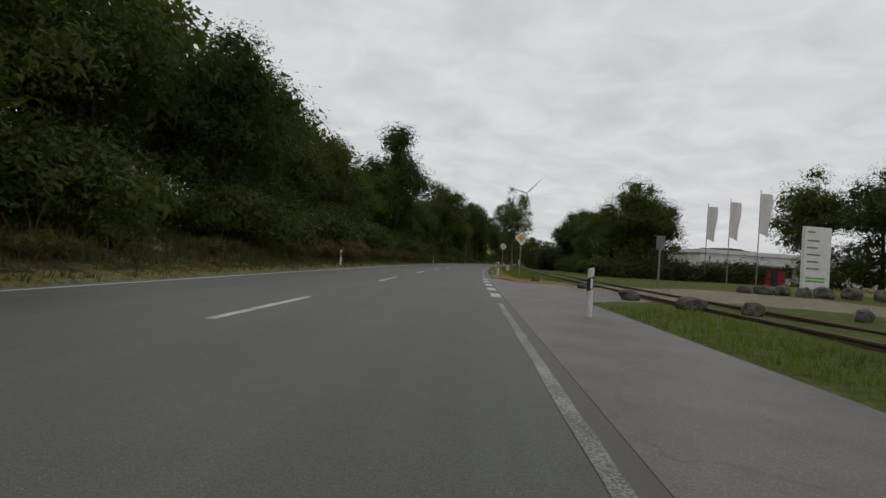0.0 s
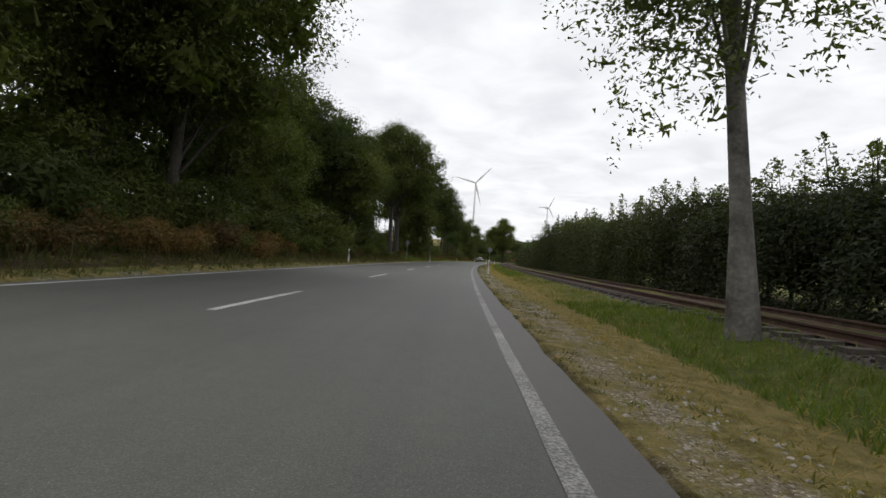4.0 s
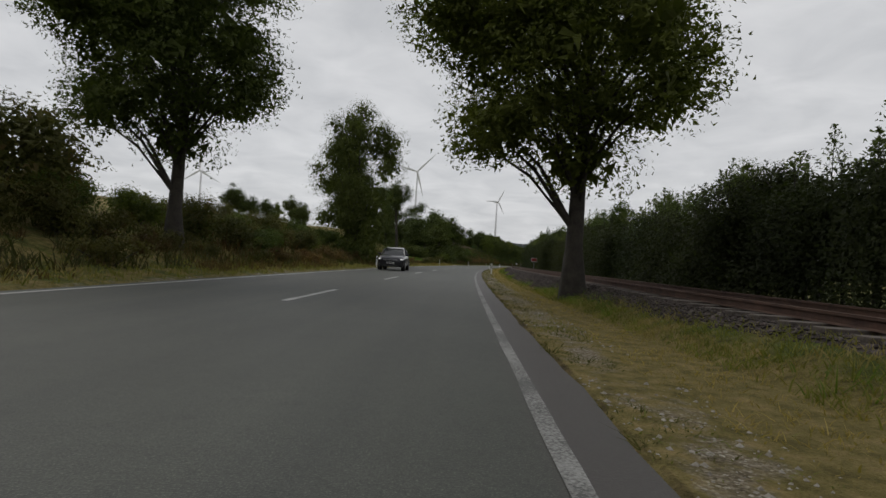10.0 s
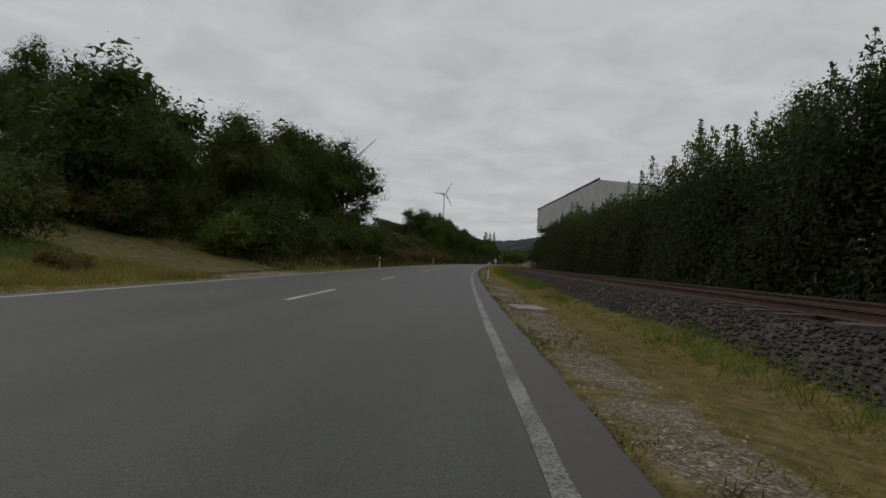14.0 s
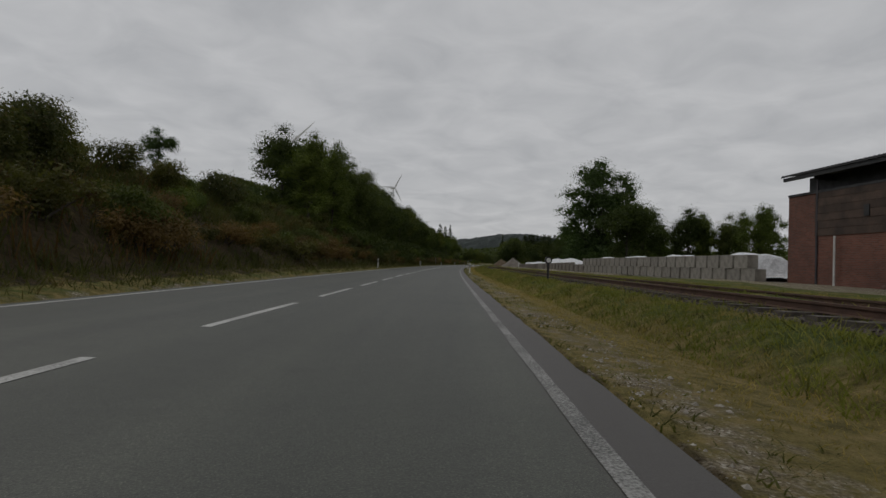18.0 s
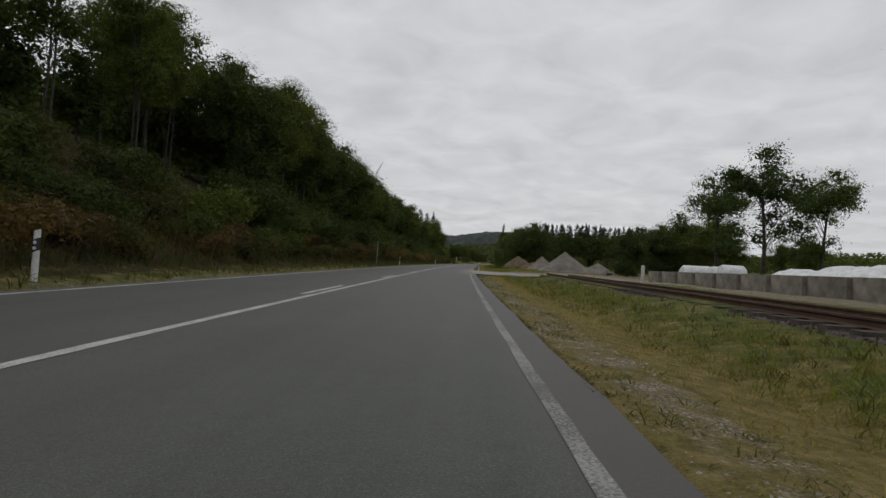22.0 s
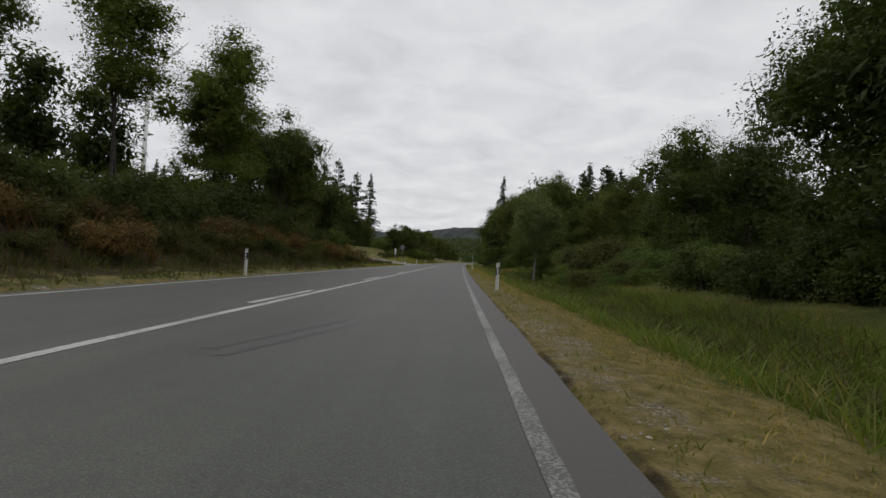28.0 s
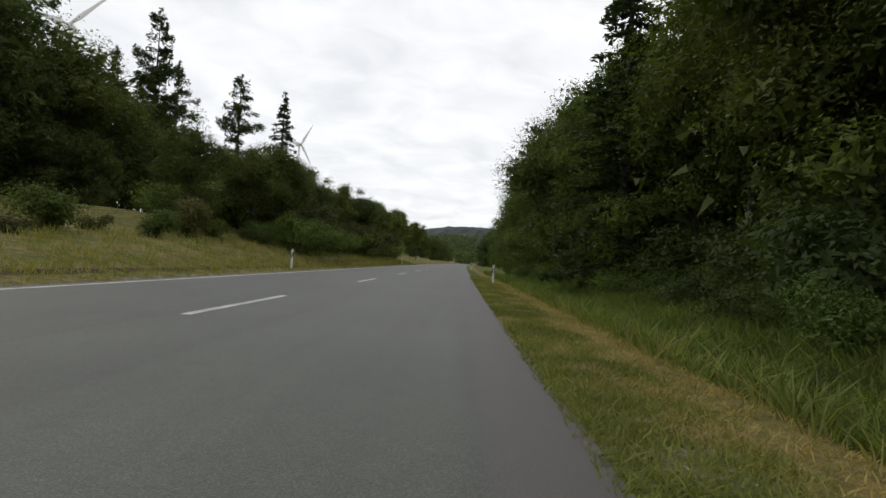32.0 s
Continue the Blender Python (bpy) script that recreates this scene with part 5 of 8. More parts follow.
while s < 396:
    k = float(np.interp(s, HEDGE_S, HEDGE_H)) / 4.3 * RNG.uniform(0.9, 1.08)
    uu = 8.6 + 0.7 * float(smooth01(s, 195, 205) * (1 - smooth01(s, 300, 312)))
    plant("hedge", HEDGES[RNG.integers(3)], ("foliage", "shoot_growth", "stem_frame"), at(s, uu + RNG.uniform(-0.35, 0.4), ground_z(s, uu) - 0.05, RNG.uniform(-5, 5), (1, 1.08, k)),
          "tall dark-green untrimmed hedge with upright shoots", "hedge", "hedge along the railway")
    s += 7.4
for s, u, h in ((209, 9.0, 5.2), (214, 9.2, 4.8), (229, 9.4, 3.9), (240, 9.2, 4.9), (247, 9.4, 5.2), (178, 9.0, 4.4), (193, 9.2, 4.7), (150, 9.2, 4.8), (292, 9.3, 5.2), (303, 9.2, 5.4), (328, 9.0, 5.4), (259, 9.2, 4.9), (268, 9.4, 4.9), (280, 9.0, 5.0), (275, 9.2, 5.2), (312, 8.8, 5.3), (317, 9.0, 5.0), (346, 8.8, 6.0), (351, 9.0, 6.0), (340, 9.0, 5.2)):
    tree("wood_b", s, u, h, wide=1.1)

BUSHES = [bush_mesh("bush_a", 51, 3.2, 2.6, 4600, 0.115, M_LEAF_DARK), bush_mesh("bush_b", 52, 2.6, 2.0, 4000, 0.105, M_LEAF), bush_mesh("bush_c", 53, 3.6, 3.2, 5000, 0.12, M_WEED), bush_mesh("bush_d", 54, 2.2, 1.5, 3200, 0.095, M_BRAMBLE), bush_mesh("bush_e", 55, 3.0, 2.4, 6500, 0.095, M_SHRUB), bush_mesh("bush_f", 56, 2.6, 1.5, 4200, 0.085, M_BRACKEN)]
BUSH_LABELS = ("dark-green dense shrub on the bank", "low green shrub on the bank", "yellow-green shrub with ragged outline", "low brownish bramble clump", "bright green leafy shrub in the damp hollow", "dry reddish-brown bracken clump on the bank")


def bush(s, u, k=1.0, kind=None, group="bank shrubs"):
    j = RNG.integers(4) if kind is None else kind
    return plant(("shrub", "bush", "tall_shrub", "bramble", "leafy_shrub", "bracken")[j], BUSHES[j], ("stem_frame", "foliage"), at(s, u, ground_z(s, u) - 0.08, RNG.uniform(0, 360), (k, k, k)), BUSH_LABELS[j], "bush", group)


def thicket(s0, s1, step, u, k, kinds=(0, 1, 2, 3), du=1.0):
    s = s0
    while s < s1:
        bush(s + RNG.uniform(-0.4, 0.4) * step, u + RNG.uniform(-du, du), k * RNG.uniform(0.75, 1.3), kinds[RNG.integers(len(kinds))])
        s += step


thicket(-20, 140, 2.8, -12.6, 1.15, (0, 1, 0))
thicket(-20, 160, 3.0, -10.4, 0.55, (3, 3, 1), 0.7)
thicket(80, 100, 4.0, -10.8, 0.7, (3, 3, 2), 0.5)
thicket(30, 128, 3.0, -10.2, 0.8, (5, 5, 3), 0.6)
thicket(168, 200, 3.4, -10.6, 0.5, (5, 3, 5), 0.7)
thicket(206, 300, 3.4, -10.3, 0.55, (5, 3, 5), 0.7)
thicket(402, 520, 3.0, -11.0, 0.75, (5, 3, 5), 1.2)
thicket(530, 720, 3.0, -11.4, 0.8, (5, 5, 3), 1.2)
thicket(140, 168, 3.2, -13.2, 0.9, (1, 2, 3, 1, 0), 1.6)
thicket(190, 222, 3.2, -13.4, 0.45, (1, 2, 3, 0), 1.6)
thicket(222, 300, 2.2, -13.4, 0.85, (1, 2, 1, 3), 1.6)
thicket(196, 225, 4.4, -10.6, 0.45, (3, 1, 2), 0.8)
thicket(225, 300, 2.6, -11.2, 0.6, (3, 1, 2), 0.9)
thicket(168, 285, 6.0, -18, 0.65, (0, 1, 2), 2.0)
thicket(316, 348, 2.4, -9.7, 0.42, (3, 5, 2, 3), 0.5)
thicket(300, 318, 2.2, -11.8, 0.5, (5, 3, 5), 1.2)
thicket(322, 366, 1.1, -31, 1.0, (3, 3, 0, 3), 1.6)
thicket(350, 366, 1.6, -18.5, 1.1, (0, 3, 0), 3.5)
thicket(160, 186, 2.2, -17.2, 0.9, (0, 1, 3), 1.5)
thicket(186, 228, 2.2, -15.5, 0.42, (1, 2, 1, 3), 1.8)
thicket(186, 226, 2.0, -12.4, 0.42, (1, 3, 2), 1.0)
thicket(361, 400, 2.6, -12.3, 1.2, (0, 0, 1), 0.8)
thicket(362, 400, 3.0, -24, 1.4, (0, 0, 1), 2.5)
thicket(364, 400, 3.0, -31, 1.5, (0, 0, 1), 2.5)
thicket(398, 490, 2.0, -12.2, 0.6, (3, 3, 1, 0), 1.6)
thicket(398, 490, 2.2, -15.2, 0.6, (0, 1, 3, 2), 1.5)
thicket(404, 484, 3.2, -18.2, 0.6, (0, 1, 3), 1.0)
thicket(490, 720, 2.8, -13.2, 0.95, (0, 1, 3, 0), 1.4)
thicket(490, 720, 2.2, -10.6, 0.6, (3, 3, 1, 3), 0.8)
thicket(490, 540, 3.5, -11.4, 0.9, (0, 3), 0.6)
thicket(770, 800, 3.2, -14.5, 0.7, (2, 3, 1), 1.2)
thicket(770, 802, 2.5, 9.8, 1.1, (0, 1), 1.5)
thicket(772, 802, 2.5, 13.5, 1.25, (0, 1), 1.5)
thicket(800, 860, 3.0, -12.6, 1.0, (4, 1, 2, 4), 0.8)
thicket(798, 850, 3.0, -17.5, 1.3, (4, 1, 2, 0), 1.5)
thicket(696, 742, 2.2, 7.2, 0.42, (4, 1, 2, 4), 1.4)
thicket(700, 744, 2.2, 10.2, 0.6, (4, 2, 4, 1), 1.5)
thicket(702, 748, 2.4, 13.8, 0.95, (4, 1, 2, 4), 1.8)
thicket(726, 748, 2.4, 16.5, 1.4, (4, 1, 4), 1.8)
thicket(672, 700, 2.2, 11.0, 0.9, (0, 1, 0), 1.2)
thicket(62, 98, 2.4, 11.2, 0.8, (0, 0, 1), 0.5)
thicket(769, 850, 2.6, 7.4, 0.62, (0, 1, 4), 0.7)


thicket(612, 668, 2.6, 25.0, 0.85, (2, 3, 1), 2.2)
thicket(640, 690, 3.0, 20.0, 0.8, (3, 2, 1), 2.5)

# ---- materials of built things ----
M_WHITE = surface("white_plastic", (0.5, 0.5, 0.48), (0.72, 0.72, 0.7), 0.5, 3.0, 30.0, 0.15)
M_BLACK = surface("black_plastic", (0.012, 0.012, 0.012), (0.03, 0.03, 0.03), 0.5, 3.0, 30.0, 0.15)
M_REFLECT = surface("reflector", (0.55, 0.56, 0.56), (0.75, 0.76, 0.76), 0.25, 30.0, 90.0, 0.2)
M_ZINC = surface("galvanised_steel", (0.2, 0.21, 0.22), (0.34, 0.35, 0.36), 0.45, 6.0, 60.0, 0.15, 0.7)
M_SIGN_GREY = surface("sign_back", (0.1, 0.105, 0.11), (0.17, 0.175, 0.18), 0.5, 4.0, 40.0, 0.1, 0.3)
M_SIGN_WHITE = surface("sign_white", (0.55, 0.55, 0.53), (0.72, 0.72, 0.7), 0.4, 5.0, 50.0, 0.05)
M_SIGN_YELLOW = surface("sign_yellow", (0.62, 0.32, 0.02), (0.75, 0.4, 0.03), 0.4, 5.0, 50.0, 0.05)
M_SIGN_RED = surface("sign_red", (0.22, 0.012, 0.015), (0.34, 0.02, 0.025), 0.45, 5.0, 50.0, 0.05)
M_SIGN_GREEN = surface("sign_green", (0.08, 0.25, 0.05), (0.14, 0.36, 0.08), 0.45, 5.0, 50.0, 0.05)
M_INK = surface("sign_ink", (0.02, 0.02, 0.02), (0.05, 0.05, 0.05), 0.5, 5.0, 50.0, 0.05)
M_RUST = surface("rusty_rail", (0.055, 0.03, 0.022), (0.12, 0.066, 0.045), 0.75, 4.0, 50.0, 0.5, 0.2)
M_SLEEPER = surface("sleeper_wood", (0.045, 0.037, 0.031), (0.12, 0.1, 0.084), 0.9, 5.0, 30.0, 0.7, vary=0.2)
M_BALLAST = ballast_material()
M_STONE = surface("verge_stone", (0.17, 0.15, 0.12), (0.44, 0.41, 0.355), 0.9, 14.0, 60.0, 0.5)
M_BOULDER = surface("boulder", (0.04, 0.034, 0.029), (0.115, 0.1, 0.084), 0.85, 2.5, 18.0, 0.9, dist=0.03)
M_CHIP = surface("wood_chip", (0.2, 0.11, 0.055), (0.5, 0.32, 0.18), 0.9, 20.0, 60.0, 0.5)
M_CONCRETE = surface("concrete", (0.15, 0.138, 0.118), (0.36, 0.34, 0.3), 0.85, 1.6, 30.0, 0.5, vary=0.12)
M_OLD_CONCRETE = surface("stained_concrete", (0.09, 0.078, 0.064), (0.3, 0.272, 0.235), 0.9, (1.4), 25.0, 0.6, vary=0.12)
M_FOIL = surface("white_foil", (0.55, 0.57, 0.58), (0.78, 0.79, 0.8), 0.35, 3.0, 12.0, 0.5, dist=0.03)
M_SAND = surface("gravel_heap", (0.1, 0.086, 0.073), (0.21, 0.187, 0.16), 0.95, 1.0, 9.0, 0.9, dist=0.05)
M_EARTH = surface("earth_heap", (0.05, 0.036, 0.022), (0.15, 0.105, 0.06), 0.95, 1.3, 10.0, 0.9, dist=0.06)
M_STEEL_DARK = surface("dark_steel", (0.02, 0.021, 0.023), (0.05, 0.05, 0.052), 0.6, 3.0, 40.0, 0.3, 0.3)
M_BLUE_STEEL = surface("blue_steel", (0.03, 0.028, 0.034), (0.06, 0.052, 0.058), 0.6, 3.0, 40.0, 0.2, 0.2)
M_ROOF = surface("dark_roof", (0.018, 0.018, 0.02), (0.045, 0.045, 0.048), 0.7, 2.0, 30.0, 0.3)
M_CLAD = surface("pale_cladding", (0.42, 0.43, 0.41), (0.58, 0.585, 0.56), 0.5, 0.7, 30.0, 0.15)
M_WHITE_WALL = surface("white_wall", (0.5, 0.5, 0.48), (0.66, 0.66, 0.64), 0.8, 0.8, 30.0, 0.2)
M_TURBINE = surface("turbine_white", (0.6, 0.61, 0.62), (0.68, 0.69, 0.7), 0.45, 0.2, 4.0, 0.05)
M_WOOD = surface("weathered_wood", (0.07, 0.05, 0.035), (0.16, 0.12, 0.085), 0.85, 3.0, 30.0, 0.5)
M_CLOTH = surface("flag_cloth", (0.55, 0.54, 0.54), (0.7, 0.68, 0.68), 0.9, 1.0, 60.0, 0.2)
M_TYRE = surface("tyre", (0.012, 0.012, 0.012), (0.025, 0.025, 0.025), 0.8, 8.0, 60.0, 0.3)
M_RIM = surface("alloy", (0.25, 0.25, 0.26), (0.38, 0.38, 0.39), 0.35, 5.0, 50.0, 0.05, 0.8)


def car_paint():
    m, nt, bs, _ = nodes_of("car_paint")
    bs.inputs["Base Color"].default_value = lin(0.022, 0.022, 0.026)
    bs.inputs["Metallic"].default_value, bs.inputs["Roughness"].default_value = 0.4, 0.28
    bs.inputs["Coat Weight"].default_value = 0.8
    nt.links.new(ramp(nt, noise_tex(nt, coords(nt, 1.0), 2.0), [(0.3, lin(0.012, 0.013, 0.018)), (0.7, lin(0.02, 0.021, 0.028))]), bs.inputs["Base Color"])
    return m


def dark_glass():
    m, nt, bs, _ = nodes_of("tinted_glass")
    bs.inputs["Base Color"].default_value = lin(0.02, 0.023, 0.025)
    bs.inputs["Roughness"].default_value, bs.inputs["Specular IOR Level"].default_value = 0.08, 0.35
    return m


def lamp_glow():
    m, nt, bs, _ = nodes_of("daytime_lamp")
    bs.inputs["Base Color"].default_value = lin(0.8, 0.8, 0.8)
    bs.inputs["Emission Color"].default_value = lin(1, 0.98, 0.95)
    bs.inputs["Emission Strength"].default_value = 0.35
    return m


def brick_material():
    m, nt, bs, _ = nodes_of("brick_wall")
    v = coords(nt, 1.0)
    tx = nt.nodes.new("ShaderNodeTexBrick")
    tx.inputs["Scale"].default_value = 1.0
    tx.inputs["Brick Width"].default_value, tx.inputs["Row Height"].default_value, tx.inputs["Mortar Size"].default_value = 0.25, 0.077, 0.01
    tx.inputs["Color1"].default_value, tx.inputs["Color2"].default_value, tx.inputs["Mortar"].default_value = lin(0.125, 0.048, 0.033), lin(0.185, 0.074, 0.05), lin(0.13, 0.1, 0.083)
    sep, comb = nt.nodes.new("ShaderNodeSeparateXYZ"), nt.nodes.new("ShaderNodeCombineXYZ")
    nt.links.new(v, sep.inputs[0]); nt.links.new(sep.outputs["Y"], comb.inputs["X"]); nt.links.new(sep.outputs["Z"], comb.inputs["Y"])
    nt.links.new(comb.outputs[0], tx.inputs["Vector"])
    big = noise_tex(nt, v, 0.35, 5)
    col = mix(nt, 0.9, tx.outputs["Color"], ramp(nt, big, [(0.3, lin(0.6, 0.6, 0.62)), (0.7, lin(1.35, 1.25, 1.2))]), "MULTIPLY")
    lime = ramp(nt, noise_tex(nt, v, 0.9, 5), [(0.62, lin(0, 0, 0)), (0.75, lin(1, 1, 1))])
    foot = ramp(nt, sep.outputs["Z"], [(0.0, lin(0.8, 0.8, 0.8)), (1.0, lin(0, 0, 0))])
    col = mix(nt, mix(nt, 1.0, lime, foot, "MULTIPLY"), col, lin(0.35, 0.32, 0.29))
    nt.links.new(col, bs.inputs["Base Color"])
    bs.inputs["Roughness"].default_value = 0.9
    nt.links.new(bump(nt, tx.outputs["Fac"], -0.4, 0.01), bs.inputs["Normal"])
    return m


M_CAR, M_GLASS, M_LAMP, M_BRICK = car_paint(), dark_glass(), lamp_glow(), brick_material()


def text_mesh(body, size, name="lettering"):
    cu = bpy.data.curves.new(name, "FONT")
    cu.body, cu.size, cu.align_x, cu.align_y, cu.extrude = body, size, "CENTER", "CENTER", 0.001
    ob = bpy.data.objects.new(name, cu)
    me = bpy.data.meshes.new_from_object(ob)
    bpy.data.objects.remove(ob)
    bpy.data.curves.remove(cu)
    return me


UPRIGHT = Matrix.Rotation(radians(90), 4, "X")  # lettering that stands up and faces -y

# ---- railway ----
RAIL_S = np.array([-70, 10, 45, 78, 150, 200, 270, 316, 410, 500, 570, 600, 660.0])
RAIL_U = np.array([5.6, 5.6, 5.6, 5.3, 4.9, 4.5, 4.5, 4.6, 4.9, 5.1, 6.2, 7.0, 8.2])
RAIL_H = np.array([.16, .14, .18, .28, .37, .5, .6, .6, .54, .5, .42, .3, .2])
rail_u = lambda s: np.interp(s, RAIL_S, RAIL_U)
rail_h = lambda s: np.interp(s, RAIL_S, RAIL_H)
rs = np.arange(-60, 566.5, 1.0)


def extrude_along(name, s_vals, profile, mat, u_of, z_of):
    """A profile of (du, dz) swept along the railway."""
    prof = np.array(profile, float)
    us = u_of(s_vals)[:, None] + prof[None, :, 0]
    zs = z_of(s_vals)[:, None] + prof[None, :, 1]
    v = grid_xyz(np.broadcast_to(s_vals[:, None], us.shape), us, zs)
    n, k = us.shape
    ii = np.arange(n * k).reshape(n, k)
    f = np.stack([ii[:-1], ii[1:], np.roll(ii[1:], -1, 1), np.roll(ii[:-1], -1, 1)], -1).reshape(-1, 4)
    return fast_mesh(name, v.reshape(-1, 3), f, mat)


track = tagged(new("railway_track"), "rusty single railway track on dark stone ballast", "railway", kind="structure")
RAIL_PROFILE = [(-0.035, 0), (-0.035, -0.035), (-0.01, -0.045), (-0.01, -0.12), (-0.065, -0.14), (0.065, -0.14), (0.01, -0.12), (0.01, -0.045), (0.035, -0.035), (0.035, 0)]
for side in (-0.7525, 0.7525):
    put("rail", extrude_along("rail", rs, RAIL_PROFILE, M_RUST, lambda s: rail_u(s) + side, rail_h), track)
bed = extrude_along("ballast_bed", rs, [(-2.1, -0.75), (-1.25, -0.21), (-0.4, -0.19), (0.4, -0.19), (1.25, -0.21), (2.0, -0.75)], M_BALLAST, rail_u, rail_h)
put("ballast_bed", bed, track)
bm = boxed(-1.25, 1.25, -0.12, 0.12, -0.3, -0.145, bevel=0.012)
sleeper_me = bpy.data.meshes.new("sleeper"); bm.to_mesh(sleeper_me); bm.free(); sleeper_me.materials.append(M_SLEEPER)
for k in range(290):
    s = 150 + 0.66 * k
    put("sleeper", sleeper_me, track, at(s, float(rail_u(s)), float(rail_h(s)) + RNG.uniform(-0.012, 0.012), RNG.uniform(-1.5, 1.5)))


def boxes_along(name, ss, half, mat):
    vs, fs = [], []
    cube = np.array([(x, y, z) for x in (-1, 1) for y in (-1, 1) for z in (-1, 1)], float) * half
    quads = np.array([(0, 1, 3, 2), (4, 6, 7, 5), (0, 4, 5, 1), (2, 3, 7, 6), (0, 2, 6, 4), (1, 5, 7, 3)])
    for i, s in enumerate(ss):
        m = np.array(at(s, float(rail_u(s)), float(rail_h(s)) - 0.22))
        vs.append(cube @ m[:3, :3].T + m[:3, 3]); fs.append(quads + 8 * i)
    return fast_mesh(name, np.vstack(vs), np.vstack(fs), mat)


rest = put("sleeper_rest", boxes_along("sleeper_rest", np.concatenate([np.arange(-55, 149.5, 0.66), np.arange(342, 566, 0.66)]), np.array([1.25, 0.12, 0.075]), M_SLEEPER), track)
rest["kind"] = "stuff"

# ---- scattered small stuff ----
OCTA = np.array([(1, 0, 0), (-1, 0, 0), (0, 1, 0), (0, -1, 0), (0, 0, 1), (0, 0, -1)], float)
OCTA_F = np.array([(0, 2, 4), (2, 1, 4), (1, 3, 4), (3, 0, 4), (2, 0, 5), (1, 2, 5), (3, 1, 5), (0, 3, 5)])


def stones(name, ss, us, zs, sizes, mat, label, category):
    n = len(ss)
    rng = np.random.default_rng(len(name) + n)
    base = grid_xyz(ss, us, zs)
    shape = OCTA[None] * (sizes[:, None, None] * rng.uniform(0.6, 1.3, (n, 6, 1)) * np.array([1, 1, 0.7]))
    a = rng.uniform(0, 6.28, n)
    c, s_ = np.cos(a), np.sin(a)
    rot = np.stack([np.stack([c, -s_, 0 * c], -1), np.stack([s_, c, 0 * c], -1), np.stack([0 * c, 0 * c, 1 + 0 * c], -1)], 1)
    v = np.einsum("nij,nkj->nki", rot, shape) + base[:, None]
    f = (OCTA_F[None] + 6 * np.arange(n)[:, None, None]).reshape(-1, 3)
    return tagged(put(name, fast_mesh(name, v.reshape(-1, 3), f, mat)), label, category, kind="stuff")


def blades(name, ss, us, h, mat, label, per=4, width=0.02, lean=0.35, spread=0.06, category="grass"):
    """Tufts of thin upright blades."""
    n = len(ss)
    rng = np.random.default_rng(n)
    ss, us, h = np.repeat(ss, per), np.repeat(us, per), np.repeat(h, per) * rng.uniform(0.5, 1.15, n * per)
    ss, us = ss + rng.normal(size=n * per) * spread, us + rng.normal(size=n * per) * spread
    b = grid_xyz(ss, us, height(ss, us) - 0.02)
    a = rng.uniform(0, 6.28, n * per)
    w = (width * rng.uniform(0.6, 1.4, n * per))[:, None] * np.stack([np.cos(a), np.sin(a), 0 * a], -1)
    d = np.stack([rng.normal(size=n * per) * lean, rng.normal(size=n * per) * lean, np.ones(n * per)], -1) * h[:, None]
    mid = b + d * np.array([0.42, 0.42, 0.6])
    tip = b + d
    v = np.stack([b - w, b + w, mid + w * 0.7, tip, mid - w * 0.7], 1).reshape(-1, 3)
    f = (np.array([[0, 1, 2], [0, 2, 4], [4, 2, 3]])[None] + 5 * np.arange(n * per)[:, None, None]).reshape(-1, 3)
    return tagged(put(name, fast_mesh(name, v, f, mat)), label, category, kind="stuff")


r2 = np.random.default_rng(5)


def area(n, s0, s1, u0, u1, bias=1.0, clear=((13, 30, 0.3, 12), (570, 589, 0.3, 2.5), (574, 589, 2.5, 6), (578.5, 590, 6, 34), (746, 764, -30, -7.4), (352, 361, -30, -7.4))):
    s, t = r2.uniform(s0, s1, n), r2.random(n) ** bias
    u = u0 + (u1 - u0) * t
    keep = np.ones(n, bool)
    for a0, a1, b0, b1 in clear:
        keep &= ~((s > a0) & (s < a1) & (u > b0) & (u < b1))
    return s[keep], u[keep]


def patchy(s, u, k=0.8, cut=0.0):
    return ripple(s, u, k) + 0.5 * ripple(s + 31, u + 7, k * 2.3) > cut


s, u = area(52000, 30, 765, 0.45, 1.35)
k = (patchy(s, u, 1.3, -0.05) & (s < 600)) | (patchy(s, u, 1.3, 0.3) & (u < 0.95))
s, u = s[k], u[k]
stones("verge_gravel", s, u, height(s, u) + 0.002, 0.006 + 0.022 * r2.random(len(s)) ** 2.6, M_STONE, "loose pale gravel on the road verge", "gravel")
s = r2.uniform(70, 566, 95000); off = -1.95 + 3.55 * r2.random(len(s)) ** 1.7
keep = (np.abs(np.abs(off) - 0.7525) > 0.09)
s, off = s[keep], off[keep]
top = rail_h(s) - 0.2 - np.clip(np.abs(off) - 1.25, 0, 1) * 0.62
near_s = r2.uniform(120, 400, 62000); near_off = r2.uniform(-2.05, -1.0, len(near_s))
near_top = rail_h(near_s) - 0.195 - np.clip(np.abs(near_off) - 1.25, 0, 1) * 0.62
stones("ballast_stones", near_s, rail_u(near_s) + near_off, near_top, 0.022 + 0.024 * r2.random(len(near_s)), M_BALLAST, "dark angular ballast stones on the slope beside the railway", "gravel")
stones("ballast_stones", s, rail_u(s) + off, top, 0.015 + 0.022 * r2.random(len(s)), M_BALLAST, "dark angular ballast stones under the railway", "gravel")
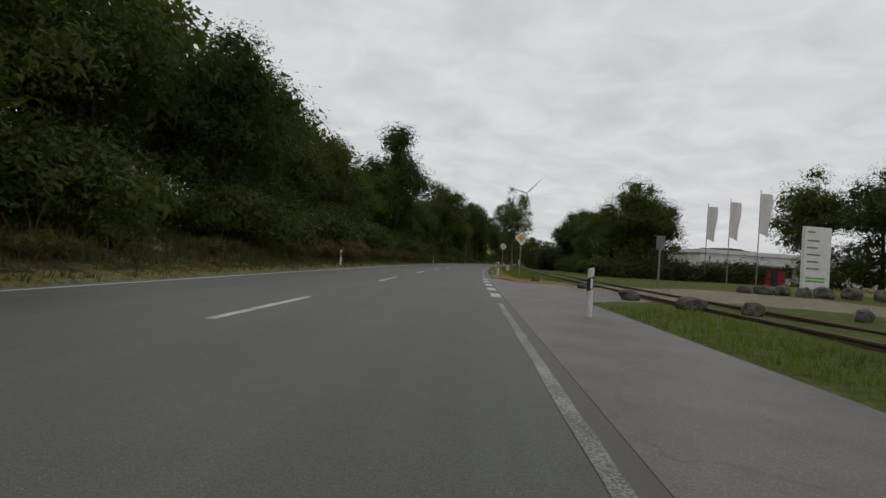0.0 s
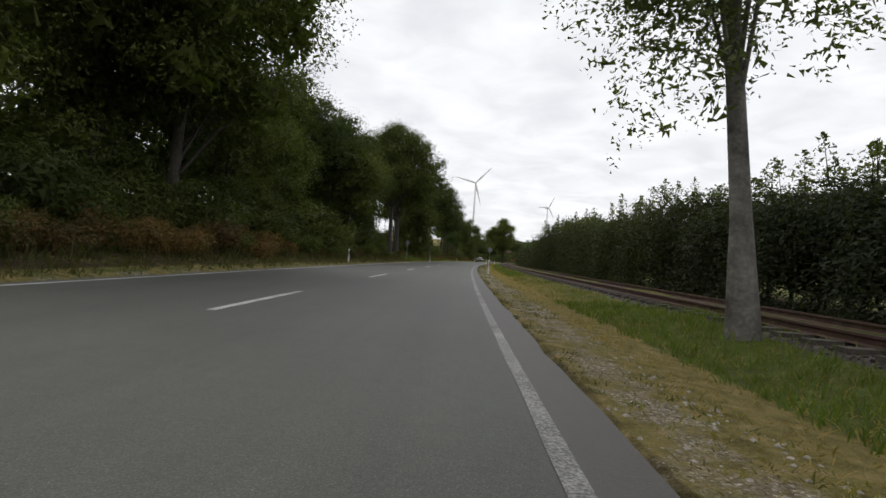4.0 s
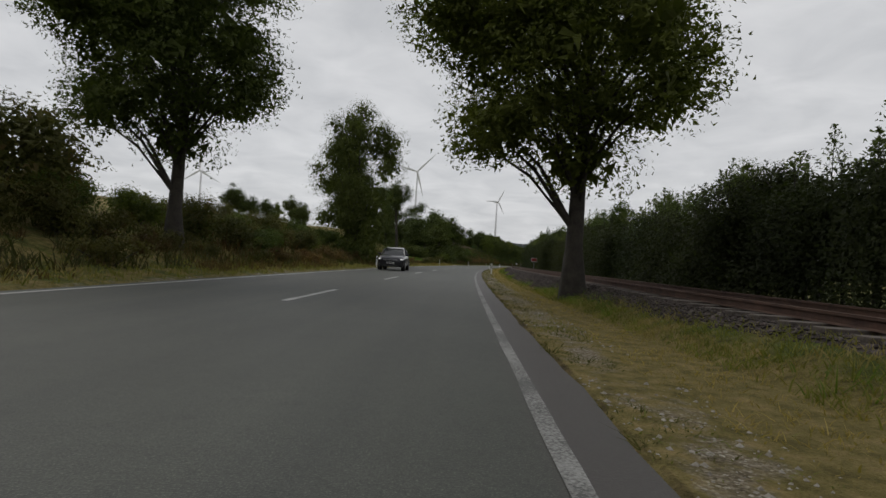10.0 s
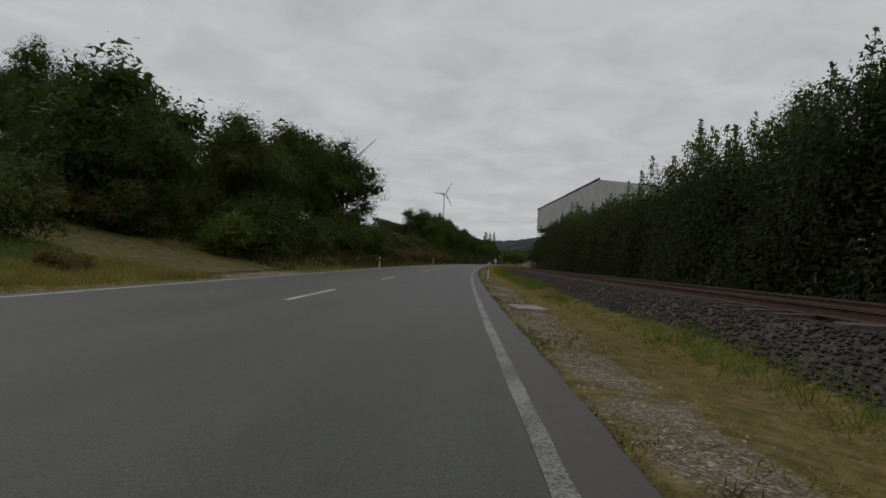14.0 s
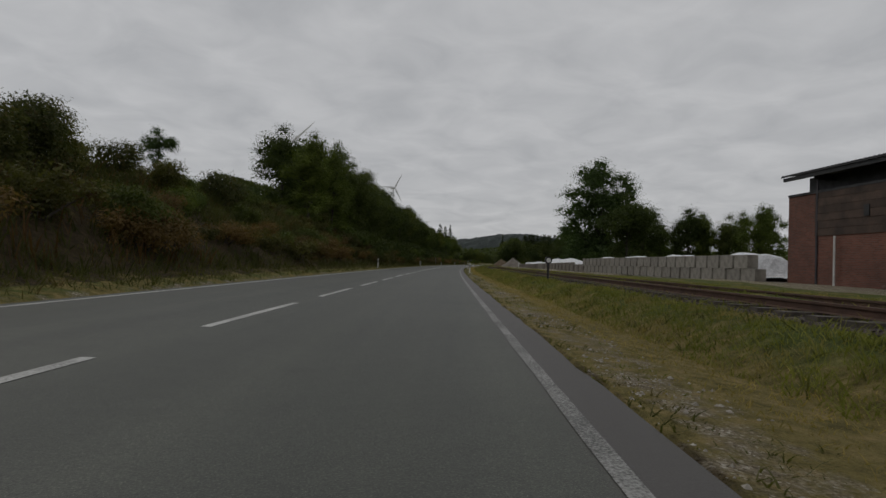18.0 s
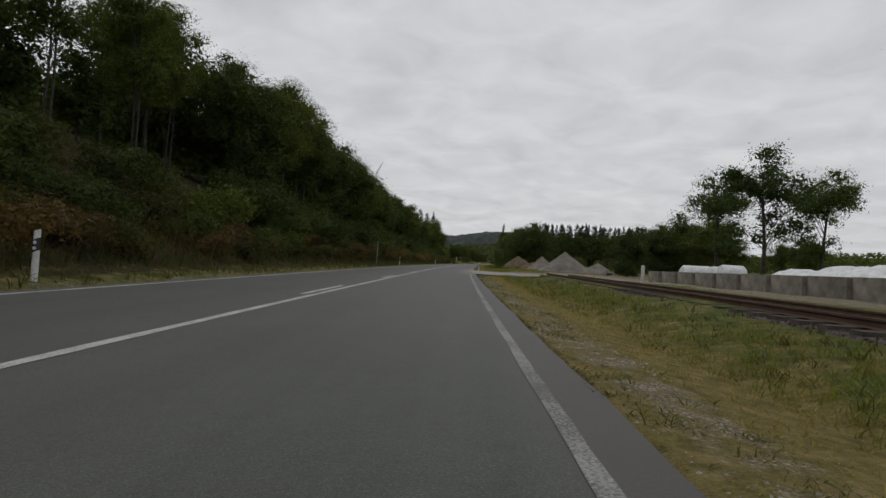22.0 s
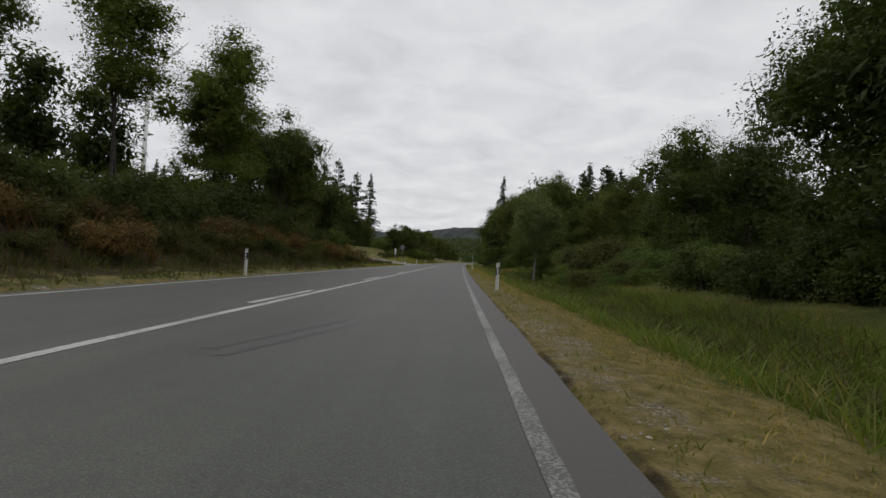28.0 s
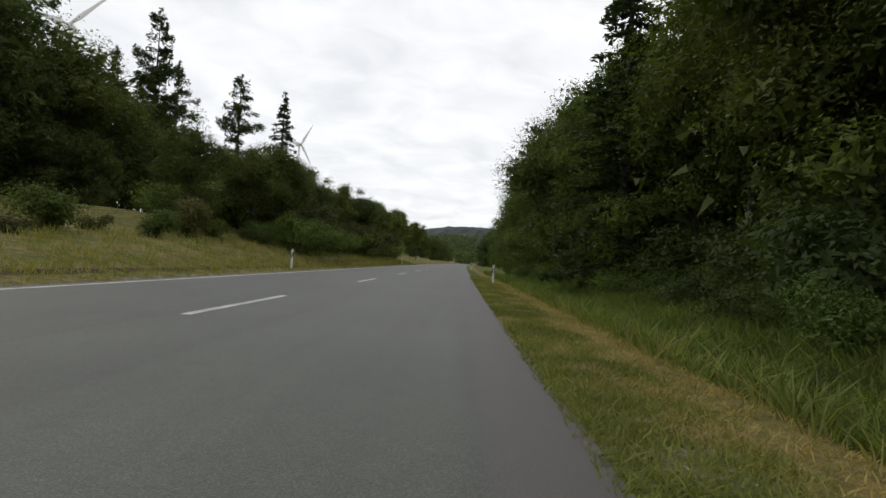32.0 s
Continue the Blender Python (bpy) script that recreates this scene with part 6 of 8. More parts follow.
# verge grass, thin near the asphalt
s, u = area(12000, 30, 765, 0.5, 1.25, 0.7)
k = patchy(s, u, 0.9, 0.3)
blades("verge_grass", s[k], u[k], 0.03 + 0.06 * r2.random(k.sum()), M_GRASS, "short grass tufts in the gravel verge", 5, 0.006, 0.8)
s, u = area(60000, 30, 765, 1.1, 2.7)
k = u + 0.12 * ripple(s, u, 0.5) > 1.2
blades("verge_grass", s[k], u[k], 0.03 + 0.06 * r2.random(k.sum()), M_DRY, "short bleached grass on the verge", 4, 0.006, 1.0)
s, u = area(26000, 30, 600, 2.1, 3.6)
blades("verge_grass", s, u, 0.06 + 0.12 * r2.random(len(s)), M_GRASS, "yellow-green grass strip beside the railway", 4, 0.007, 0.7)
s, u = area(7000, 206, 262, 2.2, 3.6)
blades("trackside_grass", s, u, 0.04 + 0.12 * r2.random(len(s)), M_GRASS, "grass grown over the edge of the ballast", 4, 0.008, 0.8)
s, u = area(16000, 395, 505, 2.2, 5.2)
k = np.abs(np.abs(u - np.interp(s, [410, 500], [4.9, 5.1])) - 0.7525) > 0.12
blades("trackside_grass", s[k], u[k], 0.04 + 0.12 * r2.random(k.sum()), M_GRASS, "grass grown over the disused track bed", 4, 0.008, 0.8)
s, u = area(9000, 395, 500, 6.0, 9.0)
blades("trackside_grass", s, u, 0.04 + 0.08 * r2.random(len(s)), M_GRASS, "low green grass between track and yard", 4, 0.009, 0.8)
s, u = area(9000, -25, 110, 1.9, 4.4)
k = u > apron_u(s) + 0.15
s, u = s[k], u[k]
blades("lush_grass", s, u, 0.1 + 0.1 * r2.random(len(s)), M_LUSH, "bright green mown grass strip", 5, 0.009, 0.4)
s, u = area(9000, 130, 380, 2.3, 3.2)
k = patchy(s, u, 0.5, 0.1)
blades("lush_grass", s[k], u[k], 0.1 + 0.14 * r2.random(k.sum()), M_LUSH, "taller green grass at the foot of the ballast", 5, 0.007, 0.7)
s, u = area(9000, 380, 600, 2.0, 4.2)
k = patchy(s, u, 0.5, 0.0)
blades("ditch_grass", s[k], u[k], 0.05 + 0.12 * r2.random(k.sum()), M_GRASS, "long yellowish grass in the shallow ditch", 5, 0.007, 0.8)
s, u = area(2500, 380, 600, 2.2, 4.4)
blades("ditch_weed", s, u, 0.05 + 0.14 * r2.random(len(s)), M_WEED, "brown and green weeds in the ditch", 6, 0.009, 0.7)
s, u = area(16000, 592, 790, 2.0, 9.0)
blades("meadow_grass", s, u, (0.1 + 0.2 * r2.random(len(s))) * (1 + 0.8 * smooth01(s, 640, 670)), M_GRASS, "long uncut grass in the damp meadow", 5, 0.009, 0.7)
s, u = area(9000, 640, 800, 2.6, 7.0)
blades("meadow_weed", s, u, 0.2 + 0.45 * r2.random(len(s)), M_WEED, "tall green weeds below the road bank", 5, 0.016, 0.7)
s, u = area(2500, 640, 780, 3.0, 9.0)
blades("straw_grass", s, u, 0.25 + 0.4 * r2.random(len(s)), M_STRAW, "pale seeding grass stalks", 4, 0.004, 0.35)
s, u = area(9000, 595, 650, 2.0, 16.0)
k = patchy(s, u, 0.3, -0.1)
blades("meadow_grass", s[k], u[k], 0.05 + 0.1 * r2.random(k.sum()), M_DRY, "bleached short grass in the meadow", 5, 0.01, 0.9)
s, u = area(6000, 595, 700, 3.0, 22.0)
blades("meadow_grass", s, u, 0.06 + 0.14 * r2.random(len(s)), M_GRASS, "yellow-green meadow grass", 5, 0.012, 0.8)
s, u = area(12000, 596, 800, 0.5, 2.4)
blades("verge_grass", s, u, 0.03 + 0.07 * r2.random(len(s)), M_GRASS, "short olive grass on the road bank", 4, 0.006, 0.9)
s, u = area(22000, 764, 800, 0.42, 1.5)
blades("verge_grass", s, u, 0.03 + 0.07 * r2.random(len(s)), M_GRASS, "short fresh green grass at the road's edge", 5, 0.006, 0.8)
s, u = area(9000, 764, 810, 1.2, 2.6)
blades("verge_grass", s, u, 0.03 + 0.06 * r2.random(len(s)), M_DRY, "mown dry grass on the verge", 4, 0.006, 1.0)
s, u = area(9000, 766, 830, 2.5, 8.0)
blades("verge_weed", s, u, 0.2 + 0.5 * r2.random(len(s)), M_SHRUB, "tall green nettles and weeds before the wood", 6, 0.02, 0.6, 0.1)
s, u = area(13000, 640, 742, 2.2, 8.0)
blades("lush_grass", s, u, 0.15 + 0.35 * r2.random(len(s)), M_LUSH, "lush green grass and herbs in the hollow", 5, 0.014, 0.8, 0.1)
s, u = area(7000, 742, 768, 3.0, 9.0)
k = patchy(s, u, 0.4, 0.0)
blades("meadow_grass", s[k], u[k], 0.2 + 0.35 * r2.random(k.sum()), M_DRY, "ochre seeding grass in the roadside clearing", 5, 0.01, 0.6, 0.1)
s, u = area(3500, 735, 766, 2.6, 4.2)
k = patchy(s, u, 0.5, -0.1)
blades("ditch_weed", s[k], u[k], 0.1 + 0.25 * r2.random(k.sum()), M_BRACKEN, "rusty dry weeds in the ditch", 6, 0.014, 0.8, 0.1)
s, u = area(6000, 735, 772, 5.0, 18.0)
blades("meadow_grass", s, u, 0.15 + 0.3 * r2.random(len(s)), M_GRASS, "tall yellowish grass in the clearing", 5, 0.01, 0.6)
s, u = area(26000, 35, 600, 0.42, 1.3, 1.6)
k = patchy(s, u, 1.7, 0.12)
blades("verge_weed", s[k], u[k], 0.02 + 0.07 * r2.random(k.sum()) ** 2, M_WEED, "low brown and green weeds along the asphalt edge", 7, 0.006, 1.1, 0.05)
s, u = area(18000, 35, 765, 0.42, 1.45)
k = patchy(s, u, 1.1, 0.25)
blades("verge_weed", s[k], u[k], 0.02 + 0.04 * r2.random(k.sum()), M_GRASS, "small weeds in the gravel verge", 6, 0.008, 1.2)
# left side
s, u = area(30000, -25, 860, -7.9, -10.2)
k = (s > 165) & (s < 372) | (s > 715)
blades("bank_grass", s[k], u[k], 0.06 + 0.2 * r2.random(k.sum()), M_GRASS, "rough grass along the far verge", 4, 0.012, 0.7)
blades("bank_grass", s[~k], u[~k], 0.08 + 0.25 * r2.random((~k).sum()), M_WEED, "brownish weeds and grass along the wooded verge", 4, 0.012, 0.7)
s, u = area(20000, -25, 860, -9.0, -14.5)
blades("bank_grass", s[s > 742], u[s > 742], 0.2 + 0.3 * r2.random((s > 742).sum()), M_GRASS, "long yellow-green grass on the low bank", 5, 0.014, 0.6, 0.12)
k = ~((s > 312) & (s < 352)) & ~((s > 165) & (s < 226)) & (s <= 742)
blades("bank_weed", s[k], u[k], 0.2 + 0.45 * r2.random(k.sum()), M_BRAMBLE, "tall weeds and brambles on the bank", 5, 0.022, 0.5, 0.12)
s, u = area(9000, -25, 740, -9.5, -16)
k = patchy(s, u, 0.3, 0.1) & ~((s > 318) & (s < 352)) & ~((s > 165) & (s < 226))
blades("bank_russet", s[k], u[k], 0.4 + 0.6 * r2.random(k.sum()), M_RUSSET, "reddish-brown dry stalks on the bank", 4, 0.022, 0.4, 0.12)
s, u = area(2200, 150, 300, -9.0, -19)
k = patchy(s, u, 0.25, 0.15)
blades("straw_grass", s[k], u[k], 0.25 + 0.35 * r2.random(k.sum()), M_STRAW, "pale dry grass stalks on the bank", 5, 0.006, 0.4)
s, u = area(9000, 165, 228, -8.4, -16)
blades("bank_weed", s, u, 0.12 + 0.3 * r2.random(len(s)), M_SHRUB, "dense green weeds on the roadside bank", 6, 0.016, 0.8, 0.12)
s, u = area(5000, 186, 312, -8.4, -11.5)
k = patchy(s, u, 0.35, -0.1)
blades("bank_weed", s[k], u[k], 0.12 + 0.3 * r2.random(k.sum()), M_BRACKEN, "rusty dry weeds at the foot of the bank", 6, 0.014, 0.7, 0.1)
s, u = area(9000, 312, 352, -8.0, -11)
k = patchy(s, u, 0.6, -0.2)
blades("bank_weed", s[k], u[k], 0.1 + 0.25 * r2.random(k.sum()), M_DRY, "tall seeding grass along the far verge", 5, 0.008, 0.6)
s, u = area(14000, 312, 352, -9.8, -22)
blades("meadow_grass", s, u, 0.08 + 0.16 * r2.random(len(s)), M_LUSH, "fresh green meadow grass", 4, 0.015, 0.7)
s, u = area(10000, 398, 492, -12, -24)
blades("bank_weed", s, u, 0.3 + 0.5 * r2.random(len(s)), M_BRAMBLE, "dense weeds on the steep bank", 5, 0.025, 0.5, 0.15)
s, u = area(700, 400, 480, -16, -21)
blades("straw_grass", s, u, 0.4 + 0.5 * r2.random(len(s)), M_STRAW, "tall pale stalks along the bank crest", 3, 0.01, 0.2)

# ---- delineator posts ----


def post_parts(right):
    root = new("delineator_post")
    bm = nb()
    ring = [(-0.06, 0.02), (-0.04, -0.03), (0.0, -0.045), (0.04, -0.03), (0.06, 0.02), (0.035, 0.06), (-0.035, 0.06)]
    low = [bm.verts.new((x, y, -0.25)) for x, y in ring]
    high = [bm.verts.new((x * 0.97, y, 0.93 + x * 0.35)) for x, y in ring]
    bm.faces.new(low[::-1]); bm.faces.new(high)
    for i in range(7):
        bm.faces.new((low[i], low[(i + 1) % 7], high[(i + 1) % 7], high[i]))
    part("shaft", bm, M_WHITE, root)
    bm = nb()
    lo = [bm.verts.new((x * 1.04, y * 1.06, 0.545 + x * 0.55)) for x, y in ring]
    hi = [bm.verts.new((x * 1.04, y * 1.06, 0.775 + x * 0.55)) for x, y in ring]
    for i in range(7):
        bm.faces.new((lo[i], lo[(i + 1) % 7], hi[(i + 1) % 7], hi[i]))
    part("black_band", bm, M_BLACK, root, "slanting black band")
    if right:
        part("reflector", boxed(-0.02, 0.02, -0.06, -0.046, 0.57, 0.75, bevel=0.004), M_REFLECT, root, "white upright reflector")
    else:
        for z in (0.61, 0.71):
            part("reflector", rod(nb(), (0, -0.044, z), (0, -0.058, z), 0.03, n=14), M_REFLECT, root, "round white reflector")
    return tagged(root, "white plastic delineator post with black band on the verge", "roadside post", "delineator posts")


post_r, post_l = post_parts(True), post_parts(False)
right_posts = [(10.2, 1.5), (37.5, 0.97), (81.5, 1.05), (132, 1.05), (184, 1.05), (236, 1.25), (288, 1.2), (316.1, 0.8), (366, 0.9), (484, 0.9), (520.6, 0.9), (590.6, 0.9), (640, 0.9), (688, 0.9), (736.7, 1.1), (792, 1.4), (842, 1.1)]
left_posts = [(31, -8.1), (81, -8.1), (132, -8.2), (183.4, -7.9), (234.6, -8.1), (284, -8.2), (331.5, -8.0), (381, -7.8), (433.5, -8.5), (486, -8.2), (536, -8.2), (590, -8.2), (642, -8.2), (689, -7.9), (748.5, -8.3), (766.4, -8.2), (791, -8.4), (842, -8.6)]
post_r.matrix_basis = at(right_posts[0][0], right_posts[0][1], ground_z(*right_posts[0]) - 0.02, 4)
post_l.matrix_basis = at(left_posts[0][0], left_posts[0][1], ground_z(*left_posts[0]) - 0.02, -4)
for s, u in right_posts[1:]:
    copy_thing(post_r, at(s, u, ground_z(s, u) - 0.02, RNG.uniform(-8, 8)))
for s, u in left_posts[1:]:
    copy_thing(post_l, at(s, u, ground_z(s, u) - 0.02, RNG.uniform(-8, 8)))
# the kilometre plate on one post: unreadable small marks as bars
km = new("kilometre_plate")
km.matrix_basis = at(316.1, 0.8, ground_z(316.1, 0.8) - 0.02, 0)
part("plate", boxed(-0.045, 0.05, -0.056, -0.05, 0.79, 0.91), M_SIGN_WHITE, km)
part("mark_bar", boxed(0.0, 0.035, -0.06, -0.0565, 0.865, 0.895), M_INK, km)
part("mark_bar", boxed(-0.03, 0.035, -0.06, -0.0565, 0.805, 0.82), M_INK, km)
tagged(km, "small white kilometre plate with dark marks on a post", "sign")

# ---- road signs ----


def sign_root(name, s, u, turn, label, tilt=0.0):
    root = new(name)
    root.matrix_basis = at(s, u, ground_z(s, u), turn) @ Matrix.Rotation(radians(tilt), 4, "Y")
    return tagged(root, label, "road sign")


def disc(bm, r, z, y0, y1, n=36):
    return rod(bm, (0, y0, z), (0, y1, z), r, n=n)


def diamond(side, z, y0, y1):
    bm = boxed(-side / 2, side / 2, y0, y1, -side / 2, side / 2, bevel=0.0)
    bmesh.ops.rotate(bm, verts=bm.verts, cent=(0, 0, 0), matrix=Matrix.Rotation(radians(45), 3, "Y"))
    bmesh.ops.translate(bm, verts=bm.verts, vec=(0, 0, z))
    return bm


sg_ = sign_root("priority_sign", 40.2, 2.55, 2, "yellow and white priority road sign on a steel post")
part("pole", rod(nb(), (0, 0, -0.4), (0, 0, 3.12), 0.032), M_ZINC, sg_)
part("plate", diamond(0.63, 2.74, -0.05, -0.045), M_SIGN_WHITE, sg_)
part("yellow_field", diamond(0.42, 2.74, -0.056, -0.0505), M_SIGN_YELLOW, sg_)
sg_ = sign_root("speed_end_sign", 56.9, 1.72, 3, "round grey end of speed limit sign on a steel post")
part("pole", rod(nb(), (0, 0, -0.4), (0, 0, 2.86), 0.032), M_ZINC, sg_)
part("rim", disc(nb(), 0.3, 2.53, -0.045, -0.04), M_INK, sg_, "thin dark rim")
part("plate", disc(nb(), 0.288, 2.53, -0.05, -0.0455), M_SIGN_WHITE, sg_)
lt = put("lettering", text_mesh("50", 0.4), sg_, Matrix.Translation((0, -0.053, 2.53)) @ UPRIGHT, "grey number fifty")
lt.data.materials.append(M_SIGN_GREY)
for k in range(-2, 3):
    bm = boxed(-0.28, 0.28, -0.058, -0.055, -0.004, 0.004)
    bmesh.ops.rotate(bm, verts=bm.verts, cent=(0, 0, 0), matrix=Matrix.Rotation(radians(-45), 3, "Y"))
    bmesh.ops.translate(bm, verts=bm.verts, vec=(k * 0.022, 0, 2.53 - k * 0.022))
    part("diagonal_bar", bm, M_INK, sg_)
for s, u in ((165.5, 1.6), (166.0, -8.9)):
    sg_ = sign_root("round_sign", s, u, 0, "round road sign seen from its grey back")
    part("pole", rod(nb(), (0, 0, -0.4), (0, 0, 2.55), 0.032), M_ZINC, sg_)
    part("plate", disc(nb(), 0.3, 2.2, 0.035, 0.05), M_SIGN_GREY, sg_)
    part("clamp", boxed(-0.06, 0.06, 0.0, 0.04, 2.1, 2.14), M_ZINC, sg_)
    part("clamp", boxed(-0.06, 0.06, 0.0, 0.04, 2.28, 2.32), M_ZINC, sg_)
sg_ = sign_root("priority_sign", 748.0, -8.7, 10, "priority road sign seen from its grey back")
part("pole", rod(nb(), (0, 0, -0.4), (0, 0, 2.75), 0.032), M_ZINC, sg_)
part("plate", diamond(0.6, 2.42, 0.035, 0.045), M_SIGN_GREY, sg_)
sg_ = sign_root("side_sign", 762, -11.4, -40, "small pale road sign at the junction")
part("pole", rod(nb(), (0, 0, -0.4), (0, 0, 2.2), 0.03), M_ZINC, sg_)
part("plate", disc(nb(), 0.24, 1.95, -0.05, -0.04), M_SIGN_WHITE, sg_)
part("lower_plate", boxed(-0.18, 0.18, -0.05, -0.04, 1.3, 1.66), M_SIGN_WHITE, sg_)
sg_ = sign_root("side_sign", 781, -26, -30, "small pale board at the edge of the wood")
part("pole", rod(nb(), (0, 0, -0.4), (0, 0, 2.4), 0.03), M_ZINC, sg_)
part("plate", boxed(-0.22, 0.22, -0.05, -0.04, 1.7, 2.5), M_SIGN_WHITE, sg_)
sg_ = sign_root("railway_sign", 424.5, 2.75, 6, "leaning white railway speed board with black numbers", -14)
part("pole", rod(nb(), (0, 0, -0.5), (0, 0, 1.3), 0.022), M_ZINC, sg_)
part("plate", boxed(-0.19, 0.19, -0.035, -0.028, 0.9, 1.45, bevel=0.003), M_SIGN_WHITE, sg_)
for body, z in (("15", 1.31), ("5", 1.04)):
    lt = put("lettering", text_mesh(body, 0.3), sg_, Matrix.Translation((0.02, -0.037, z)) @ UPRIGHT, "black number on the board")
    lt.data.materials.append(M_INK)
sg_ = sign_root("railway_board", 304.5, 6.05, 0, "red railway board with white border")
part("post", rod(nb(), (0, 0, -0.3), (0, 0, 1.4), 0.03), M_ZINC, sg_)
part("border", boxed(-0.34, 0.34, -0.045, -0.035, 1.02, 1.46), M_SIGN_WHITE, sg_)
part("plate", boxed(-0.3, 0.3, -0.052, -0.0455, 1.06, 1.42), M_SIGN_RED, sg_)
sg_ = sign_root("railway_board", 30.6, 9.3, 5, "tall narrow railway sign with weathered white plates")
part("post", rod(nb(), (0, 0, -0.3), (0, 0, 2.6), 0.05), M_ZINC, sg_)
part("plate", boxed(-0.24, 0.24, -0.07, -0.055, 2.0, 2.75), M_SIGN_GREY, sg_)
sg_ = sign_root("railway_board", 62.5, 3.7, 0, "small white railway plate on a thin post")
part("post", rod(nb(), (0, 0, -0.3), (0, 0, 1.2), 0.025), M_ZINC, sg_)
part("plate", boxed(-0.12, 0.12, -0.04, -0.03, 0.75, 1.2), M_SIGN_WHITE, sg_)
bx = new("junction_box"); bx.matrix_basis = at(63.5, 2.5, ground_z(63.5, 2.5) - 0.05, 5)
part("cabinet", boxed(-0.16, 0.16, -0.12, 0.12, 0, 0.62, bevel=0.015), M_WHITE, bx)
part("lid", boxed(-0.18, 0.18, -0.14, 0.14, 0.62, 0.68, bevel=0.012), M_CONCRETE, bx)
tagged(bx, "small pale plastic cable cabinet in the grass", "cabinet")
sp = new("snow_pole"); sp.matrix_basis = at(764.5, 1.5, ground_z(764.5, 1.5), 0)
part("pole", rod(nb(), (0, 0, -0.3), (0.02, 0, 2.0), 0.022), M_SIGN_WHITE, sp)
part("cap", rod(nb(), (0.02, 0, 2.0), (0.02, 0, 2.06), 0.028), M_ZINC, sp)
tagged(sp, "thin white snow pole beside the road", "pole")
sp = new("snow_pole"); sp.matrix_basis = at(577.0, -8.6, ground_z(577, -8.6), 0)
part("pole", rod(nb(), (0, 0, -0.3), (0, 0, 2.1), 0.035), M_ZINC, sp)
part("cap", boxed(-0.1, 0.06, -0.04, 0.04, 2.1, 2.18), M_ZINC, sp)
tagged(sp, "thin grey steel pole on the far verge", "pole")
pl = new("switch_stand"); pl.matrix_basis = at(455, 3.5, ground_z(455, 3.5), 0)
part("post", rod(nb(), (0, 0, -0.2), (0, 0, 0.75), 0.05), M_STEEL_DARK, pl)
part("lantern", rod(nb(), (0, -0.1, 0.85), (0, 0.1, 0.85), 0.15, n=16), M_STEEL_DARK, pl)
part("plate", rod(nb(), (0, -0.11, 0.85), (0, -0.104, 0.85), 0.1, n=16), M_SIGN_WHITE, pl)
tagged(pl, "low dark railway switch stand with round head", "signal")
sl = new("stone_slab"); sl.matrix_basis = at(346.3, 0.95, ground_z(346.3, 0.95), 8)
part("slab", boxed(-0.3, 0.3, -0.45, 0.45, -0.05, 0.07, bevel=0.015), M_CONCRETE, sl)
tagged(sl, "pale concrete slab lying in the verge", "slab")

# ---- boulders ----


def boulder(s, u, w, d, h, seed):
    rng = np.random.default_rng(seed)
    bm = nb()
    bmesh.ops.create_icosphere(bm, subdivisions=3, radius=1.0)
    for v in bm.verts:
        n = noise.noise(v.co * 1.3 + Vector((seed, 0, 0))) * 0.3 + noise.noise(v.co * 3.5 + Vector((seed, 5, 0))) * 0.1
        c = v.co.normalized()
        k = 1.0 / max(abs(c.x), abs(c.y), abs(c.z))
        v.co = c * (0.55 + 0.45 * min(k, 1.3)) * (1 + n)
        v.co = Vector((v.co.x * w / 2, v.co.y * d / 2, v.co.z * h / 2))
    me = bpy.data.meshes.new("boulder"); bm.to_mesh(me); bm.free(); me.materials.append(M_BOULDER)
    ob = put("boulder", me, None, at(s, u, ground_z(s, u) + h * 0.36, rng.uniform(0, 360)))
    return tagged(ob, "dark weathered boulder set along the entrance", "rock", "entrance boulders")


for i, (s, u, w, d, h) in enumerate(((17, 4.1, .8, .5, .55), (13.6, 4.6, .85, .5, .5), (13.1, 5.8, .6, .45, .5), (13.6, 8.6, .45, .4, .5), (27.6, 2.45, .55, .5, .5), (23.1, 3.9, .7, .4, .3),
                                    (30, 13.5, .9, .7, .7), (31, 15, 1.2, .8, .8), (32, 16.5, 1.3, .9, .9), (33, 18.2, 1.1, .9, 1.0), (33.6, 19.6, 1.2, 1.0, 1.1), (34.0, 21.4, 1.4, 1.0, 1.1), (33.8, 23.0, 1.3, 1.0, 1.2))):
    boulder(s, u, w * 0.78, d * 0.78, h * 0.72, i + 3)
# wood chips at the entrance
cs_, cu_ = r2.uniform(26.0, 32.5, 14000), r2.uniform(0.5, 5.0, 14000)
k = (cu_ > 0.75 + 0.35 * np.abs(cs_ - 30) * 0.5) & (cu_ < 3.3 + 0.8 * np.sin(cs_)) & (cs_ < 32 - 0.25 * cu_)
stones("wood_chips", cs_[k], cu_[k], height(cs_[k], cu_[k]) + 0.02 + 0.1 * r2.random(k.sum()) * np.clip(1 - np.abs(cs_[k] - 28.5) / 3.5, 0, 1), 0.012 + 0.022 * r2.random(k.sum()), M_CHIP, "orange-brown wood chips spread on the verge", "wood chips")
# small litter in the meadow verge
for s, u in ((726.5, 2.3), (728.5, 3.2)):
    ob = boulder(s, u, .22, .16, .14, int(s))
    ob.name = "stone"; ob.data.materials[0] = M_STONE
    tagged(ob, "pale loose stone in the grass", "rock", "loose stones")

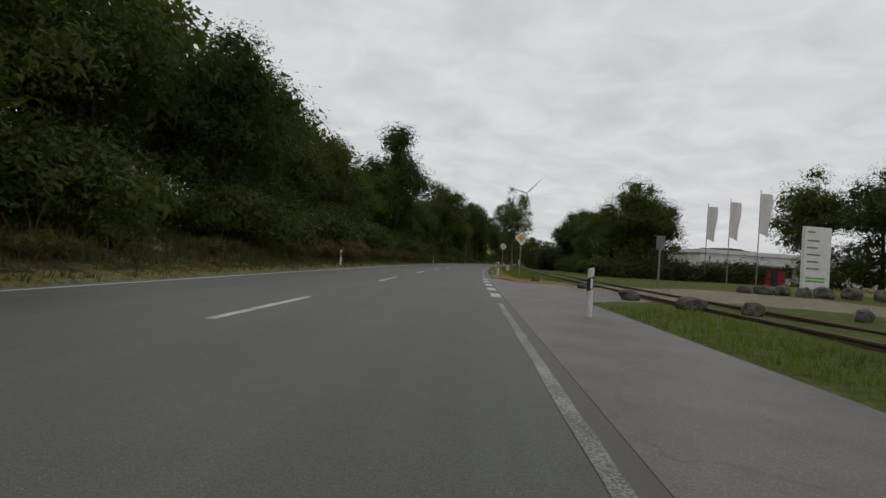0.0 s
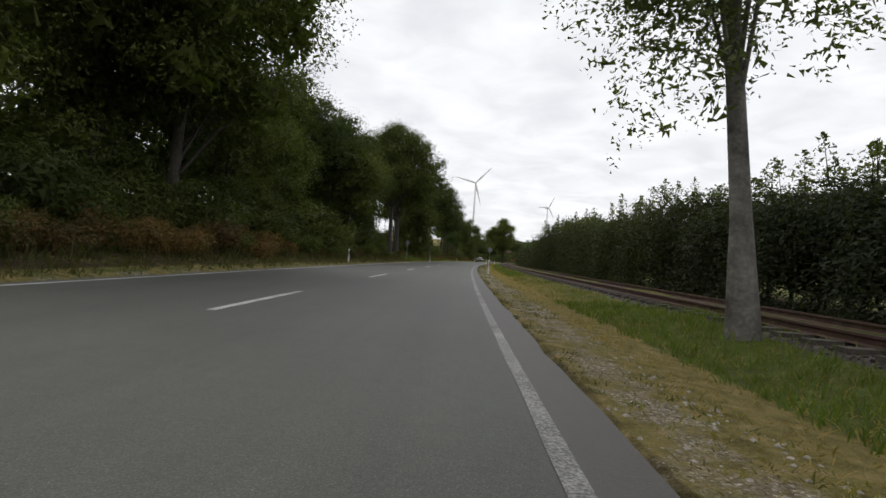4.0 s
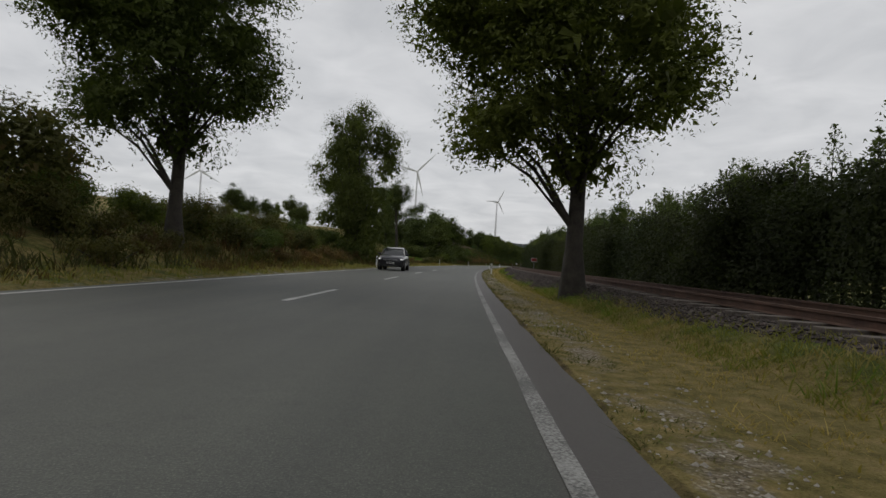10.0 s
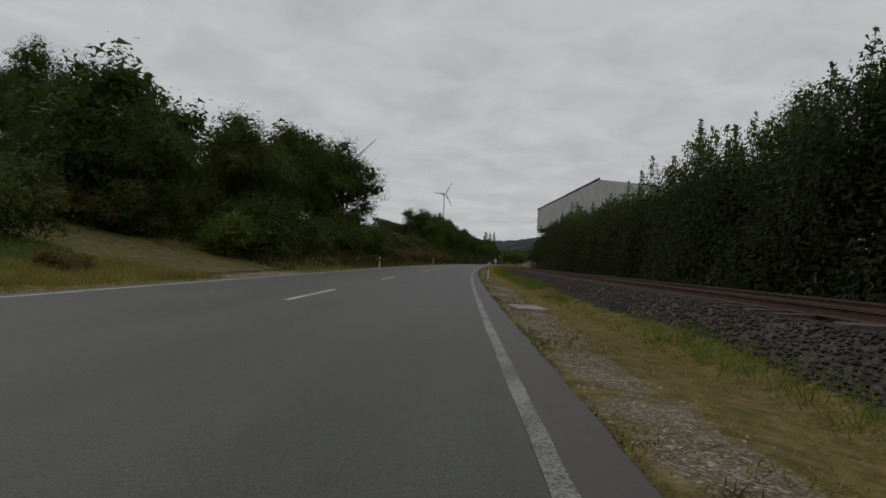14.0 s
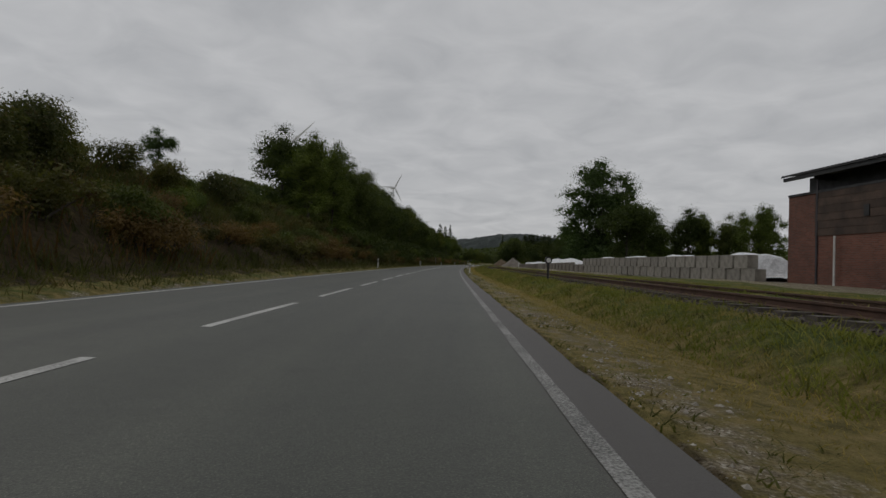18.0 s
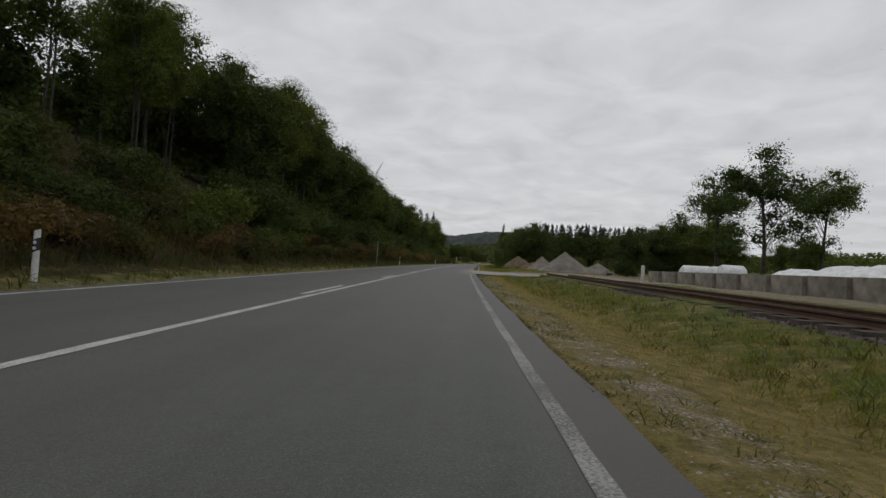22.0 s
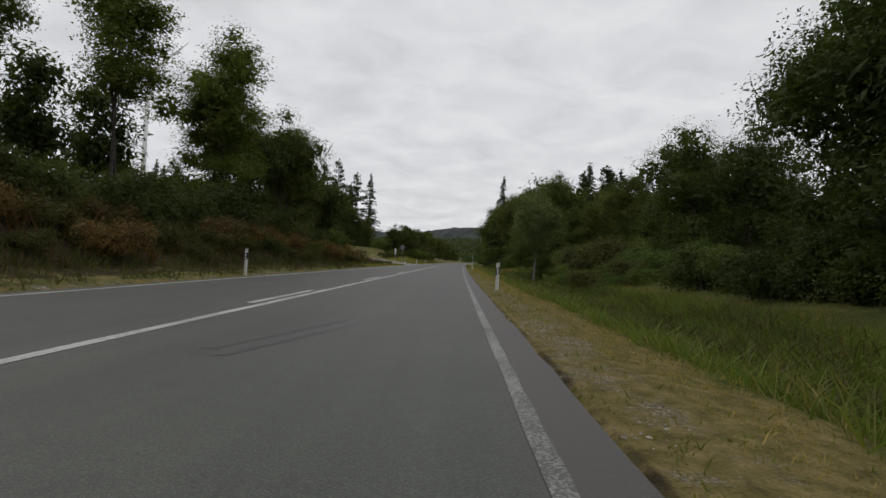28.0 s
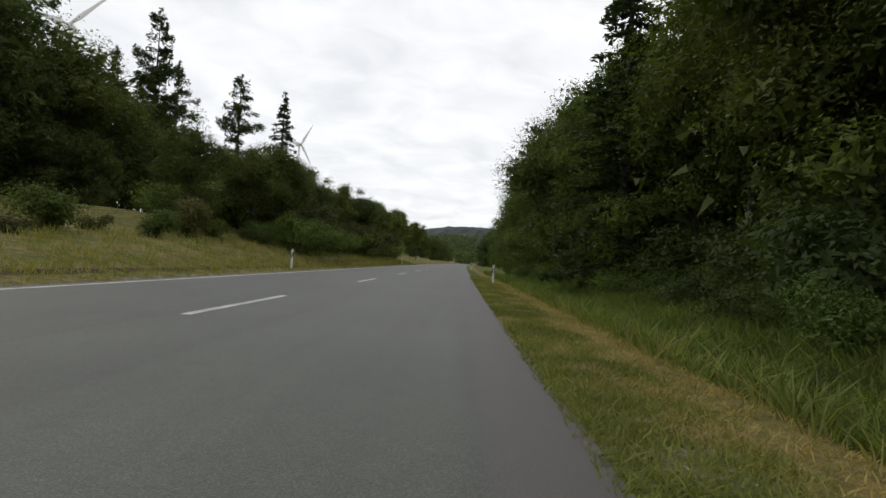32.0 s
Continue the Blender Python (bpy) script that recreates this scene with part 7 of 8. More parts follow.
# ---- business entrance at the start ----
bd = new("company_board"); bd.matrix_basis = at(37.5, 21.2, ground_z(37.5, 21.2), 14)
part("panel", boxed(-0.95, 0.75, -0.12, 0.12, 0.3, 4.3, bevel=0.02), M_SIGN_WHITE, bd)
part("side_panel", boxed(0.752, 1.05, -0.1, 0.1, 0.3, 4.3, bevel=0.02), M_SIGN_WHITE, bd)
part("plinth", boxed(-0.9, 0.98, -0.2, 0.2, -0.2, 0.3, bevel=0.03), M_CONCRETE, bd)
for z, w, mat in ((3.95, 0.55, M_SIGN_GREY), (3.4, 0.9, M_SIGN_GREY), (2.95, 0.8, M_SIGN_GREY), (2.5, 1.0, M_SIGN_GREY), (2.05, 0.85, M_SIGN_GREY), (1.6, 0.95, M_SIGN_GREY), (1.0, 1.4, M_SIGN_GREEN), (0.8, 1.4, M_SIGN_GREEN)):
    part("line_bar", boxed(-0.75, -0.75 + w, -0.126, -0.1225, z - 0.05, z + 0.05), mat, bd)
tagged(bd, "tall white company sign board with grey and green lines", "sign board")
for s, u in ((45.1, 21.1), (50.8, 21.2), (55.2, 20.9)):
    fl = new("flagpole"); fl.matrix_basis = at(s, u, ground_z(s, u), 8)
    part("pole", rod(nb(), (0, 0, -0.3), (0, 0, 7.4), 0.05, 0.03), M_ZINC, fl)
    n, m_ = 8, 14
    vv = np.array([(0.05 + 0.95 * i / n * (1 - 0.25 * j / m_), 0.1 * math.sin(i * 1.1 + j * 0.5) * (i / n), 7.2 - 3.1 * j / m_ - 0.25 * i / n * (j / m_)) for j in range(m_ + 1) for i in range(n + 1)])
    ff = np.array([(j * (n + 1) + i, j * (n + 1) + i + 1, (j + 1) * (n + 1) + i + 1, (j + 1) * (n + 1) + i) for j in range(m_) for i in range(n)])
    put("flag", fast_mesh("flag", vv, ff, M_CLOTH, smooth=True), fl, None, "pale upright banner")
    part("finial", rod(nb(), (0, 0, 7.4), (0, 0, 7.5), 0.05, 0.02), M_ZINC, fl)
    tagged(fl, "grey flagpole with a pale hanging banner", "flagpole", "entrance flagpoles")
hb = hedge_mesh("low_hedge", 61, 8.0, 2.4, 2.0, 3000, 0.2, 6)
for k, (s, u, turn) in enumerate(((55, 14.5, 90), (55.5, 21, 90), (60, 24, 60))):
    plant("hedge", hb, ("foliage", "shoot_growth", "stem_frame"), at(s, u, ground_z(s, u), turn), "clipped low dark hedge by the entrance", "hedge", "entrance hedges")
sh = new("shop_hall"); sh.matrix_basis = at(108, 58, ground_z(108, 58), 10)
part("wall", boxed(-22, 22, -0.2, 14, -0.5, 4.6), M_WHITE_WALL, sh)
part("roof", boxed(-22.6, 22.6, -0.8, 14.4, 4.6, 5.3, bevel=0.05), M_CLAD, sh, "pale flat roof edge")
part("canopy", boxed(-22, 6, -3.2, -0.21, 2.9, 3.2, bevel=0.03), M_CLAD, sh)
for x in np.arange(-20, 20, 3.2):
    w_ = part("window", boxed(x, x + 2.2, -0.26, -0.205, 0.9, 2.3), M_SIGN_WHITE, sh)
    part("pane", boxed(x + 0.08, x + 2.12, -0.275, -0.262, 0.98, 2.22), M_GLASS, w_)
for x in (-21, -14, -7, 0):
    part("post", rod(nb(), (x, -3.0, -0.3), (x, -3.0, 2.9), 0.06), M_ZINC, sh)
tagged(sh, "long low white commercial building with pale flat roof", "building")
rk = new("red_kiosk"); rk.matrix_basis = at(60, 29, ground_z(60, 29), 10)
part("wall", boxed(-1.2, 1.2, -0.8, 0.8, -0.2, 1.9), M_SIGN_RED, rk)
part("roof", boxed(-1.35, 1.35, -0.95, 0.95, 1.9, 2.05, bevel=0.02), M_ROOF, rk)
part("door", boxed(-0.4, 0.4, -0.83, -0.805, -0.15, 1.75), M_STEEL_DARK, rk)
tagged(rk, "small dark red shed by the entrance", "shed")

# ---- barn on the left hill ----
bn = new("barn"); bn.matrix_basis = at(226, -52, ground_z(226, -52), 20)
part("wall", boxed(-9, 9, -6, 6, -1.0, 4.5), M_WOOD, bn)
bm = nb()
vs = [bm.verts.new(p) for p in ((-9.6, -6.8, 4.3), (9.6, -6.8, 4.3), (9.6, 0, 8.2), (-9.6, 0, 8.2), (-9.6, 6.8, 4.3), (9.6, 6.8, 4.3))]
bm.faces.new((vs[0], vs[1], vs[2], vs[3])); bm.faces.new((vs[3], vs[2], vs[5], vs[4]))
bmesh.ops.solidify(bm, geom=bm.faces[:], thickness=0.18)
part("roof", bm, M_ROOF, bn)
bm = nb()
for x in (-9, 9):
    t_ = [bm.verts.new(p) for p in ((x, -6, 4.5), (x, 6, 4.5), (x, 0, 8.0))]
    bm.faces.new(t_)
bmesh.ops.solidify(bm, geom=bm.faces[:], thickness=0.1)
part("gable", bm, M_WOOD, bn)
part("door", boxed(-2, 2, -6.06, -6.005, -0.5, 3.2), M_STEEL_DARK, bn)
tagged(bn, "dark wooden barn with dark roof on the rise", "barn")

# ---- pale canopy hall ----


def corrugated(length, z0, z1, depth=0.04, pitch=0.2):
    """A ribbed sheet standing along y, facing -x."""
    n = int(length / pitch) * 4
    ys = np.linspace(0, length, n + 1)
    xs = np.where((np.arange(n + 1) % 4) < 2, 0.0, -depth)
    v = np.concatenate([np.stack([xs, ys, np.full(n + 1, z0)], 1), np.stack([xs, ys, np.full(n + 1, z1)], 1)])
    f = np.array([(i + 1, i, n + 1 + i, n + 2 + i) for i in range(n)])
    return v, f


p0, p1 = Vector(grid_xyz(380.5, 9.8, 0.0)), Vector(grid_xyz(407.8, 7.5, 0.0))
d_ = (p1 - p0)
hall_len = d_.length
hm = Matrix.Translation(p0) @ Matrix.Rotation(math.atan2(-d_.x, d_.y), 4, "Z")
hl = new("loading_hall"); hl.matrix_basis = hm
v, f = corrugated(hall_len, 5.35, 8.0)
put("fascia", fast_mesh("fascia", v, f, M_CLAD), hl, None, "pale ribbed metal fascia")
part("trim", boxed(-0.08, 0.06, -0.05, hall_len + 0.05, 8.0, 8.14, bevel=0.01), M_STEEL_DARK, hl)
v, f = corrugated(16.0, 5.35, 8.0)
v2 = np.stack([v[:, 1], v[:, 0], v[:, 2]], 1)
v2[:, 2] = np.where(v2[:, 2] > 6, v2[:, 2] - 0.05 * v2[:, 0], v2[:, 2])
put("gable_sheet", fast_mesh("gable_sheet", v2, f, M_CLAD), hl, None, "pale ribbed metal end wall")
v3 = v2.copy(); v3[:, 1] = hall_len - v3[:, 1]
put("gable_sheet", fast_mesh("gable_sheet", v3, f, M_CLAD), hl, None, "pale ribbed metal end wall")
part("soffit", boxed(0.05, 16, 0.05, hall_len - 0.05, 5.3, 5.5), M_STEEL_DARK, hl)
part("roof", boxed(0.05, 16, 0.05, hall_len - 0.05, 7.2, 7.6), M_ROOF, hl)
for y in np.arange(1.0, hall_len, 5.0):
    part("column", boxed(4.9, 5.2, y - 0.12, y + 0.12, -0.3, 5.3), M_STEEL_DARK, hl)
    part("beam", boxed(0.1, 15.5, y - 0.1, y + 0.1, 5.0, 5.298), M_STEEL_DARK, hl)
part("rear_wall", boxed(9.0, 9.3, 0, hall_len, -0.5, 5.3), M_OLD_CONCRETE, hl)
tagged(hl, "pale ribbed metal loading canopy above a dark open bay", "building")
hu = new("brick_hut"); hu.matrix_basis = at(394, 10.6, ground_z(394, 10.6), 3)
part("wall", boxed(-1.3, 1.6, -2.0, 2.0, -0.3, 2.6), M_BRICK, hu)
part("roof", boxed(-1.5, 1.8, -2.2, 2.2, 2.6, 2.78, bevel=0.02), M_CONCRETE, hu)
part("door", boxed(-0.2, 0.9, -2.05, -2.005, -0.25, 1.9), M_SIGN_WHITE, hu, "pale metal door")
tagged(hu, "small brick hut beneath the loading canopy", "hut")

# ---- brick hall ----
q0, q1 = Vector(grid_xyz(408.0, 21.2, 0.0)), Vector(grid_xyz(461.6, 17.7, 0.0))
e_ = q1 - q0
bl = e_.length
bh = new("brick_hall"); bh.matrix_basis = Matrix.Translation(q0 + Vector((0, 0, 0.3))) @ Matrix.Rotation(math.atan2(-e_.x, e_.y), 4, "Z") @ Matrix.Diagonal((1, 1, 1.05, 1))
part("wall", boxed(0, 0.3, 0, bl, -0.4, 4.55), M_BRICK, bh)
part("end_wall", boxed(0.3, 14, bl - 0.3, bl, -0.4, 4.55), M_BRICK, bh)
part("end_wall", boxed(0.3, 14, 0, 0.3, -0.4, 4.55), M_BRICK, bh)
part("rear_wall", boxed(14, 14.3, 0, bl, -0.4, 6.4), M_BRICK, bh)
# added dark sheet behind the open eaves gap, standing in for the shade inside
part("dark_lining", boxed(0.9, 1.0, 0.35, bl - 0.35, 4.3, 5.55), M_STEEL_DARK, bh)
M_BOARD = surface("weathered_board", (0.035, 0.025, 0.02), (0.105, 0.07, 0.053), 0.9, 1.1, 18.0, 0.5, vary=0.25)
for bay in range(10):
    for row in range(6):
        y_ = 0.3 + bay * 5.1
        part("board", boxed(-0.035 - 0.006 * ((row * 3 + bay) % 4), -0.003, y_ + 0.004, min(y_ + 5.09, bl - 0.02), 2.45 + 0.36 * row + 0.02 * ((bay * 7) % 3), 2.8 + 0.36 * row, bevel=0.004), M_BOARD, bh)
part("wall_plate", boxed(-0.05, 0.33, 0, bl, 4.55, 4.66), M_STEEL_DARK, bh)
n_ = int(bl / 0.25) * 2
ys = np.linspace(-0.1, bl + 0.08, n_ + 1)
zr = 5.62 + 0.045 * (np.arange(n_ + 1) % 2)
v = np.concatenate([np.stack([np.full(n_ + 1, -0.42), ys, zr], 1), np.stack([np.full(n_ + 1, 7.0), ys, zr + 0.75], 1), np.stack([np.full(n_ + 1, 14.8), ys, zr], 1),
                    np.stack([np.full(n_ + 1, -0.42), ys, zr - 0.1], 1)])
f = np.concatenate([np.array([(r * (n_ + 1) + i, r * (n_ + 1) + i + 1, (r + 1) * (n_ + 1) + i + 1, (r + 1) * (n_ + 1) + i) for i in range(n_)]) for r in (0, 1)] + [np.array([(3 * (n_ + 1) + i, 3 * (n_ + 1) + i + 1, i + 1, i) for i in range(n_)])])
put("roof", fast_mesh("roof", v, f, M_ROOF), bh, None, "dark corrugated roof")
part("eaves_beam", boxed(-0.35, -0.2, 0, bl, 5.35, 5.52), M_STEEL_DARK, bh)
for y in np.arange(0.15, bl + 0.1, 5.1):
    part("column", boxed(-0.06, -0.002, y - 0.06, y + 0.06, -0.4, 5.35), M_BLUE_STEEL, bh)
    part("roof_beam", boxed(-0.2, 1.0, y - 0.06, y + 0.06, 5.2, 5.5), M_STEEL_DARK, bh)
for y in (bl - 3.6, bl - 30):
    part("downpipe", rod(nb(), (-0.2, y, -0.4), (-0.2, y, 2.4), 0.05), M_WHITE, bh, "pale plastic downpipe")
part("meter_box", boxed(-0.1, -0.06, bl - 5.5, bl - 5.2, 3.2, 3.7), M_STEEL_DARK, bh)
tagged(bh, "long brick storage hall with weathered boards and dark corrugated roof", "building")
for s, u, w in ((414, 15.8, 1.4), (418, 16.0, 1.2), (409.5, 15.0, 1.3)):
    pt = new("timber_stack"); pt.matrix_basis = at(s, u, ground_z(s, u), RNG.uniform(-6, 6))
    for j in range(4):
        for i in range(3):
            part("plank", boxed(-0.5 + 0.34 * i, -0.2 + 0.34 * i, -w, w, 0.1 + 0.14 * j, 0.22 + 0.14 * j, bevel=0.008), M_WOOD, pt)
    part("bearer", boxed(-0.55, 0.55, -w * 0.7 - 0.05, -w * 0.7 + 0.05, -0.05, 0.098), M_SLEEPER, pt)
    part("bearer", boxed(-0.55, 0.55, w * 0.7 - 0.05, w * 0.7 + 0.05, -0.05, 0.098), M_SLEEPER, pt)
    tagged(pt, "low stack of weathered timber by the brick hall", "timber stack", "timber stacks")

# ---- concrete block wall ----
bw = tagged(new("block_wall"), "pale concrete block wall in two courses", "wall", kind="structure")
blocks = {}
for L_ in (1.58, 0.78):
    bm = boxed(-0.3, 0.3, -L_ / 2, L_ / 2, 0.0, 0.785, bevel=0.02)
    me = bpy.data.meshes.new("concrete_block"); bm.to_mesh(me); bm.free(); me.materials.append(M_CONCRETE)
    blocks[L_] = me
wall_u = lambda s: float(np.interp(s, [461, 500, 567], [16.2, 15.0, 12.6]))
for row in range(2):
    s = 462.2 + 0.8 * row
    while s < 499:
        put("concrete_block", blocks[1.58], bw, at(s, wall_u(s) + RNG.uniform(-0.015, 0.015), 0.33 + 0.79 * row, -1.6 + RNG.uniform(-0.5, 0.5)))
        s += 1.6
bw2 = tagged(new("retaining_wall"), "stained low concrete retaining wall", "wall", kind="structure")
s = 500.5
k = 0
while s < 567:
    h_ = 1.55 - 0.008 * (s - 500) - (0.3 if s < 503 else 0)
    bm = boxed(-0.12, 0.12, -1.235, 1.235, -0.3, h_ - 0.35, bevel=0.012)
    part("wall_panel", bm, M_CONCRETE if k in (12, 13) else M_OLD_CONCRETE, bw2, "", at(s, wall_u(s) + RNG.uniform(-0.008, 0.008), 0.33, -2.0 + RNG.uniform(-0.1, 0.1)))
    s += 2.49
    k += 1
pst = new("yard_post"); pst.matrix_basis = at(567.5, 12.5, ground_z(567.5, 12.5), 0)
part("post", boxed(-0.1, 0.1, -0.1, 0.1, -0.2, 1.5, bevel=0.01), M_WHITE, pst)
tagged(pst, "pale square post at the end of the wall", "post")

# ---- white wrapped bales behind the wall ----
rngb = np.random.default_rng(3)
bale_meshes = []
for j in range(3):
    bm = nb()
    bmesh.ops.create_cone(bm, cap_ends=True, segments=20, radius1=0.62, radius2=0.62, depth=1.25, matrix=Matrix.Rotation(radians(90), 4, "X"))
    bmesh.ops.bevel(bm, geom=[e for e in bm.edges if len(e.link_faces) == 2 and any(len(f_.verts) > 8 for f_ in e.link_faces)], offset=0.14, segments=3, affect="EDGES", profile=0.5)
    for v_ in bm.verts:
        v_.co += Vector((noise.noise(v_.co * 2 + Vector((j * 7, 0, 0))), noise.noise(v_.co * 2 + Vector((0, j * 7, 0))), noise.noise(v_.co * 2 + Vector((0, 0, j * 7))))) * 0.07
        v_.co.z += 0.58
    me = bpy.data.meshes.new("wrapped_bale"); bm.to_mesh(me); bm.free(); me.materials.append(M_FOIL)
    me.polygons.foreach_set("use_smooth", np.full(len(me.polygons), True))
    bale_meshes.append(me)


def bale(s, u, z):
    ob = put("wrapped_bale", bale_meshes[rngb.integers(3)], None, at(s, u, z, 90 + rngb.uniform(-6, 6), rngb.uniform(0.95, 1.05)))
    return tagged(ob, "white foil-wrapped round bale behind the concrete wall", "hay bale", "wrapped bales")


def foil_cover(s0, s1, du, wide, z0, z1, seed):
    """Crumpled white foil drawn over a long silage heap, with a frayed lower edge."""
    rng = np.random.default_rng(seed)
    ss = np.arange(s0, s1, 0.22)
    f = np.linspace(0, 1, 15)
    S, F_ = np.meshgrid(ss, f, indexing="ij")
    end = smooth01(S, s0, s0 + 1.6) * (1 - smooth01(S, s1 - 1.8, s1 - 0.2))
    hump = np.sin(np.pi * F_) ** 0.45 * (0.86 + 0.1 * np.sin(S * 0.6 + seed) + 0.05 * np.sin(S * 2.3))
    Z = z0 + (z1 - z0) * (0.25 + 0.75 * end) * hump + rng.normal(size=S.shape) * 0.028 - 0.3 * (F_ < 0.01) - 0.3 * (F_ > 0.99)
    U = np.interp(S, [461, 500, 567], [16.2, 15.0, 12.6]) + du + wide * F_ + rng.normal(size=S.shape) * 0.03
    ii = np.arange(S.size).reshape(S.shape)
    me = fast_mesh("silage_cover", grid_xyz(S, U, Z).reshape(-1, 3), np.stack([ii[:-1, :-1], ii[:-1, 1:], ii[1:, 1:], ii[1:, :-1]], -1).reshape(-1, 4), M_FOIL)
    return tagged(put("silage_heap", me), "long silage heap under crumpled white foil behind the wall", "silage heap", "silage heaps")


foil_cover(464, 505.5, 0.35, 4.5, 0.3, 2.2, 4)
foil_cover(511.5, 537, 0.3, 4.2, 0.3, 2.2, 5)
foil_cover(538, 555, 0.25, 3.6, 0.3, 1.72, 6)
for s in (558.5, 559.9, 562.5, 563.9):
    bale(s, wall_u(s) + 1.8, 0.35)

# ---- heaps ----


def heap(s, u, wx, wy, h, mat, label, seed, sharp=1.1):
    n = 34
    g = np.linspace(-1, 1, n)
    X, Y = np.meshgrid(g, g, indexing="ij")
    R = np.sqrt(X ** 2 + Y ** 2)
    Z = np.clip(1 - R, 0, 1) ** sharp
    wob = np.array([[noise.noise(Vector((x * 2.2, y * 2.2, seed))) * 0.22 + noise.noise(Vector((x * 7, y * 7, seed))) * 0.06 for y in g] for x in g])
    Z = Z * (1 + wob) * h - 0.12
    Z = np.minimum(Z, h * 0.97)
    Z = np.where(R > 0.97, -1.1, Z)
    ii = np.arange(n * n).reshape(n, n)
    f = np.stack([ii[:-1, :-1], ii[1:, :-1], ii[1:, 1:], ii[:-1, 1:]], -1).reshape(-1, 4)
    me = fast_mesh("heap", np.stack([X * wx / 2, Y * wy / 2, Z], -1).reshape(-1, 3), f, mat, smooth=True)
    return tagged(put("mound", me, None, at(s, u, ground_z(s, u), seed * 40)), label, "heap", "heaps in the yard")


heap(603.5, 12.8, 8.5, 8.5, 3.0, M_SAND, "tall grey gravel heap beside the meadow", 1)
heap(606, 17.5, 7.5, 6.5, 1.7, M_SAND, "lower grey gravel heap beside the tall one", 2, 0.9)
heap(633, 13.0, 7.0, 7.0, 2.6, M_SAND, "pointed grey gravel heap at the meadow edge", 3)
heap(652, 9.6, 7.0, 8.0, 2.9, M_EARTH, "overgrown brown earth mound", 4, 0.7)
heap(648, 12.5, 6.0, 6.0, 1.6, M_EARTH, "low brown earth mound with grass", 5, 0.7)
for s, u in ((650, 8.5), (653, 10.5), (648, 12)):
    bush(s, u, 0.7, 3, "mound scrub")

# ---- wind turbines ----


def turbine(x, y, ground_level, hub, radius, angles, yaw):
    root = new("wind_turbine")
    root.matrix_basis = Matrix.Translation((x, y, ground_level)) @ Matrix.Rotation(radians(yaw), 4, "Z")
    h = hub - ground_level
    part("tower", rod(nb(), (0, 0, 0), (0, 0, h), 2.6, 1.4, 24), M_TURBINE, root, smooth=True)
    part("nacelle", boxed(-1.8, 1.8, -4, 8, h - 0.4, h + 3.4, bevel=0.8), M_TURBINE, root)
    hubp = part("hub", rod(nb(), (0, -4, h + 1.5), (0, -7.2, h + 1.5), 1.8, 0.9, 16), M_TURBINE, root)
    for a_ in angles:
        bm = nb()
        st = [(0.0, 1.0, 1.0), (0.08, 1.1, 0.8), (0.2, 1.9, 0.45), (0.5, 1.2, 0.3), (0.8, 0.75, 0.18), (1.0, 0.12, 0.06)]
        rings = []
        for t, c, th in st:
            z = t * radius
            rings.append([bm.verts.new((x_, y_, z)) for x_, y_ in ((-c, 0), (-c * 0.2, -th), (c, -th * 0.3), (c, th * 0.3), (-c * 0.2, th))])
        for r0, r1 in zip(rings, rings[1:]):
            for i in range(5):
                bm.faces.new((r0[i], r0[(i + 1) % 5], r1[(i + 1) % 5], r1[i]))
        bm.faces.new(rings[-1])
        part("blade", bm, M_TURBINE, root, "", Matrix.Translation((0, -5.8, h + 1.5)) @ Matrix.Rotation(radians(90 - a_), 4, "Y"))
    return tagged(root, "white three-bladed wind turbine on the horizon", "wind turbine", "wind turbines")


turbine(94.9, 1214.4, 10, 152.0, 47, (166, 46, 286), -8)
turbine(299.6, 1473.5, 10, 139.0, 32, (62, 182, 302), 18)
turbine(-287, 1285, 30, 134.0, 44, (92, 212, 332), -10)

# ---- oncoming car, as it stands beside the bank ----


def loft(sections, mat_index=None):
    """A closed skin over cross-sections of equal point counts."""
    bm = nb()
    rings = [[bm.verts.new(p) for p in sec] for sec in sections]
    k = len(rings[0])
    for r0, r1 in zip(rings, rings[1:]):
        for i in range(k):
            bm.faces.new((r0[i], r0[(i + 1) % k], r1[(i + 1) % k], r1[i]))
    bm.faces.new(rings[0][::-1]); bm.faces.new(rings[-1])
    bmesh.ops.recalc_face_normals(bm, faces=bm.faces[:])
    return bm


car = new("car"); car.matrix_basis = at(278.4, -5.85, 0.005, 2)
# nose at -y
secs = []
for y, w, z0, z1 in ((-2.17, 0.58, 0.4, 0.7), (-2.12, 0.76, 0.3, 0.84), (-2.0, 0.85, 0.25, 0.93), (-1.6, 0.885, 0.24, 1.0), (-1.05, 0.9, 0.24, 1.06), (-0.4, 0.905, 0.24, 1.08), (0.5, 0.905, 0.24, 1.1), (1.3, 0.9, 0.26, 1.13), (1.85, 0.87, 0.3, 1.12), (2.1, 0.78, 0.38, 1.0), (2.16, 0.66, 0.46, 0.86)):
    secs.append([(-w, y, z0 + 0.14), (-w * 0.9, y, z0), (w * 0.9, y, z0), (w, y, z0 + 0.14), (w * 1.005, y, z0 + (z1 - z0) * 0.45), (w * 1.0, y, z0 + (z1 - z0) * 0.68), (w * 0.95, y, z1 - 0.07), (w * 0.8, y, z1), (-w * 0.8, y, z1), (-w * 0.95, y, z1 - 0.07), (-w, y, z0 + (z1 - z0) * 0.68), (-w * 1.005, y, z0 + (z1 - z0) * 0.45)])
bd_ = part("body", loft(secs), M_CAR, car, smooth=True)
md = bd_.modifiers.new("round", "BEVEL"); md.width, md.segments = 0.03, 2
secs = []
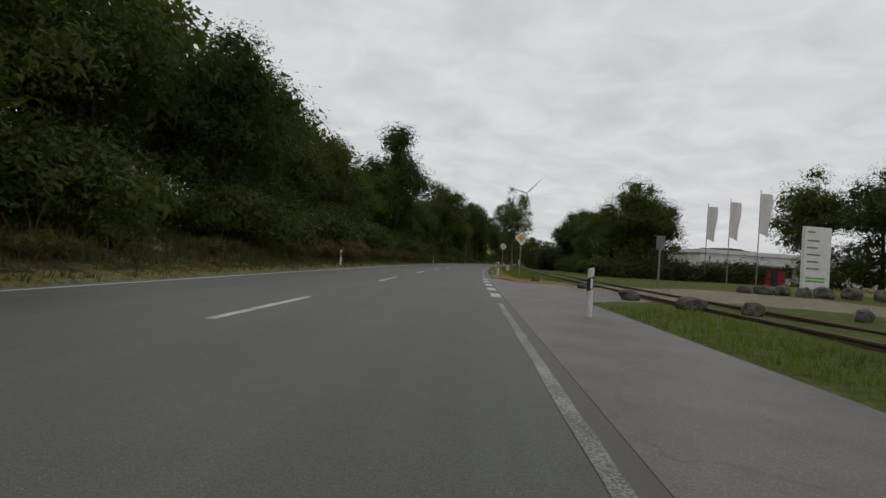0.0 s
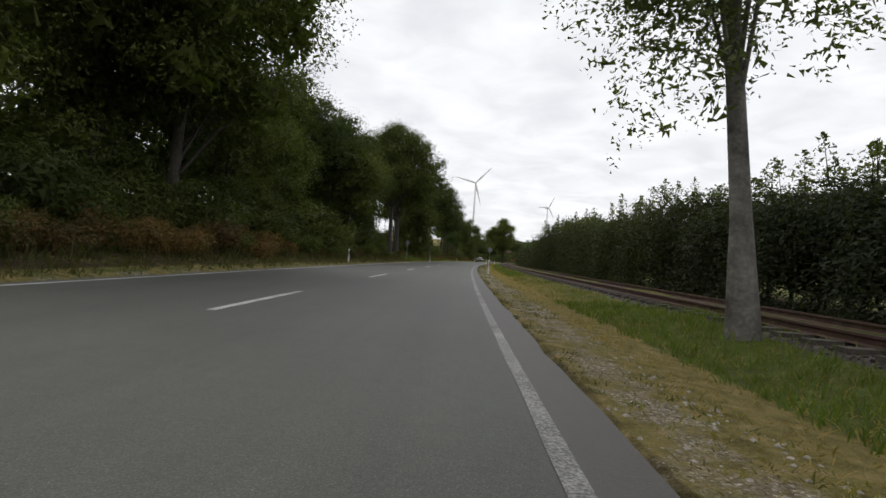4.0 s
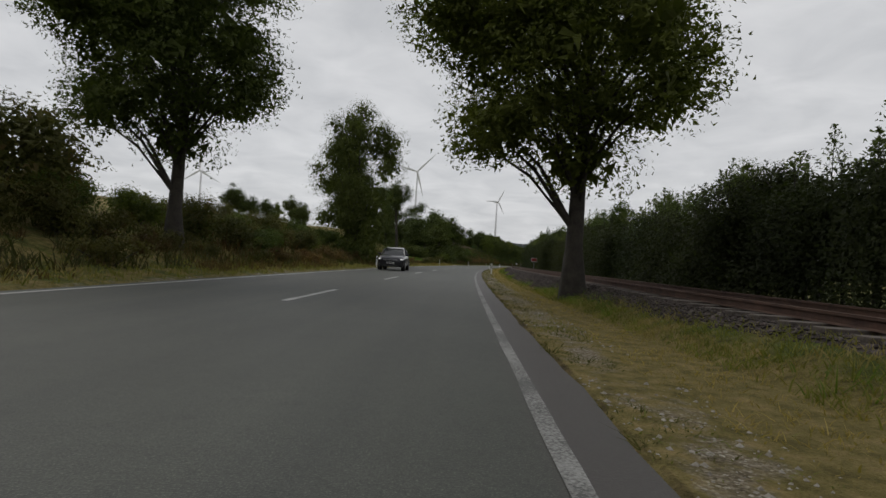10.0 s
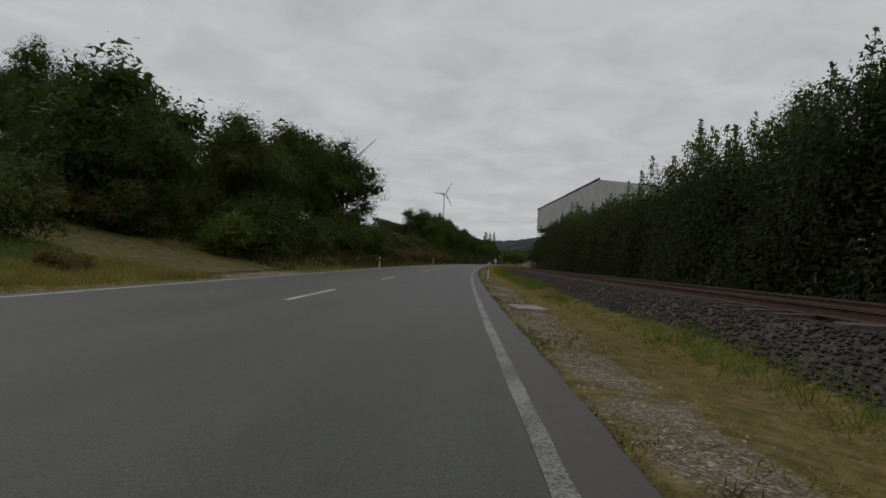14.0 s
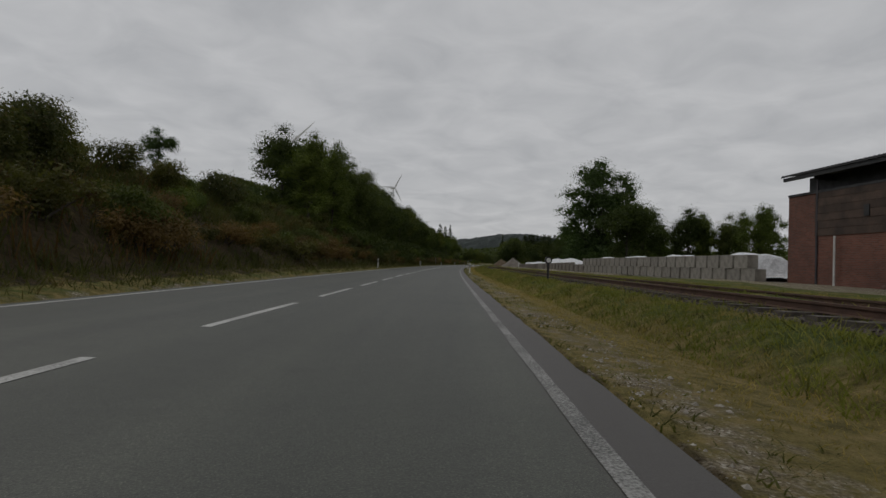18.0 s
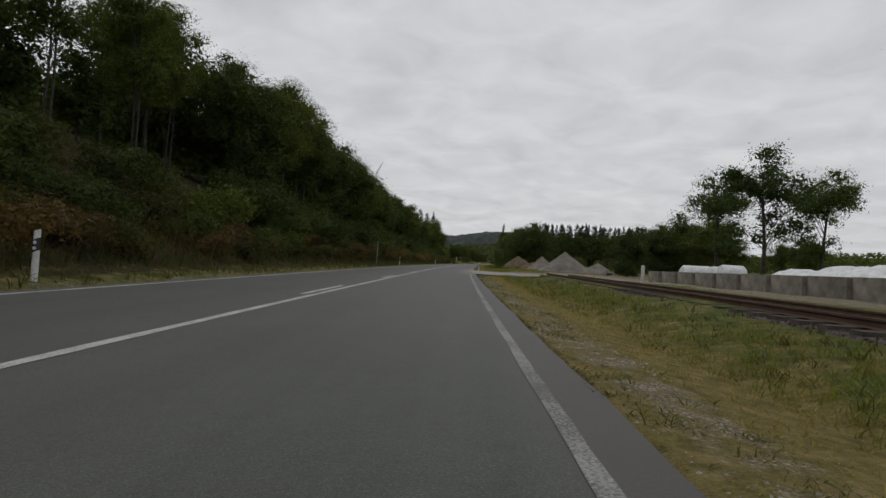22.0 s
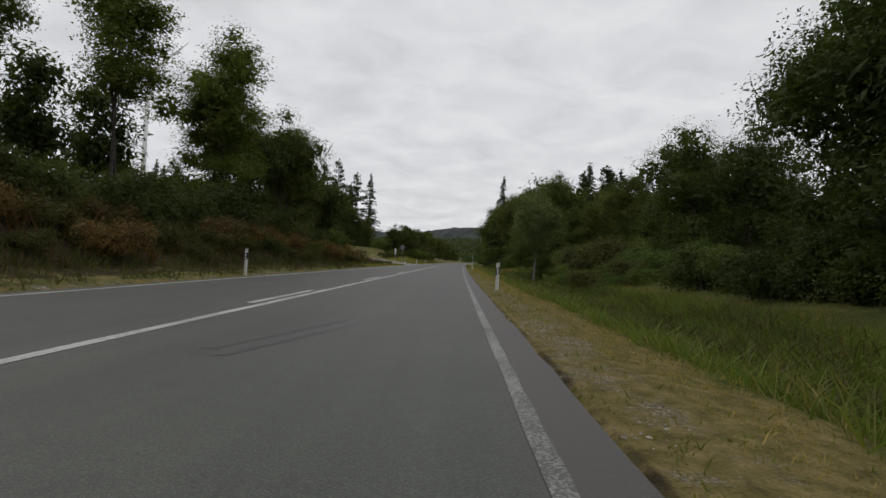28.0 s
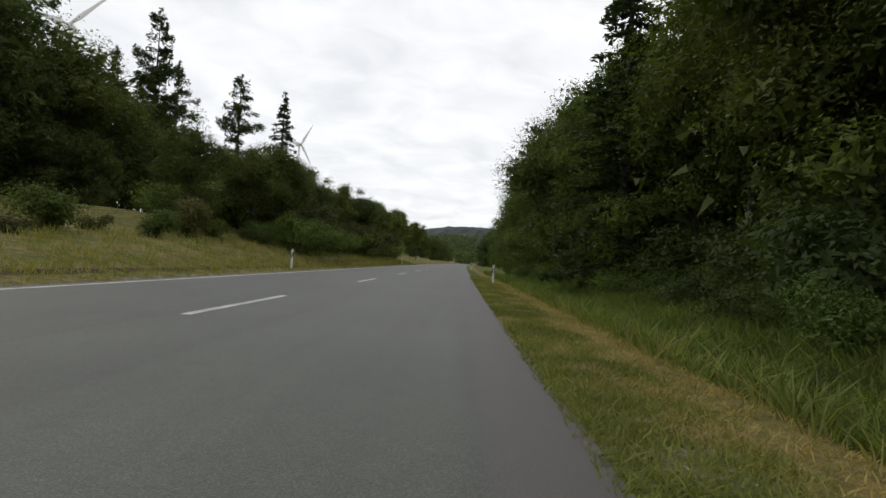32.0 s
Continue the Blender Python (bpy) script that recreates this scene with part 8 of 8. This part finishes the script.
for y, w, z1 in ((-1.15, 0.72, 1.06), (-0.75, 0.7, 1.3), (-0.3, 0.66, 1.5), (0.3, 0.64, 1.58), (1.1, 0.62, 1.55), (1.7, 0.6, 1.38), (2.08, 0.62, 1.08)):
    secs.append([(-w - 0.12, y, 0.98), (w + 0.12, y, 0.98), (w, y, z1 - 0.06), (w * 0.85, y, z1), (-w * 0.85, y, z1), (-w, y, z1 - 0.06)])
part("cabin_glass", loft(secs), M_GLASS, car)
secs = []
for y, w, z1 in ((-0.34, 0.62, 1.515), (0.3, 0.63, 1.615), (1.1, 0.62, 1.6), (1.86, 0.57, 1.42)):
    secs.append([(-w, y, z1 - 0.05), (w, y, z1 - 0.05), (w * 0.9, y, z1), (-w * 0.9, y, z1)])
part("roof", loft(secs), M_CAR, car)
for x in (-1, 1):
    for a_, b_ in (((x * 0.82, -1.12, 1.05), (x * 0.67, -0.32, 1.5)), ((x * 0.79, 0.45, 1.02), (x * 0.64, 0.45, 1.54)), ((x * 0.78, 1.6, 1.02), (x * 0.62, 1.55, 1.46))):
        part("pillar", rod(nb(), a_, b_, 0.035, n=6), M_CAR, car)
    part("mirror", boxed(x * 0.86 - 0.1 + x * 0.1, x * 0.86 + 0.1 + x * 0.1, -0.75, -0.6, 1.02, 1.18, bevel=0.03), M_CAR, car)
    hlm = part("headlight", boxed(min(x * 0.46, x * 0.84), max(x * 0.46, x * 0.84), -2.13, -1.95, 0.72, 0.81, bevel=0.025), M_LAMP, car, "lit daytime headlight")
    part("fog_trim", boxed(min(x * 0.55, x * 0.78), max(x * 0.55, x * 0.78), -2.14, -2.05, 0.36, 0.48, bevel=0.02), M_BLACK, car)
    for y in (-1.3, 1.3):
        part("arch_trim", rod(nb(), (x * 0.8, y, 0.36), (x * 0.925, y, 0.36), 0.41, n=28), M_BLACK, car)
        wh = part("wheel", rod(nb(), (x * 0.68, y, 0.33), (x * 0.935, y, 0.33), 0.33, n=28), M_TYRE, car)
        part("rim", rod(nb(), (x * 0.934, y, 0.33), (x * 0.945, y, 0.33), 0.23, n=20), M_RIM, wh)
part("grille", boxed(-0.5, 0.5, -2.17, -2.1, 0.62, 0.74, bevel=0.02), M_BLACK, car)
part("chrome_bar", boxed(-0.48, 0.48, -2.18, -2.165, 0.7, 0.735, bevel=0.005), M_RIM, car)
part("lower_grille", boxed(-0.55, 0.55, -2.16, -2.08, 0.28, 0.4, bevel=0.02), M_BLACK, car)
part("number_plate", boxed(-0.26, 0.26, -2.185, -2.155, 0.46, 0.57, bevel=0.004), M_SIGN_WHITE, car, "white number plate with dark bar")
part("plate_bar", boxed(-0.2, 0.2, -2.19, -2.186, 0.49, 0.54), M_INK, car)
tagged(car, "dark grey compact crossover car in the oncoming lane", "car")

# ---- far woods and hills ----


def far_wood(name, s0, s1, u0, u1, n, z0, z1, size, mat, label):
    rng = np.random.default_rng(n)
    s, u = rng.uniform(s0, s1, n), rng.uniform(u0, u1, n)
    crest = z0 + (z1 - z0) * (0.55 + 0.45 * np.sin(u * 0.013 + 1.0 + s * 0.004))
    z = height(s, u) + rng.random(n) ** 0.7 * crest
    pts = grid_xyz(s, u, z)
    v, f = leaf_cloud(pts, rng.normal(size=(n, 3)) + np.array([0, -0.6, 0.5]), size * rng.uniform(0.6, 1.4, n), rng, 0.8)
    return tagged(put(name, fast_mesh(name, v, f, mat)), label, "forest", kind="stuff")


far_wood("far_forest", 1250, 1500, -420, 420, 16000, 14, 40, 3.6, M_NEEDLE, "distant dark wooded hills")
far_wood("far_forest", 1120, 1220, -60, 220, 7000, 6, 16, 2.2, M_LEAF_DARK, "distant dark treeline")
far_wood("far_forest", 560, 1100, 190, 330, 16000, 6, 15, 2.0, M_LEAF_DARK, "distant treeline beyond the fields")
far_wood("far_forest", 620, 800, 90, 130, 7000, 5, 11, 1.3, M_LEAF_DARK, "treeline beyond the field")
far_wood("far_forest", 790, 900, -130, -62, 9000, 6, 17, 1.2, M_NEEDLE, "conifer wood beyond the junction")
far_wood("far_forest", -60, 150, -60, -26, 20000, 3, 11, 0.7, M_LEAF_DARK, "dark wood behind the roadside trees")
far_wood("far_forest", 520, 600, -42, -25, 16000, 1, 4, 0.6, M_LEAF_DARK, "dark wood above the steep bank")
far_wood("far_forest", 590, 715, -60, -26, 22000, 1, 7, 0.6, M_LEAF_DARK, "dark wood above the bank")
far_wood("far_forest", 860, 1100, 14, 60, 9000, 4, 17, 1.4, M_LEAF_DARK, "dark wood beside the road ahead")
far_wood("far_forest", -40, 130, 75, 115, 5000, 3, 7, 1.2, M_LEAF_DARK, "trees behind the commercial building")

# wooded ridge on the horizon
rx_, ry_ = np.meshgrid(np.linspace(-1100, 1100, 180), np.linspace(-260, 260, 26), indexing="ij")
rid_z = (92 + 22 * np.sin(rx_ * 0.004 + 1.0) + 9 * np.sin(rx_ * 0.013)) * np.clip(1 - (ry_ / 260) ** 2, 0, 1) * (1 - smooth01(np.abs(rx_), 650, 1100))
rid_z = rid_z + np.random.default_rng(91).normal(size=rx_.shape) * 2.2 * (rid_z > 15) - 3
rid_i = np.arange(rx_.size).reshape(rx_.shape)
# bluish tint puts the haze of distance into the wood's base colour
M_RIDGE = surface("hazed_distant_wood", (0.016, 0.024, 0.022), (0.036, 0.048, 0.044), 0.95, 0.03, 0.3, 0.8, dist=2.0)
rid = put("backdrop_ridge", fast_mesh("ridge", np.stack([rx_, ry_, rid_z], -1).reshape(-1, 3), np.stack([rid_i[:-1, :-1], rid_i[1:, :-1], rid_i[1:, 1:], rid_i[:-1, 1:]], -1).reshape(-1, 4), M_RIDGE), None, Matrix.Translation((900, 2450, 0)) @ Matrix.Rotation(radians(-22), 4, "Z"))
tagged(rid, "distant dark wooded ridge on the horizon", "hill", kind="structure")

# ---- litter on the grass before the yard entrance ----
sk = new("branch"); sk.matrix_basis = at(569.5, 4.0, ground_z(569.5, 4.0), 0)
part("stick", rod(nb(), (0.6, 1.7, 0.05), (-0.6, -1.6, 0.08), 0.035, 0.05, 7), M_WOOD, sk)
part("stub", rod(nb(), (0.1, 0.3, 0.06), (0.45, 0.2, 0.16), 0.03, 0.015, 6), M_WOOD, sk)
tagged(sk, "dead bare branch lying in the grass", "branch")
M_BLUE_FOIL = surface("blue_foil", (0.01, 0.12, 0.3), (0.03, 0.24, 0.5), 0.4, 6.0, 30.0, 0.4)
bm = nb()
bmesh.ops.create_icosphere(bm, subdivisions=3, radius=0.16)
for v_ in bm.verts:
    v_.co = Vector((v_.co.x * 1.2, v_.co.y * 0.8, v_.co.z * 0.5)) * (1 + 0.5 * noise.noise(v_.co * 9))
bag = part("litter_bag", bm, M_BLUE_FOIL, None, "", at(565.1, 2.95, ground_z(565.1, 2.95) + 0.06, 30))
tagged(bag, "crumpled bright blue plastic bag in the grass", "litter")
for s, u, w in ((569.8, 3.5, 0.35), (571.0, 6.3, 0.4), (570.3, 7.4, 0.3)):
    ob = new("timber_scrap"); ob.matrix_basis = at(s, u, ground_z(s, u), 70)
    part("board", boxed(-0.09, 0.09, -w, w, 0.0, 0.06, bevel=0.008), M_SLEEPER, ob)
    tagged(ob, "dark short board lying in the grass", "board", "timber scraps")
